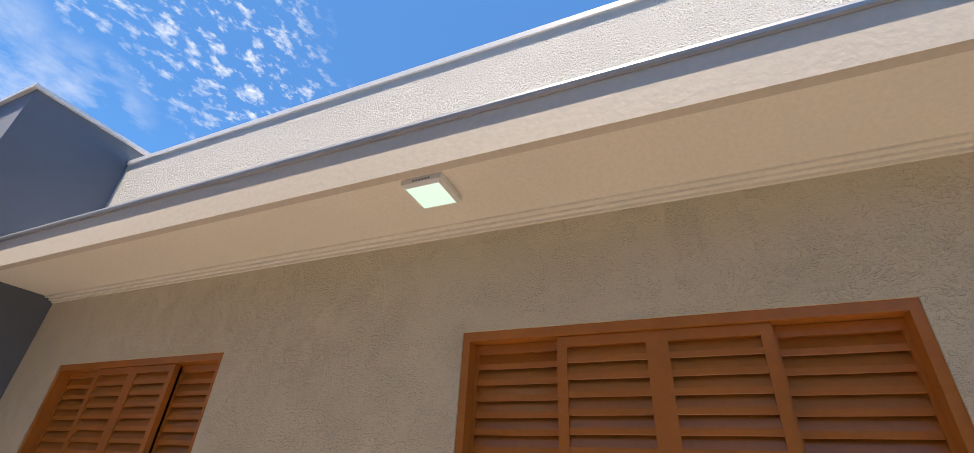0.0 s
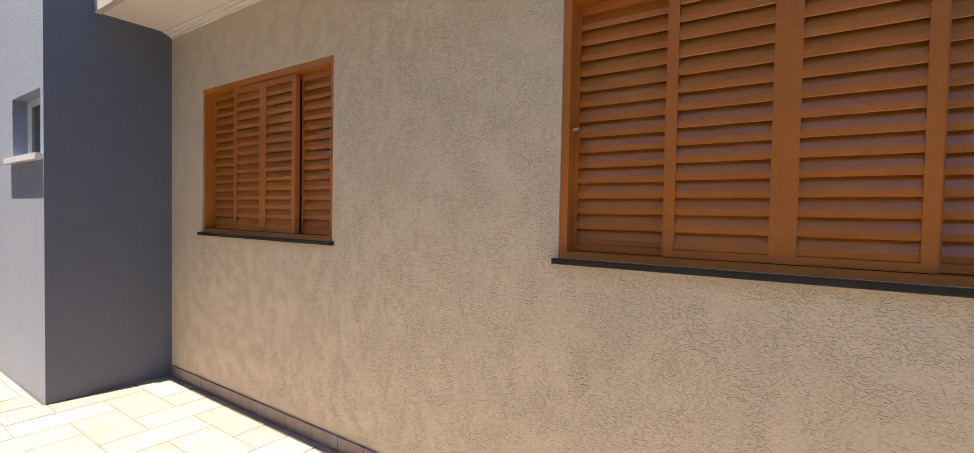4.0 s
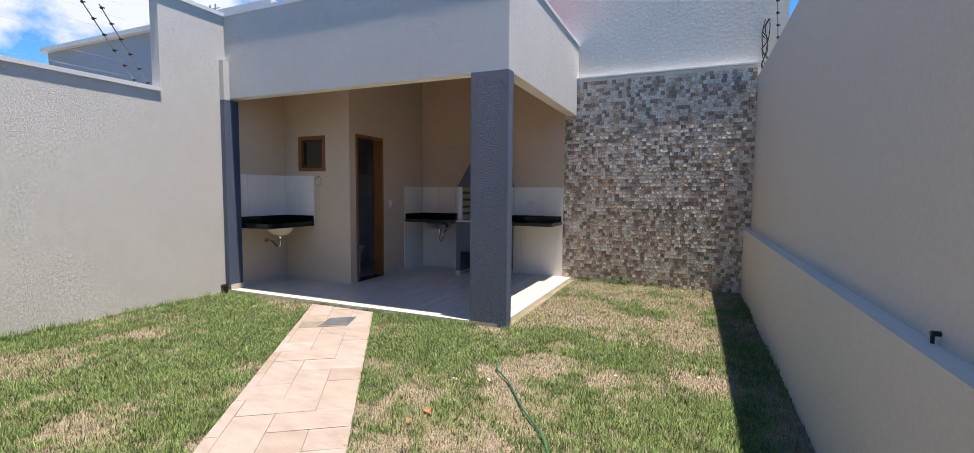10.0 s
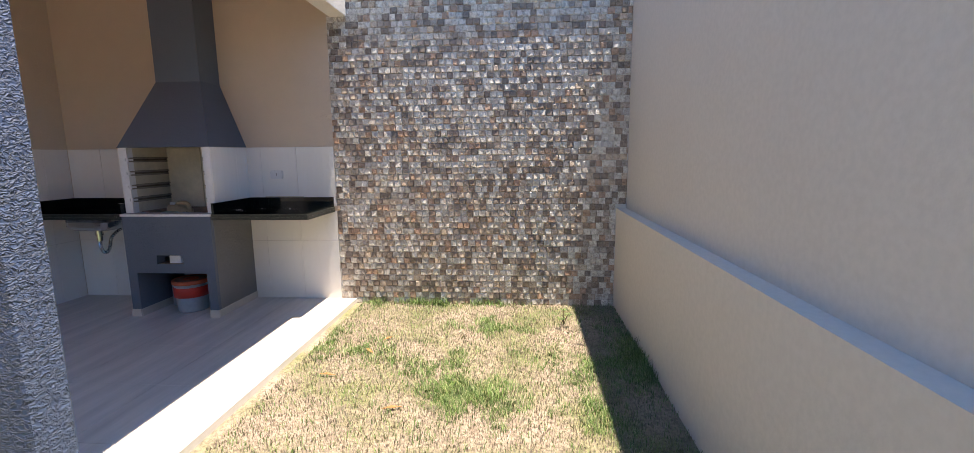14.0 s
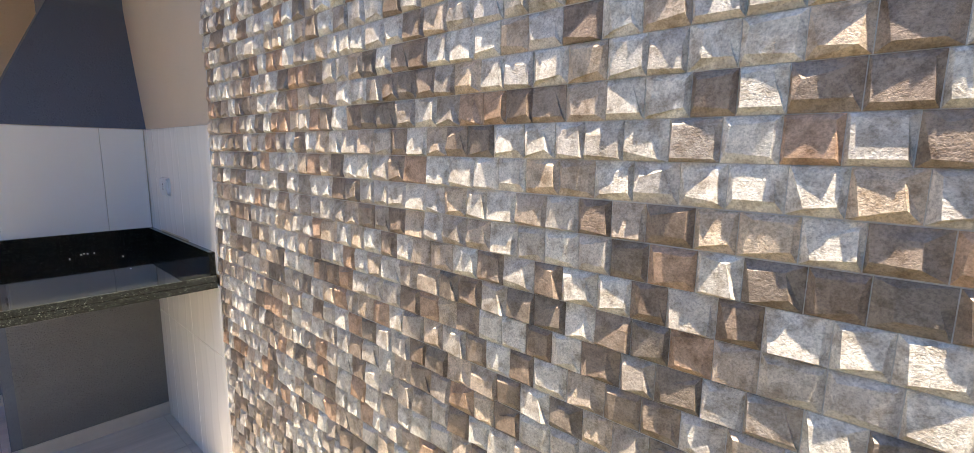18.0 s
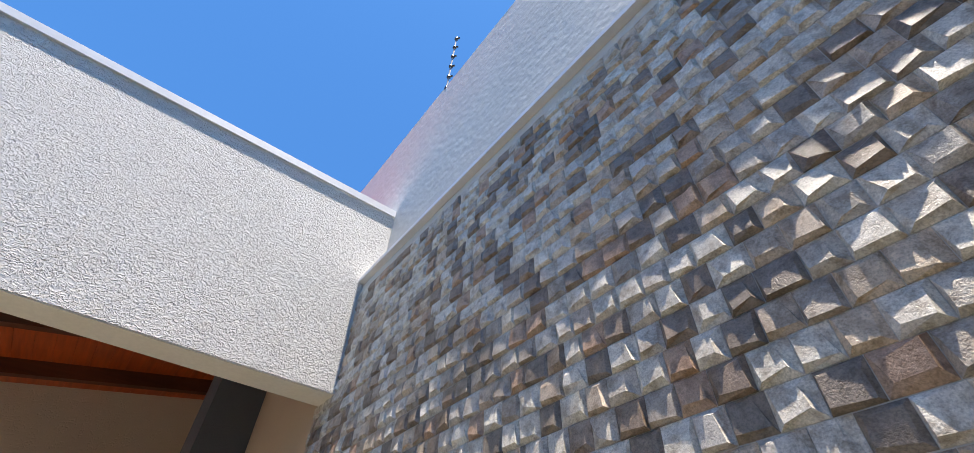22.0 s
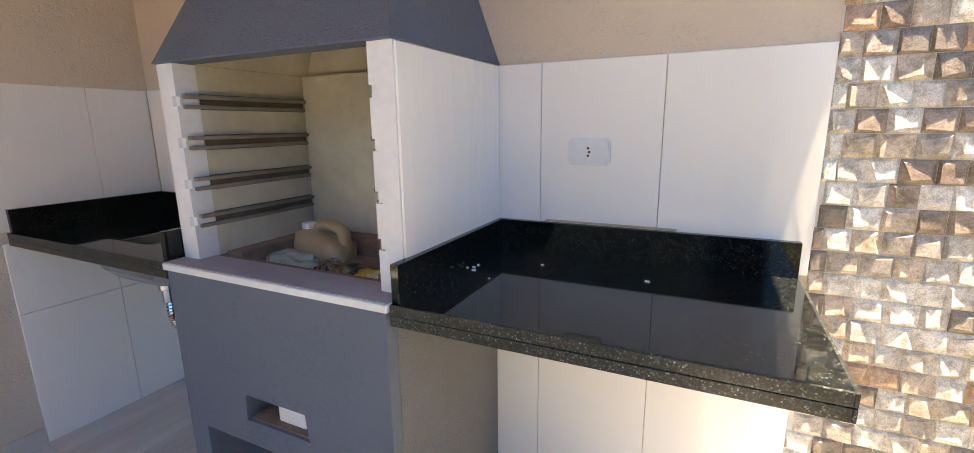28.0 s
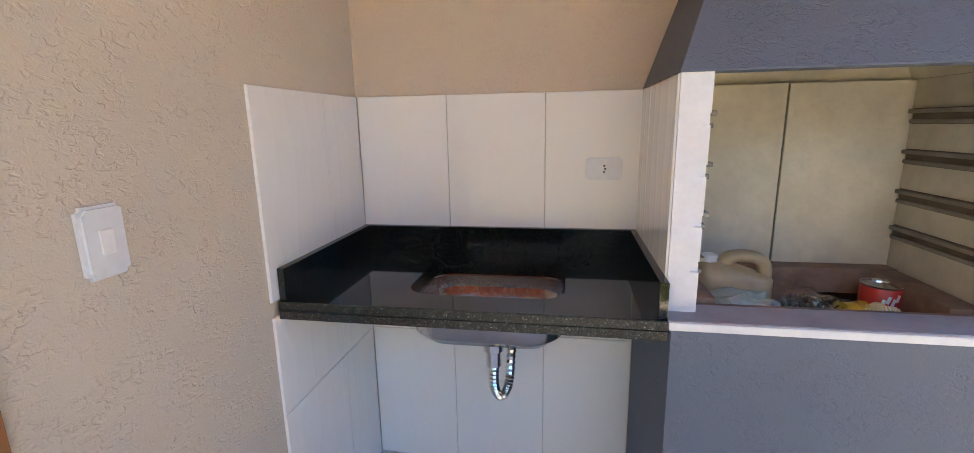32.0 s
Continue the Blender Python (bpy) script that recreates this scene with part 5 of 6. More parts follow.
for a, b in ((-1.52, -1.203), (-1.198, -0.881)):
    boxes("back_panel", [(a, b, -0.08, -0.06, 0.86, 1.40)], M["chamber"], grill, "stained cream back panel", 0.003)
# hood and flue
bm = bmesh.new()
h0 = [(-1.592, -0.522, 1.40), (-0.812, -0.522, 1.40), (-0.812, 0.0, 1.40), (-1.592, 0.0, 1.40)]
h1 = [(-1.40, -0.262, 1.945), (-1.01, -0.262, 1.945), (-1.01, 0.0, 1.945), (-1.40, 0.0, 1.945)]
h2 = [(x, y, ceil_z(y) - 0.002) for x, y, z in h1]
vs = skin(bm, [h0, h1, h2])
part("hood", bm, M["blue_smooth"], grill, "slate blue tapering hood and flue")
bm = bmesh.new()
k0 = [(-1.525, -0.46, 1.401), (-0.878, -0.46, 1.401), (-0.878, -0.05, 1.401), (-1.525, -0.05, 1.401)]
skin(bm, [k0, [(-1.33, -0.22, 1.9), (-1.08, -0.22, 1.9), (-1.08, -0.05, 1.9), (-1.33, -0.05, 1.9)]], True)
part("hood_lining", bm, M["chamber"], grill, "sooty cream hood lining")
boxes("hood_rim", [(-1.592, -0.812, -0.522, -0.46, 1.399, 1.403)], M["blue_smooth"], grill)
cheek_tiles = empty("wall_tiles", "white glazed tiles on the cheeks of the grill", "wall tiles", kind="structure")
wall_tiles(cheek_tiles, "+x", -0.8145, [-0.508, -0.171, -0.012], [(0.865, 1.398)], M["white_tile"], 0.005)
wall_tiles(cheek_tiles, "-x", -1.5885, [-0.508, -0.171, -0.012], [(0.865, 1.398)], M["white_tile"], 0.005)

# rubbish in the grill
jug = empty("plastic_jug", "dusty tan plastic jug lying in the grill", "jug")
bm = bmesh.new()
skin(bm, [rounded_ring(-1.42, -1.22, -0.26, -0.15, 0.03, 0.80), rounded_ring(-1.425, -1.215, -0.265, -0.145, 0.04, 0.83), rounded_ring(-1.425, -1.215, -0.265, -0.145, 0.04, 0.90), rounded_ring(-1.42, -1.30, -0.255, -0.155, 0.035, 0.935), rounded_ring(-1.405, -1.365, -0.225, -0.185, 0.019, 0.95)], True)
part("body", bm, M["jug"], jug, "", True)
bm = bmesh.new()
tube(bm, smooth_line([(-1.345, -0.205, 0.92), (-1.33, -0.205, 0.962), (-1.27, -0.205, 0.966), (-1.235, -0.205, 0.94), (-1.232, -0.205, 0.87)], 6), 0.021, 10)
part("grip", bm, M["jug"], jug, "", True)
bm = bmesh.new()
lathe(bm, [(0.022, 0.0), (0.023, 0.004), (0.023, 0.022), (0.018, 0.025)], (-1.385, -0.205, 0.948), 16)
part("cap", bm, M["white_plastic"], jug, "white cap")
jug.matrix_world = pose(-1.35, -0.205, 0.80) @ Matrix.Diagonal((0.98, 0.95, 0.88, 1)) @ pose(1.32, 0.205, -0.83)
can = empty("drink_can", "red and white drink can standing in the grill", "can")
bm = bmesh.new()
lathe(bm, [(0.046, 0.0), (0.049, 0.005), (0.049, 0.092), (0.047, 0.094), (0.046, 0.092), (0.046, 0.045)], (-0.99, -0.25, 0.785), 24)
part("can_body", bm, M["red"], can, "", True)
bm = bmesh.new()
lathe(bm, [(0.0465, 0.091), (0.050, 0.0925), (0.050, 0.097), (0.0462, 0.097), (0.0455, 0.091), (0.0455, 0.05)], (-0.99, -0.25, 0.785), 24)
part("rim_band", bm, M["chrome"], can, "bright rim and grey inside")
for k, (a, z) in enumerate(((-112, 0.835), (-98, 0.845), (-84, 0.838), (-70, 0.85))):
    bm = bmesh.new()
    add_box(bm, -0.004, 0.004, -0.0006, 0.0006, -0.014 + 0.003 * (k % 2), 0.012)
    mark = part("print_mark", bm, M["paper"], can, "white printed mark")
    mark.matrix_local = pose(-0.99 + 0.0495 * math.cos(radians(a)), -0.25 + 0.0495 * math.sin(radians(a)), z, 0, 0, a + 90) @ pose(0, 0, 0, 0, 14)
can.matrix_world = pose(-0.99, -0.25, 0.785) @ Matrix.Diagonal((0.95, 0.95, 0.86, 1)) @ pose(0.99, 0.25, -0.785)


def crumple(name, label, cat, c, size, material, seed):
    r = random.Random(seed)
    bm = bmesh.new()
    bmesh.ops.create_icosphere(bm, subdivisions=3, radius=1.0)
    for v in bm.verts:
        k = 1 + 0.45 * (noise.noise(v.co * 2.3 + Vector((seed, 0, 0))) ) + r.uniform(-0.06, 0.06)
        v.co = Vector((v.co.x * size[0] * k, v.co.y * size[1] * k, v.co.z * size[2] * k)) + Vector(c)
    return tagged(part(name, bm, material), label, cat)


crumple("plastic_bag", "crumpled pale plastic bag in the grill", "bag", (-1.37, -0.33, 0.815), (0.095, 0.06, 0.045), M["bag"], 3)
crumple("plastic_wrap", "crumpled clear plastic wrap in the grill", "bag", (-1.15, -0.30, 0.80), (0.08, 0.07, 0.035), M["film"], 4)
crumple("food_wrapper", "yellow food wrapper in the grill", "wrapper", (-1.07, -0.31, 0.81), (0.055, 0.045, 0.02), M["yellow"], 6)
crumple("food_wrapper", "yellow and white striped food wrapper in the grill", "wrapper", (-1.03, -0.335, 0.815), (0.045, 0.035, 0.022), M["wrap_stripe"], 9)
crumple("plastic_cup", "crushed clear plastic cup in the grill", "cup", (-1.21, -0.33, 0.815), (0.05, 0.045, 0.04), M["film"], 10)
crumple("paper_scrap", "brown paper scraps in the grill", "paper", (-1.18, -0.20, 0.79), (0.14, 0.07, 0.035), M["ash"], 8)

# buckets below
bucket = empty("paint_bucket", "paint bucket with a dusty orange lid under the grill", "bucket")
bm = bmesh.new()
lathe(bm, [(0.115, 0.0), (0.118, 0.02), (0.135, 0.24), (0.142, 0.245), (0.142, 0.26)], (-1.20, -0.36, 0.0), 28)
part("pail", bm, M["tin"], bucket, "blue-grey printed pail", True)
bm = bmesh.new()
lathe(bm, [(0.1305, 0.13), (0.137, 0.132), (0.141, 0.215), (0.1385, 0.218)], (-1.20, -0.36, 0.0), 28)
part("label_band", bm, M["red"], bucket, "red label band", True)
bm = bmesh.new()
lathe(bm, [(0.148, 0.245), (0.15, 0.25), (0.15, 0.27), (0.143, 0.278), (0.125, 0.272), (0.06, 0.272), (0.055, 0.280), (0.03, 0.280), (0.025, 0.274)], (-1.20, -0.36, 0.0), 32)
lid = part("lid", bm, M["orange_lid"], bucket, "dusty orange lid", True)
bm = bmesh.new()
lathe(bm, [(0.126, 0.2722), (0.126, 0.2742), (0.064, 0.2742), (0.064, 0.2722)], (-1.20, -0.36, 0.0), 32)
part("lid_panel", bm, M["lid_brown"], lid, "dusty brown middle of the lid")
for x in (-1.40, -1.01):
    tin = empty("paint_tin", "pale printed paint tin under the grill", "tin", "tins under the grill")
    bm = bmesh.new()
    lathe(bm, [(0.075, 0.0), (0.078, 0.004), (0.078, 0.19), (0.081, 0.195), (0.081, 0.20), (0.07, 0.20), (0.07, 0.194)], (x, -0.22, 0.0), 22)
    part("tin_body", bm, M["tin"], tin, "", True)

# ---- corner wash counter ----
wash = empty("wash_counter", "black granite corner wash counter on the boundary wall", "counter")
WX0, WX1, WY0, WY1 = -3.748, -3.215, -2.745, -1.94
cx, cy = -3.48, -2.31
OVAL = [(cx + 0.195 * math.cos(t), cy + 0.145 * math.sin(t)) for t in [2 * math.pi * (i + 0.5) / 36 for i in range(36)]]
part("slab", slab_with_hole(WX0, WX1, WY0, WY1, 0.832, 0.872, OVAL), M["granite"], wash, "polished black granite slab with an oval basin opening")
boxes("front_edge", [(WX0, WX1, WY0 - 0.006, WY0, 0.805, 0.872), (WX1, WX1 + 0.006, WY0 - 0.006, WY1, 0.805, 0.872)], M["granite"], wash)
boxes("backsplash", [(WX0 + 0.02, WX1, WY1 - 0.02, WY1, 0.872, 0.955), (WX0, WX0 + 0.02, WY0, WY1, 0.872, 0.955)], M["granite"], wash, "black granite upstand")
basin = empty("wash_basin", "cream ceramic basin set under the granite", "basin")
bm = bmesh.new()
rings = []
for k_, z in ((1.0, 0.8315), (0.97, 0.80), (0.85, 0.75), (0.6, 0.70), (0.25, 0.68)):
    rings.append([(cx + 0.215 * k_ * math.cos(t), cy + 0.165 * k_ * math.sin(t), z) for t in [2 * math.pi * i / 24 for i in range(24)]])
skin(bm, rings, True)
part("bowl", bm, M["ceramic"], basin, "", True)
wt = empty("basin_trap", "polished metal bottle trap under the wash basin", "waste pipe")
bm = bmesh.new()
lathe(bm, [(0.024, 0.69), (0.030, 0.675), (0.030, 0.66), (0.026, 0.655), (0.026, 0.618), (0.031, 0.614), (0.031, 0.598), (0.02, 0.592)], (cx, cy, 0.0), 18)
part("cup", bm, M["nickel"], wt, "", True)
bm = bmesh.new()
tube(bm, smooth_line([(cx, cy, 0.60), (cx - 0.006, cy, 0.55), (cx - 0.035, cy, 0.522), (cx - 0.08, cy, 0.528), (cx - 0.12, cy, 0.565), (cx - 0.17, cy, 0.595), (-3.748, cy, 0.60)], 6), 0.017, 12)
part("tail_pipe", bm, M["nickel"], wt, "", True)
bm = bmesh.new()
tube(bm, [(-3.757, cy, 0.60), (-3.742, cy, 0.60), (-3.738, cy, 0.60)], [0.036, 0.033, 0.02], 18)
part("rosette", bm, M["nickel"], wt)
ring = empty("towel_ring", "chrome towel ring on the bathroom wall", "towel ring")
bm = bmesh.new()
tube(bm, [(-3.109 + 0.06 * math.sin(t), -1.952, 1.449 + 0.06 * math.cos(t)) for t in [2 * math.pi * i / 24 for i in range(25)]], 0.004, 6, False)
part("hoop", bm, M["chrome"], ring)
bm = bmesh.new()
tube(bm, [(-3.109, -1.93, 1.513), (-3.109, -1.959, 1.513)], 0.016, 10)
part("rosette", bm, M["chrome"], ring)

# ---- bathroom ----
bw = empty("window_4", "small brown wooden bathroom window with a dim pane", "window", kind="structure")
boxes("window_frame", [(-3.49, -3.44, -1.94, -1.815, 1.597, 2.103), (-3.038, -2.988, -1.94, -1.815, 1.597, 2.103), (-3.44, -3.038, -1.94, -1.815, 2.053, 2.103), (-3.44, -3.038, -1.94, -1.815, 1.597, 1.647)], M["door_wood"], bw, "brown wooden frame")
boxes("sash", [(-3.44, -3.405, -1.914, -1.884, 1.647, 2.053), (-3.073, -3.038, -1.914, -1.884, 1.647, 2.053), (-3.405, -3.073, -1.914, -1.884, 2.018, 2.053), (-3.405, -3.073, -1.914, -1.884, 1.647, 1.682)], M["rafter"], bw, "dark wooden sash")
boxes("pane", [(-3.405, -3.073, -1.902, -1.896, 1.682, 2.018)], M["frost"], bw, "dim frosted pane").visible_shadow = False
boxes("latch", [(-3.245, -3.235, -1.924, -1.904, 1.684, 1.712)], M["chrome"], bw, "small metal latch")
bath = empty("wall_bath_tiles", "pale tiled bathroom walls", "wall tiles", kind="structure")
wall_tiles(bath, "+x", -3.755, [-1.80, -1.60, -1.27, -0.94, -0.61, -0.28, -0.012], [(0.0, 0.441), (0.441, 1.029), (1.029, 1.618)], M["bath_tile"])
wall_tiles(bath, "-y", -0.001, [-3.745, -3.41, -3.08, -2.71], [(0.0, 0.441), (0.441, 1.029), (1.029, 1.618)], M["bath_tile"])
boxes("plaster_top", [(-3.764, -3.752, -1.808, -0.001, 1.62, 3.3), (-3.752, -2.70, -0.012, -0.001, 1.62, 3.3)], M["upper_wall"], bath, "grey painted upper wall")
boxes("plaster_return", [(-3.75, -2.70, -1.809, -1.801, 0.0, 1.58), (-3.75, -3.50, -1.809, -1.801, 1.58, 3.0), (-2.98, -2.70, -1.809, -1.801, 1.58, 3.0), (-3.50, -2.98, -1.809, -1.801, 2.11, 3.0)], M["upper_wall"], bath)
structure(boxes("door_sill", [(-2.70, -2.556, -1.79, -1.172, 0.0005, 0.012)], M["black_stone"]), "black stone door sill", "sill")
door = empty("door_1", "brown louvred wooden bathroom door standing open inward", "door", kind="structure")
boxes("door_frame", [(-2.705, -2.545, -1.800, -1.765, 0.0, 2.125), (-2.705, -2.545, -1.198, -1.163, 0.0, 2.125), (-2.705, -2.545, -1.765, -1.198, 2.09, 2.125)], M["door_wood"], door, "brown wooden frame")
leaf_m = pose(-2.70, -1.755, 0.0, 0, 0, 169)
leaf = boxes("door_leaf", [(0.0, 0.07, -0.017, 0.017, 0.015, 2.08), (0.55, 0.62, -0.017, 0.017, 0.015, 2.08), (0.07, 0.55, -0.017, 0.017, 0.015, 0.12), (0.07, 0.55, -0.017, 0.017, 1.99, 2.08)], M["door_wood"], door, "louvred door leaf")
leaf.matrix_local = leaf_m
lm = slab_mesh("louvre", 0.48, 0.06, 0.008, M["door_wood"])
for i in range(38):
    s = new("louvre", lm)
    s.parent = leaf
    s.matrix_local = pose(0.31, 0.0, 0.145 + i * 0.049, 48)
handle = bmesh.new()
tube(handle, [(0.58, -0.017, 1.02), (0.58, -0.06, 1.02), (0.48, -0.065, 1.02)], 0.008, 8)
tube(handle, [(0.58, 0.017, 1.02), (0.58, 0.06, 1.02), (0.48, 0.065, 1.02)], 0.008, 8)
part("door_handle", handle, M["chrome"], leaf, "chrome lever handle")
toilet = empty("toilet", "white ceramic toilet with a close-coupled tank", "toilet")
tx, ty = -3.30, -1.045
bm = bmesh.new()
rings = []
for k_, z, dx in ((0.62, 0.0, 0.05), (0.58, 0.1, 0.05), (0.68, 0.22, 0.03), (0.95, 0.34, 0.0), (1.0, 0.385, 0.0)):
    rings.append([(tx + dx + 0.235 * k_ * math.cos(t), ty + 0.185 * k_ * math.sin(t), z) for t in [2 * math.pi * i / 22 for i in range(22)]])
skin(bm, rings, True)
part("bowl", bm, M["white_ceramic"], toilet, "", True)
bm = bmesh.new()
rings = [[(tx + 0.245 * k_ * math.cos(t), ty + 0.195 * k_ * math.sin(t), z) for t in [2 * math.pi * i / 22 for i in range(22)]] for k_, z in ((0.98, 0.386), (1.0, 0.392), (1.0, 0.41), (0.96, 0.417))]
skin(bm, rings, True)
part("seat_lid", bm, M["white_plastic"], toilet, "closed white lid", True)
boxes("tank", [(-3.74, -3.56, ty - 0.19, ty + 0.19, 0.39, 0.72)], M["white_ceramic"], toilet, "", 0.02)
boxes("tank_lid", [(-3.745, -3.55, ty - 0.2, ty + 0.2, 0.722, 0.75)], M["white_ceramic"], toilet, "", 0.01)
boxes("tank_foot", [(-3.74, -3.5, ty - 0.12, ty + 0.12, 0.0, 0.388)], M["white_ceramic"], toilet, "", 0.02)
holder = empty("paper_holder", "chrome toilet paper holder on the bathroom tiles", "paper holder")
bm = bmesh.new()
bow = [(-3.728 + 0.062 * math.sin(radians(q)), 0.442 - 0.088 * (1 - math.cos(radians(q)))) for q in range(0, 91, 15)]
rim_in = [(x_ - 0.004, z_ - 0.003) for x_, z_ in reversed(bow)]
prism(bm, [(x_, -1.672, z_) for x_, z_ in bow + rim_in], (0, 0.135, 0))
part("cover", bm, M["chrome"], holder, "curved chrome cover plate")
bm = bmesh.new()
tube(bm, [(-3.752, -1.601, 0.45), (-3.735, -1.601, 0.45), (-3.722, -1.601, 0.446)], [0.022, 0.020, 0.012], 14)
part("rosette", bm, M["chrome"], holder, "round chrome rosette")
bm = bmesh.new()
tube(bm, [(-3.70, -1.665, 0.395), (-3.70, -1.545, 0.395)], 0.006, 8)
part("bar", bm, M["chrome"], holder)
hook = empty("robe_hook", "small chrome robe hook above the bathroom tiles", "hook")
bm = bmesh.new()
tube(bm, [(-3.752, -1.459, 1.65), (-3.742, -1.459, 1.65)], 0.022, 14)
part("rosette", bm, M["chrome"], hook)
for dy in (-0.024, 0.024):
    bm = bmesh.new()
    tube(bm, smooth_line([(-3.742, -1.459, 1.65), (-3.72, -1.459 + dy * 0.6, 1.635), (-3.70, -1.459 + dy, 1.648), (-3.695, -1.459 + dy, 1.668)], 4), 0.006, 7)
    part("prong", bm, M["chrome"], hook)
hatch = boxes("access_plate", [(-3.747, -3.742, -1.55, -1.45, 0.17, 0.30)], M["white_plastic"], None, "", 0.004)
tagged(hatch, "small white access plate on the bathroom tiles", "wall plate")

# ---- garden fittings ----
tap = empty("garden_tap", "chrome garden tap on the beige ledge", "tap")
bm = bmesh.new()
tube(bm, [(2.49, -5.90, 0.645), (2.44, -5.90, 0.645), (2.41, -5.90, 0.635), (2.40, -5.90, 0.60)], 0.012, 10)
part("spout", bm, M["chrome"], tap)
bm = bmesh.new()
tube(bm, [(2.445, -5.90, 0.65), (2.440, -5.90, 0.672), (2.425, -5.905, 0.69)], [0.010, 0.010, 0.007], 8)
tube(bm, [(2.425, -5.905, 0.69), (2.405, -5.91, 0.735)], [0.007, 0.009], 8)
part("lever", bm, M["chrome"], tap, "chrome lever, turned up")
bm = bmesh.new()
tube(bm, [(2.40, -5.90, 0.606), (2.398, -5.90, 0.585)], 0.0145, 10)
part("hose_clamp", bm, M["black_plastic"], tap, "black hose connector")
bm = bmesh.new()
tube(bm, [(2.491, -5.90, 0.645), (2.482, -5.90, 0.645)], 0.026, 14)
part("rosette", bm, M["chrome"], tap)
feed = empty("tap_hose", "dark rubber hose hanging from the garden tap", "hose")
bm = bmesh.new()
tube(bm, smooth_line([(2.40, -5.90, 0.60), (2.405, -5.89, 0.52), (2.425, -5.86, 0.36), (2.42, -5.81, 0.14), (2.37, -5.77, 0.0), (2.26, -5.74, -0.018), (2.10, -5.76, -0.008)], 8), 0.010, 8)
part("pipe", bm, M["dark_hose"], feed, "", True)
hose = empty("garden_hose", "thin green garden hose snaking over the lawn", "hose")
bm = bmesh.new()
tube(bm, smooth_line([(2.10, -5.76, -0.01), (1.97, -6.02, -0.015), (1.82, -6.2, -0.015), (1.70, -6.27, -0.015), (1.59, -6.27, -0.015), (1.44, -6.10, -0.015), (1.345, -5.90, -0.015), (1.30, -5.72, -0.015), (1.30, -5.5, -0.015), (1.325, -5.32, -0.015), (1.26, -5.05, -0.015), (1.13, -4.78, -0.015), (0.95, -4.55, -0.015), (0.72, -4.2, -0.015), (0.56, -4.02, -0.01), (0.51, -3.9, 0.01)], 6), 0.0065, 7)
part("pipe", bm, M["hose"], hose, "", True)
bm = bmesh.new()
tube(bm, [(1.625, -6.285, -0.013), (1.57, -6.25, -0.013)], 0.014, 8)
part("coupling", bm, M["yellow"], hose, "yellow hose coupling")
boltm = empty("wall_bolt", "black bolt head on the ledge", "bolt")
bm = bmesh.new()
tube(bm, [(2.579, -5.30, 0.877), (2.555, -5.30, 0.877)], 0.009, 8)
tube(bm, [(2.56, -5.30, 0.877), (2.56, -5.30, 0.845)], 0.006, 8)
part("head", bm, M["black_plastic"], boltm)


def drain(name, label, corners, pad_corners, bars, material):
    """A concrete pad with a barred grate; corners run round the grate."""
    d = empty(name, label, "drain")
    (ax, ay), (bx, by), (ccx, ccy), (dx, dy) = pad_corners
    a, b, c, e = [Vector((x, y, 0)) for x, y in corners]
    pa = [Vector((x, y, 0)) for x, y in pad_corners]
    inner = [a, b, c, e]
    for i in range(4):
        j = (i + 1) % 4
        bm = bmesh.new()
        prism(bm, [pa[i] + Vector((0, 0, -0.1)), pa[j] + Vector((0, 0, -0.1)), inner[j] + Vector((0, 0, -0.1)), inner[i] + Vector((0, 0, -0.1))], (0, 0, 0.085))
        part("pad_side", bm, M["concrete"], d, "pale concrete surround")
    bm = bmesh.new()
    prism(bm, [q + Vector((0, 0, -0.12)) for q in inner], (0, 0, 0.03))
    part("pit", bm, M["pit"], d)
    q = lambda u, v: (a.lerp(b, u)).lerp(e.lerp(c, u), v)
    down = Vector((0, 0, -0.045))

    def slab(name_, uv, h):
        bm = bmesh.new()
        prism(bm, [q(u, v) + down for u, v in uv], (0, 0, h))
        part(name_, bm, material, d)

    # bars run away from the rim towards two crossing diagonals
    for i in range(bars):
        t0, t1 = (i + 0.18) / bars, (i + 0.66) / bars
        reach = min(t0, t1, 1 - t0, 1 - t1) - 0.03
        if reach > 0.07:
            slab("bar", [(t0, 0.05), (t1, 0.05), (t1, reach), (t0, reach)], 0.026)
            slab("bar", [(t0, 1 - reach), (t1, 1 - reach), (t1, 0.95), (t0, 0.95)], 0.026)
            slab("bar", [(0.05, t0), (reach, t0), (reach, t1), (0.05, t1)], 0.026)
            slab("bar", [(1 - reach, t0), (0.95, t0), (0.95, t1), (1 - reach, t1)], 0.026)
    slab("cross_bar", [(0.0, 0.04), (0.04, 0.0), (1.0, 0.96), (0.96, 1.0)], 0.028)
    slab("cross_bar", [(0.96, 0.0), (1.0, 0.04), (0.04, 1.0), (0.0, 0.96)], 0.0275)
    for uv in ([(0, 0), (1, 0), (1, 0.05), (0, 0.05)], [(0, 0.95), (1, 0.95), (1, 1), (0, 1)], [(0, 0.05), (0.05, 0.05), (0.05, 0.95), (0, 0.95)], [(0.95, 0.05), (1, 0.05), (1, 0.95), (0.95, 0.95)]):
        slab("rim_bar", uv, 0.0285)
    return d


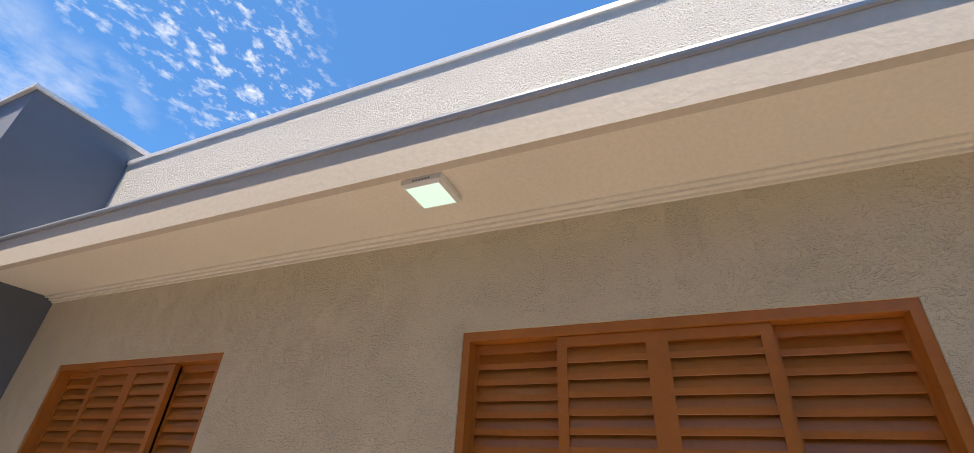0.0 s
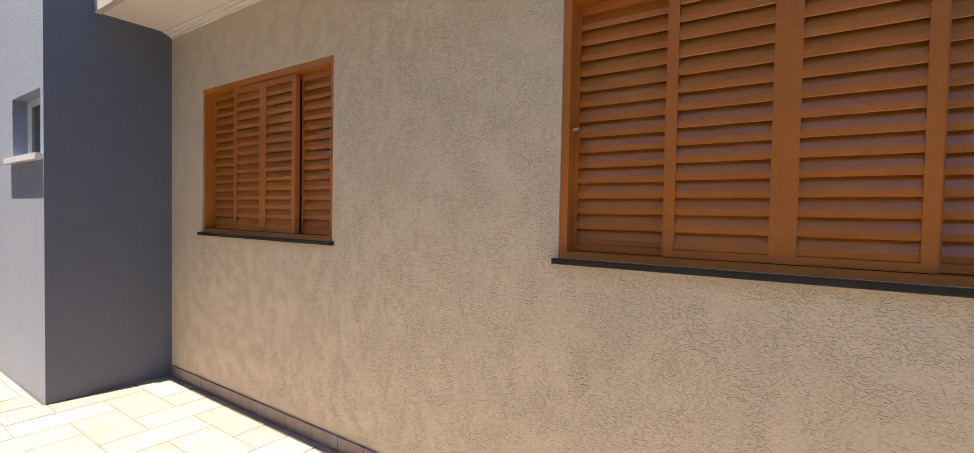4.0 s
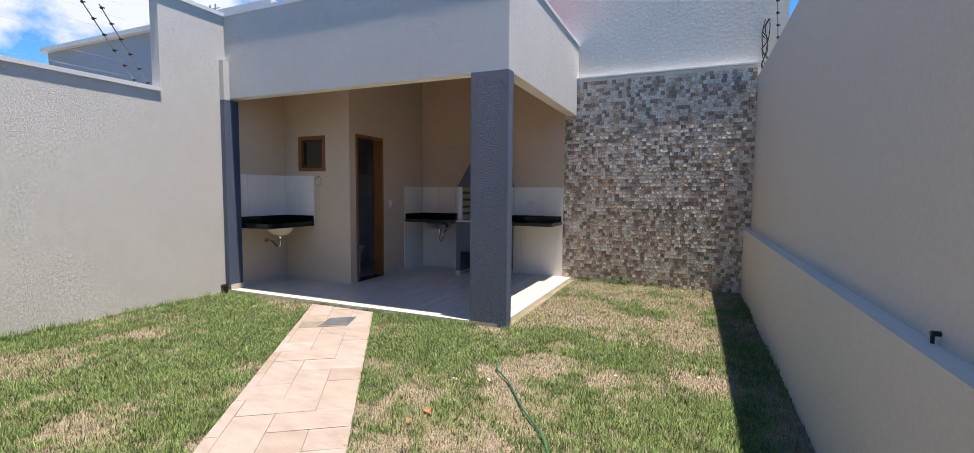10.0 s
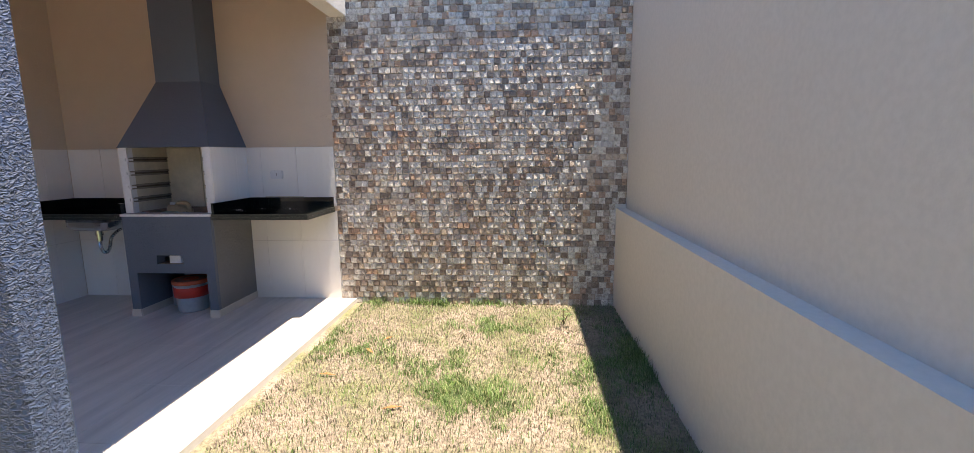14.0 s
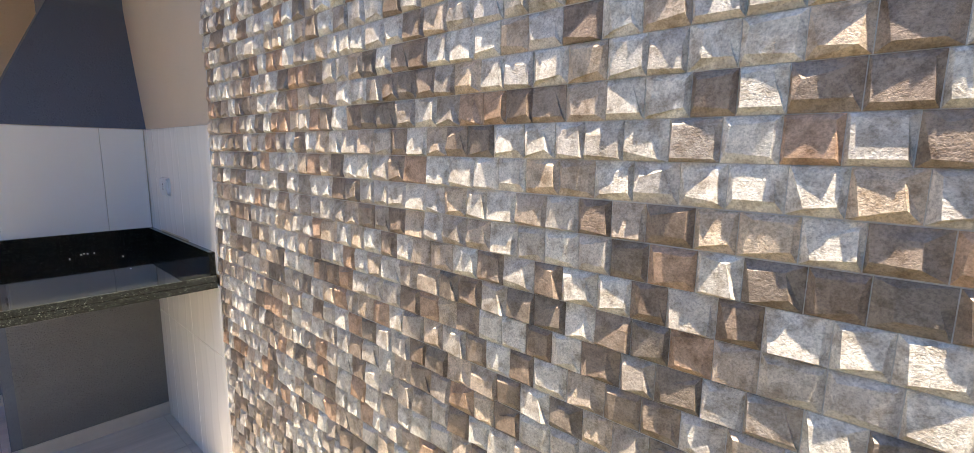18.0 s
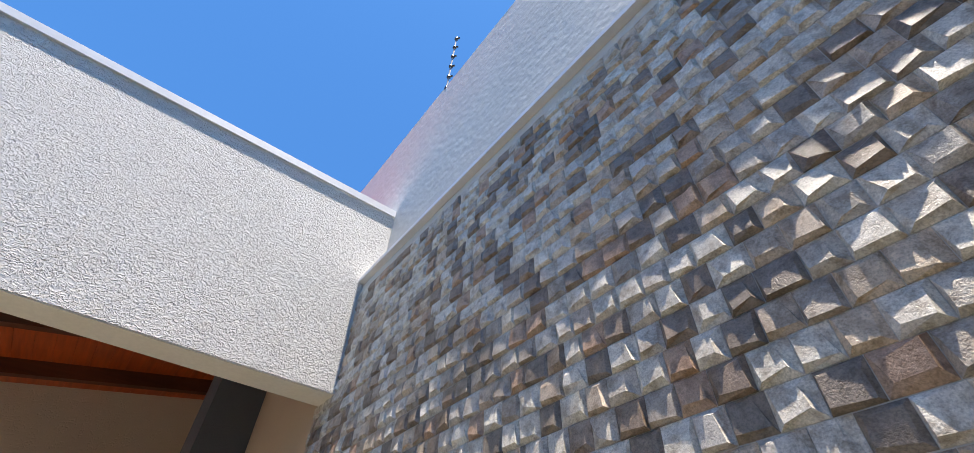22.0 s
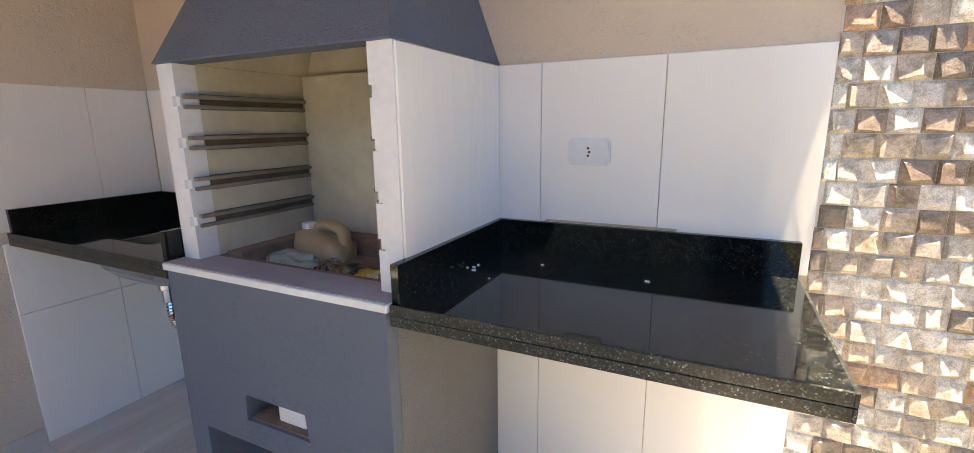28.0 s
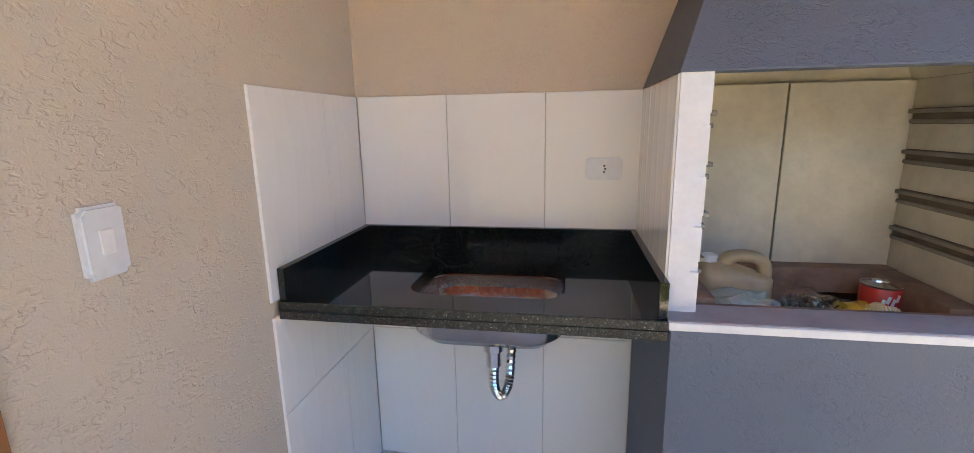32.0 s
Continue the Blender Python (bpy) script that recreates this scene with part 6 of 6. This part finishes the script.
drain("storm_drain", "barred metal storm drain in a concrete surround on the lawn", [(1.77, -5.74), (2.07, -5.74), (2.07, -5.99), (1.78, -5.99)], [(1.68, -5.63), (2.19, -5.64), (2.16, -6.12), (1.69, -6.13)], 10, M["dark_lid"])
drain("storm_drain", "rusty barred drain in a concrete surround beside the path", [(-0.69, -5.99), (-0.44, -5.80), (-0.245, -6.03), (-0.505, -6.18)], [(-0.77, -5.98), (-0.40, -5.75), (-0.17, -6.12), (-0.51, -6.32)], 9, M["rust"])


def cover(label, ring):
    c = empty("manhole_cover", label, "manhole cover")
    bm = bmesh.new()
    prism(bm, [(x, y, -0.05) for x, y in ring], (0, 0, 0.030))
    bmesh.ops.bevel(bm, geom=bm.edges[:], offset=0.004, segments=1, affect="EDGES")
    part("lid", bm, M["dark_lid"], c)
    mid = Vector((sum(x for x, y in ring) / 4, sum(y for x, y in ring) / 4, 0))
    bm = bmesh.new()
    for i in range(4):
        p0, p1 = Vector((*ring[i], 0)), Vector((*ring[(i + 1) % 4], 0))
        o0, o1 = mid + (p0 - mid) * 1.05, mid + (p1 - mid) * 1.05
        prism(bm, [p0 + Vector((0, 0, -0.05)), p1 + Vector((0, 0, -0.05)), o1 + Vector((0, 0, -0.05)), o0 + Vector((0, 0, -0.05))], (0, 0, 0.0265))
    part("rim", bm, M["concrete"], c, "pale mortar rim")


COVERS = [[(0.50, -7.92), (0.485, -7.65), (0.81, -7.65), (0.82, -7.92)], [(-1.60, -3.41), (-1.39, -3.24), (-1.26, -3.53), (-1.50, -3.69)], [(0.52, -18.05), (0.77, -18.05), (0.79, -17.76), (0.54, -17.76)]]
cover("flat dark grey inspection cover set in the paving", COVERS[0])
cover("flat dark grey inspection cover set in the garden path", COVERS[1])
cover("flat grey inspection cover in the front paving", COVERS[2])

# ---- trees behind the left wall ----
def tree(x, y, h, spread, seed, leaves):
    r = random.Random(seed)
    t = empty("tree", "leafy green tree behind the boundary wall", "tree", "trees behind the wall")
    bm = bmesh.new()
    tips = []
    trunk = [Vector((x, y, -0.3)), Vector((x + 0.2, y + 0.1, h * 0.25)), Vector((x - 0.1, y + 0.2, h * 0.5)), Vector((x, y, h * 0.75))]
    tube(bm, smooth_line(trunk, 4), [0.24 - 0.18 * i / 12 for i in range(13)], 8)
    for i in range(17):
        a = r.uniform(0, 2 * math.pi)
        z = h * r.uniform(0.25, 0.72)
        s = Vector((x, y, z))
        e = s + Vector((math.cos(a) * spread * r.uniform(0.5, 1), math.sin(a) * spread * r.uniform(0.5, 1), h * r.uniform(0.05, 0.3)))
        mid = s.lerp(e, 0.5) + Vector((0, 0, -0.2 + r.uniform(0, 0.5)))
        tube(bm, smooth_line([s, mid, e], 4), [0.09 - 0.07 * k / 8 for k in range(9)], 5)
        tips += [mid.lerp(e, q) for q in (0.2, 0.5, 0.8, 1.0, 1.1)]
    part("trunk", bm, M["bark"], t)
    tips += [Vector((x, y, h * q)) for q in (0.75, 0.85, 0.95)]
    V, F = [], []
    for i in range(leaves):
        c = r.choice(tips) + Vector((r.gauss(0, 0.55), r.gauss(0, 0.55), r.gauss(0, 0.45)))
        d = Vector((r.gauss(0, 1), r.gauss(0, 1), r.gauss(0, 0.6))).normalized()
        e = d.cross(Vector((r.gauss(0, 1), r.gauss(0, 1), r.gauss(0, 1)))).normalized()
        L, W = r.uniform(0.09, 0.20), r.uniform(0.035, 0.075)
        k = len(V)
        V += [c, c + d * L * 0.5 + e * W, c + d * L, c + d * L * 0.5 - e * W]
        F.append((k, k + 1, k + 2, k + 3))
    me = bpy.data.meshes.new("crown")
    me.from_pydata([tuple(v) for v in V], [], F)
    me.materials.append(M["leaf"])
    cr = new("crown", me)
    cr.parent = t


tree(-11.5, -18.0, 13.6, 3.0, 11, 22000)
tree(-17.0, -20.0, 10.0, 3.2, 12, 22000)
tree(-19.5, -15.5, 9.0, 3.0, 13, 20000)
tree(-20.5, -11.0, 7.5, 2.8, 14, 16000)
tree(-23.0, -18.0, 12.0, 3.4, 16, 22000)

# ---- paving ----
def clip(poly, a, b):
    """Keep the side to the left of the line a-b."""
    out = []
    side = lambda q: (b[0] - a[0]) * (q[1] - a[1]) - (b[1] - a[1]) * (q[0] - a[0])
    for i in range(len(poly)):
        p0, p1 = poly[i], poly[(i + 1) % len(poly)]
        s0, s1 = side(p0), side(p1)
        if s0 >= 0:
            out.append(p0)
        if s0 * s1 < 0:
            t = s0 / (s0 - s1)
            out.append((p0[0] + t * (p1[0] - p0[0]), p0[1] + t * (p1[1] - p0[1])))
    return out


def area(poly):
    return 0.5 * abs(sum(poly[i][0] * poly[(i + 1) % len(poly)][1] - poly[(i + 1) % len(poly)][0] * poly[i][1] for i in range(len(poly))))


def shrink(poly, g):
    cx_ = sum(q[0] for q in poly) / len(poly)
    cy_ = sum(q[1] for q in poly) / len(poly)
    out = []
    for x, y in poly:
        dx, dy = cx_ - x, cy_ - y
        out.append((x + max(-g, min(g, dx)), y + max(-g, min(g, dy))))
    return out


def herring(region, angle, origin, L=0.46, W=0.23):
    """Interlocked 2:1 pavers over a convex region given anticlockwise."""
    ca, sa = math.cos(angle), math.sin(angle)
    out = []
    xs = [q[0] for q in region] + [origin[0]]
    ys_ = [q[1] for q in region] + [origin[1]]
    n = int(max(max(xs) - min(xs), max(ys_) - min(ys_)) / W) + 6
    for i in range(-n, n):
        for j in range(-n, n):
            if (i + 0 * j) % 1 == 0:
                bx, by = i * W + 0.0, j * W
                k = (i - j) % 4
                if k == 0:
                    rect = [(bx, by), (bx + L, by), (bx + L, by + W), (bx, by + W)]
                elif k == 2:
                    rect = [(bx, by), (bx + W, by), (bx + W, by + L), (bx, by + L)]
                    rect = [(q[0] + 0.0, q[1] - W) for q in rect]
                else:
                    continue
                g = 0.0022
                x0, x1, y0, y1 = rect[0][0] + g, rect[1][0] - g, rect[0][1] + g, rect[2][1] - g
                rect = [(x0, y0), (x1, y0), (x1, y1), (x0, y1)]
                poly = [(origin[0] + ca * x - sa * y, origin[1] + sa * x + ca * y) for x, y in rect]
                for a, b in zip(region, region[1:] + region[:1]):
                    poly = clip(poly, a, b)
                    if len(poly) < 3:
                        break
                if len(poly) >= 3 and area(poly) > 0.002:
                    out.append(poly)
    return out


PATH_L, PATH_J, PATH_C, PATH_R = (-2.243, -2.99), (0.097, -6.475), (1.03, -6.455), (-1.36, -2.99)
diag = [PATH_L, PATH_J, PATH_C, PATH_R]
regions = [([PATH_J, PATH_C, PATH_R, PATH_L], math.atan2(PATH_R[1] - PATH_C[1], PATH_R[0] - PATH_C[0]), PATH_C),
           ([(-3.76, -7.283), (0.2505, -7.283), (0.2505, -6.48), (-3.76, -6.48)], 0.0, (0.0, -7.0)),
           ([(0.251, -9.6), (1.035, -9.6), (1.035, -6.46), (0.251, -6.46)], 0.0, (0.25, -7.0)),
           # Unseen ground, paved right out to the wall to bounce light onto the eave.
           ([(0.251, -14.1), (2.49, -14.1), (2.49, -9.6), (0.251, -9.6)], 0.0, (0.25, -7.0)),
           ([(0.136, -22.9), (2.49, -22.9), (2.49, -17.4), (0.136, -17.4)], 0.0, (0.2, -20.0)),
           ([(0.96, -17.4), (1.59, -17.4), (1.59, -14.1), (0.96, -14.1)], 0.0, (1.0, -16.0))]
bm = bmesh.new()
for reg, ang, org in regions:
    prism(bm, [(x, y, -0.2) for x, y in reg], (0, 0, 0.1712))
paving = structure(part("paving", bm, M["joint_sand"]), "sand-coloured stone paving round the house and to the terrace", "path")


def in_ring(q, ring_):
    sgn = [(b[0] - a[0]) * (q[1] - a[1]) - (b[1] - a[1]) * (q[0] - a[0]) for a, b in zip(ring_, ring_[1:] + ring_[:1])]
    return all(s > 0 for s in sgn) or all(s < 0 for s in sgn)


rest_v, rest_f, placed = [], [], 0
rng = random.Random(3)
for ri, (reg, ang, org) in enumerate(regions):
    for poly in herring(reg, ang, org):
        c = (sum(q[0] for q in poly) / len(poly), sum(q[1] for q in poly) / len(poly))
        if any(in_ring(c, [(cc[0] * 1.0, cc[1] * 1.0) for cc in cov]) for cov in COVERS):
            continue
        h = 0.014 + rng.uniform(-0.0012, 0.0012)
        zb = -0.040
        inner = shrink(poly, 0.002)
        n = len(poly)
        if ri < 3 and c[1] > -11.0 and placed < 300:
            verts = [(x, y, zb) for x, y in poly] + [(x, y, zb + h - 0.002) for x, y in poly] + [(x, y, zb + h) for x, y in inner]
            faces = [[2 * n + i for i in range(n)]] + [[r * n + i, r * n + (i + 1) % n, (r + 1) * n + (i + 1) % n, (r + 1) * n + i] for r in (0, 1) for i in range(n)]
            me = bpy.data.meshes.new("paver")
            me.from_pydata(verts, [], faces)
            me.materials.append(M["paver"])
            ob = new("paver", me)
            ob.parent = paving
            placed += 1
        else:
            k = len(rest_v)
            rest_v += [(x, y, zb) for x, y in poly] + [(x, y, zb + h) for x, y in inner]
            rest_f += [[k + n + i for i in range(n)]] + [[k + i, k + (i + 1) % n, k + n + (i + 1) % n, k + n + i] for i in range(n)]
me = bpy.data.meshes.new("pavers_far")
me.from_pydata(rest_v, [], rest_f)
me.materials.append(M["paver_rest"])
ob = new("pavers_far", me)
ob.parent = paving
tagged(ob, "far sand-coloured pavers", kind="stuff")

# ---- mosaic wall ----
mosaic = structure(boxes("wall_mosaic", [(0.0, 2.579, -0.002, 0.073, Z0 - 0.1, 3.03)], M["mosaic_grout"]), "stone mosaic cladding of chiselled grey and brown pieces", "wall")
boxes("cap_strip", [(0.179, 2.579, -0.03, 0.074, 3.031, 3.052)], M["coping"], mosaic, "white metal cap strip")
rng = random.Random(7)
PW, PH = 0.0567, 0.054
shapes = []
for v in range(28):
    w, h = PW - 0.0011, PH - 0.0011
    a, b = w / 2, h / 2
    base_h = 0.0012
    high = 0.0052 + 0.0026 * rng.random()
    # how far each top corner is drawn in, as a share of the half size: bottom left, bottom right, top right, top left
    ins = []
    for q in range(4):
        side_in = rng.choice((0.10, 0.16, 0.24, 0.36, 0.60)) + 0.08 * rng.random()
        up_in = (rng.choice((0.12, 0.26, 0.44)) if q < 2 else rng.choice((0.16, 0.24, 0.34, 0.48, 0.68))) + 0.08 * rng.random()
        ins.append((side_in, up_in))
    tilt_x, tilt_z = rng.uniform(-0.13, 0.13), rng.uniform(-0.18, 0.0)
    sg = [(-1, -1), (1, -1), (1, 1), (-1, 1)]
    V = [(p[0] * a, 0, p[1] * b) for p in sg] + [(p[0] * a, -base_h, p[1] * b) for p in sg]
    for p, i in zip(sg, ins):
        x_, z_ = p[0] * a * (1 - i[0]), p[1] * b * (1 - i[1])
        V.append((x_, -base_h - max(0.0024, high + tilt_x * x_ + tilt_z * z_), z_))
    F = [(i, (i + 1) % 4, 4 + (i + 1) % 4, 4 + i) for i in range(4)]
    for i in range(4):
        m_ = (i + 1) % 4
        F += [(4 + i, 4 + m_, 8 + m_), (4 + i, 8 + m_, 8 + i)]
    F += [(8, 9, 10), (8, 10, 11)] if rng.random() < 0.5 else [(8, 9, 11), (9, 10, 11)]
    shapes.append((V, F))
meshes = []
for V, F in shapes:
    me = bpy.data.meshes.new("tessera")
    me.from_pydata(V, [], F)
    me.materials.append(M["mosaic"])
    meshes.append(me)
rest_v, rest_f, near = [], [], 0
rows_n = int((3.03 - Z0) / PH) + 1
for j in range(rows_n):
    z = Z0 + (j + 0.5) * PH
    if z + PH / 2 > 3.03:
        break
    x_next = -rng.random() * PW
    while x_next < 2.578:
        wide = PW * rng.uniform(0.86, 1.14)
        x0_, x1_ = max(x_next, 0.0), min(x_next + wide, 2.578)
        x_next += wide
        if z < 0.86:
            x1_ = min(x1_, 2.491)
        if x1_ - x0_ < 0.014:
            continue
        x, k_w = (x0_ + x1_) / 2, (x1_ - x0_) / PW
        # every sixth course closes a ceramic tile and leaves a wider joint
        k_h = 0.965 if j % 6 == 5 else 1.0
        s = rng.randrange(28)
        close = 1.05 < x < 2.2 and 0.95 < z < 1.85
        if close and near < 300:
            ob = new("tessera", meshes[s])
            ob.parent = mosaic
            ob.matrix_local = Matrix.Translation((x, -0.002, z)) @ Matrix.Diagonal((k_w, 1, k_h, 1))
            near += 1
        else:
            V, F = shapes[s]
            k = len(rest_v)
            rest_v += [(x + q[0] * k_w, -0.002 + q[1], z + q[2] * k_h) for q in V]
            rest_f += [tuple(k + i_ for i_ in f_) for f_ in F]
me = bpy.data.meshes.new("tesserae_far")
me.from_pydata(rest_v, [], rest_f)
me.materials.append(M["mosaic_rest"])
ob = new("tesserae_far", me)
ob.parent = mosaic
tagged(ob, "grey and brown stone tesserae", kind="stuff")

# ---- lawn ----
def grow(name, label, count, material, seed, tall, region, want):
    """Fine blades over a region; want gives the share kept from the patch value."""
    r = np.random.RandomState(seed)
    x0, x1, y0, y1 = region
    cell = 0.04
    nx, ny = int((x1 - x0) / cell) + 2, int((y1 - y0) / cell) + 2
    patch = np.array([[noise.fractal(Vector(((x0 + i * cell) * 1.5, (y0 + j * cell) * 1.5, 3.3)), 1.0, 2.0, 4) + 0.45 * noise.noise(Vector(((x0 + i * cell) * 6, (y0 + j * cell) * 6, 1))) + 0.55 * noise.noise(Vector(((x0 + i * cell) * 15, (y0 + j * cell) * 15, 5))) for j in range(ny)] for i in range(nx)])
    x, y = r.uniform(x0, x1, count * 4), r.uniform(y0, y1, count * 4)
    p_ = patch[((x - x0) / cell + r.rand(len(x))).astype(int), ((y - y0) / cell + r.rand(len(y))).astype(int)]
    p_ = p_ - 0.48 * np.clip((y + 3.0) / 0.6, 0, 1) * (x > 0.2) + 0.7 * np.clip((y + 0.22) / 0.2, 0, 1) * (x < 1.7)
    for cx_, cy_, rad in ((0.55, -3.95, 0.26), (0.84, -3.19, 0.12), (1.97, -3.58, 0.14), (1.3, -3.7, 0.15), (0.25, -4.6, 0.2)):
        p_ = p_ - 0.8 * np.exp(-((x - cx_) ** 2 + (y - cy_) ** 2) / rad ** 2)
    ok = r.rand(len(x)) < want(p_)
    side = [(b[0] - a[0]) * (y - a[1]) - (b[1] - a[1]) * (x - a[0]) for a, b in zip(diag, diag[1:] + diag[:1])]
    ok &= ~(np.all([q > 0 for q in side], axis=0) | np.all([q < 0 for q in side], axis=0))
    ok &= ~((x < 0.14) & (y > -2.952)) & ~((x > -0.2) & (x < 0.205) & (y > -2.93)) & ~((y < -6.445) & (x < 1.04)) & ~((x > 1.70) & (x < 2.17) & (y > -6.12) & (y < -5.64)) & ~((abs(x + 0.47) < 0.22) & (abs(y + 6.02) < 0.22))
    x, y = x[ok][:count], y[ok][:count]
    n = len(x)
    hgt = tall * r.uniform(0.4, 1.15, n)
    a = r.uniform(0, 2 * math.pi, n)
    lean = hgt * r.uniform(0.1, 1.1, n)
    w = 0.0011 + 0.0012 * r.rand(n)
    dx, dy = np.cos(a), np.sin(a)
    low, mid_z, top = np.full(n, Z0 - 0.004), Z0 + hgt * 0.6, Z0 + hgt
    co = np.stack([np.stack(q, 1) for q in ((x - dy * w, y + dx * w, low), (x + dy * w, y - dx * w, low),
                                            (x + dx * lean * 0.35 + dy * w * 0.8, y + dy * lean * 0.35 - dx * w * 0.8, mid_z), (x + dx * lean * 0.35 - dy * w * 0.8, y + dy * lean * 0.35 + dx * w * 0.8, mid_z),
                                            (x + dx * lean, y + dy * lean, top))], 1)
    me = bpy.data.meshes.new(name)
    me.vertices.add(5 * n)
    me.vertices.foreach_set("co", co.reshape(-1))
    k = np.arange(n)[:, None] * 5
    me.loops.add(7 * n)
    me.loops.foreach_set("vertex_index", (k + np.array([0, 1, 2, 3, 3, 2, 4])).reshape(-1).astype(np.int32))
    me.polygons.add(2 * n)
    me.polygons.foreach_set("loop_start", (np.arange(n)[:, None] * 7 + np.array([0, 4])).reshape(-1).astype(np.int32))
    me.update(calc_edges=True)
    me.validate()
    me.materials.append(material)
    return tagged(new(name, me), label, "grass", kind="stuff")


LAWN = (-3.76, 2.49, -6.9, -0.01)
grow("lawn_grass", "short uneven green lawn grass", 330000, M["blade"], 1, 0.036, LAWN, lambda p_: 0.06 + np.clip(0.45 + p_ * 1.7, 0, 1))
grow("lawn_straw", "dry straw-coloured grass in worn patches", 150000, M["straw"], 2, 0.021, LAWN, lambda p_: 0.20 + np.clip(0.5 - p_ * 1.4, 0, 1))
grow("side_grass", "short green grass in the side strip", 16000, M["blade"], 4, 0.04, (1.04, 2.49, -9.55, -6.9), lambda p_: 0.7 + 0 * p_)
grow("side_grass", "short green grass in the side strip", 14000, M["blade"], 5, 0.05, (1.6, 2.49, -17.4, -14.1), lambda p_: 0.8 + 0 * p_)
grow("wall_weeds", "taller grass tufts along the foot of the wall", 700, M["blade"], 6, 0.10, (2.40, 2.488, -4.2, -0.1), lambda p_: np.clip(p_ * 2.0, 0, 1))
grow("wall_weeds", "taller grass tufts along the foot of the mosaic", 900, M["blade"], 7, 0.075, (0.2, 2.3, -0.09, -0.02), lambda p_: np.clip(0.3 + p_ * 2.0, 0, 1))
grow("wall_weeds", "taller grass tufts along the foot of the pale wall", 1500, M["blade"], 8, 0.085, (-3.755, -3.60, -5.8, -3.0), lambda p_: np.clip(0.35 + p_ * 2.0, 0, 1))
grow("wall_weeds", "grass tufts growing over the terrace edge", 900, M["blade"], 9, 0.06, (-3.6, 0.2, -3.03, -2.955), lambda p_: np.clip(0.3 + p_ * 2.0, 0, 1))
weed = empty("weed", "thin dark weed stalk standing by the mosaic wall", "weed")
for k, (dx, dy) in enumerate(((0.0, 0.0), (0.03, -0.06), (-0.03, -0.10))):
    bm = bmesh.new()
    tube(bm, smooth_line([(2.01, -0.50, Z0), (2.01 + dx * 0.5, -0.50 + dy * 0.4, Z0 + 0.06), (2.01 + dx, -0.50 + dy, Z0 + 0.13 - 0.02 * k)], 4), 0.0035, 5)
    part("stem", bm, M["bark"], weed)
    bm = bmesh.new()
    c = Vector((2.01 + dx, -0.50 + dy, Z0 + 0.12 - 0.02 * k))
    for q in range(5):
        e = Vector((math.cos(q * 1.3), math.sin(q * 1.3), 0.3)) * 0.035
        w = Vector((-e.y, e.x, 0)) * 0.25
        prism(bm, [c, c + e * 0.5 + w, c + e, c + e * 0.5 - w], (0, 0, 0.001))
    part("leaves", bm, M["leaf"], weed)
rng = random.Random(9)
LEAVES = [(0.69, -0.88), (0.47, -1.47), (0.98, -1.83)]
for i in range(9):
    x, y = LEAVES[i] if i < 3 else (rng.uniform(0.2, 2.3), rng.uniform(-6.6, -0.4))
    bm = bmesh.new()
    L, W = rng.uniform(0.03, 0.06), rng.uniform(0.012, 0.022)
    a = rng.uniform(0, 6.28)
    d, e = Vector((math.cos(a), math.sin(a), 0)), Vector((-math.sin(a), math.cos(a), 0))
    c = Vector((x, y, Z0 + 0.012))
    pts = [c - d * L, c + e * W + Vector((0, 0, 0.008)), c + d * L + Vector((0, 0, 0.004)), c - e * W + Vector((0, 0, 0.010))]
    prism(bm, pts, (0, 0, 0.0015))
    tagged(part("dry_leaf", bm, M["dry_leaf"]), "curled brown dry leaf on the lawn", "leaf", "dry leaves on the lawn")
CHIPS = [(1.64, -3.01), (1.26, -3.58), (1.25, -3.84), (1.38, -3.72), (1.94, -3.49)]
for i in range(16):
    x, y = CHIPS[i] if i < 5 else rng.choice([(rng.uniform(-3.5, -2.2), rng.uniform(-6.0, -3.4)), (rng.uniform(0.3, 2.2), rng.uniform(-6.8, -3.0))])
    bm = bmesh.new()
    bmesh.ops.create_icosphere(bm, subdivisions=1, radius=rng.uniform(0.008, 0.02))
    for v in bm.verts:
        v.co = Vector((v.co.x * rng.uniform(0.8, 1.3), v.co.y * rng.uniform(0.7, 1.2), v.co.z * 0.6)) + Vector((x, y, Z0 + 0.006))
    tagged(part("stone_chip", bm, M["stone_bit"]), "pale stone chip lying on the lawn", "stone", "stone chips on the lawn")
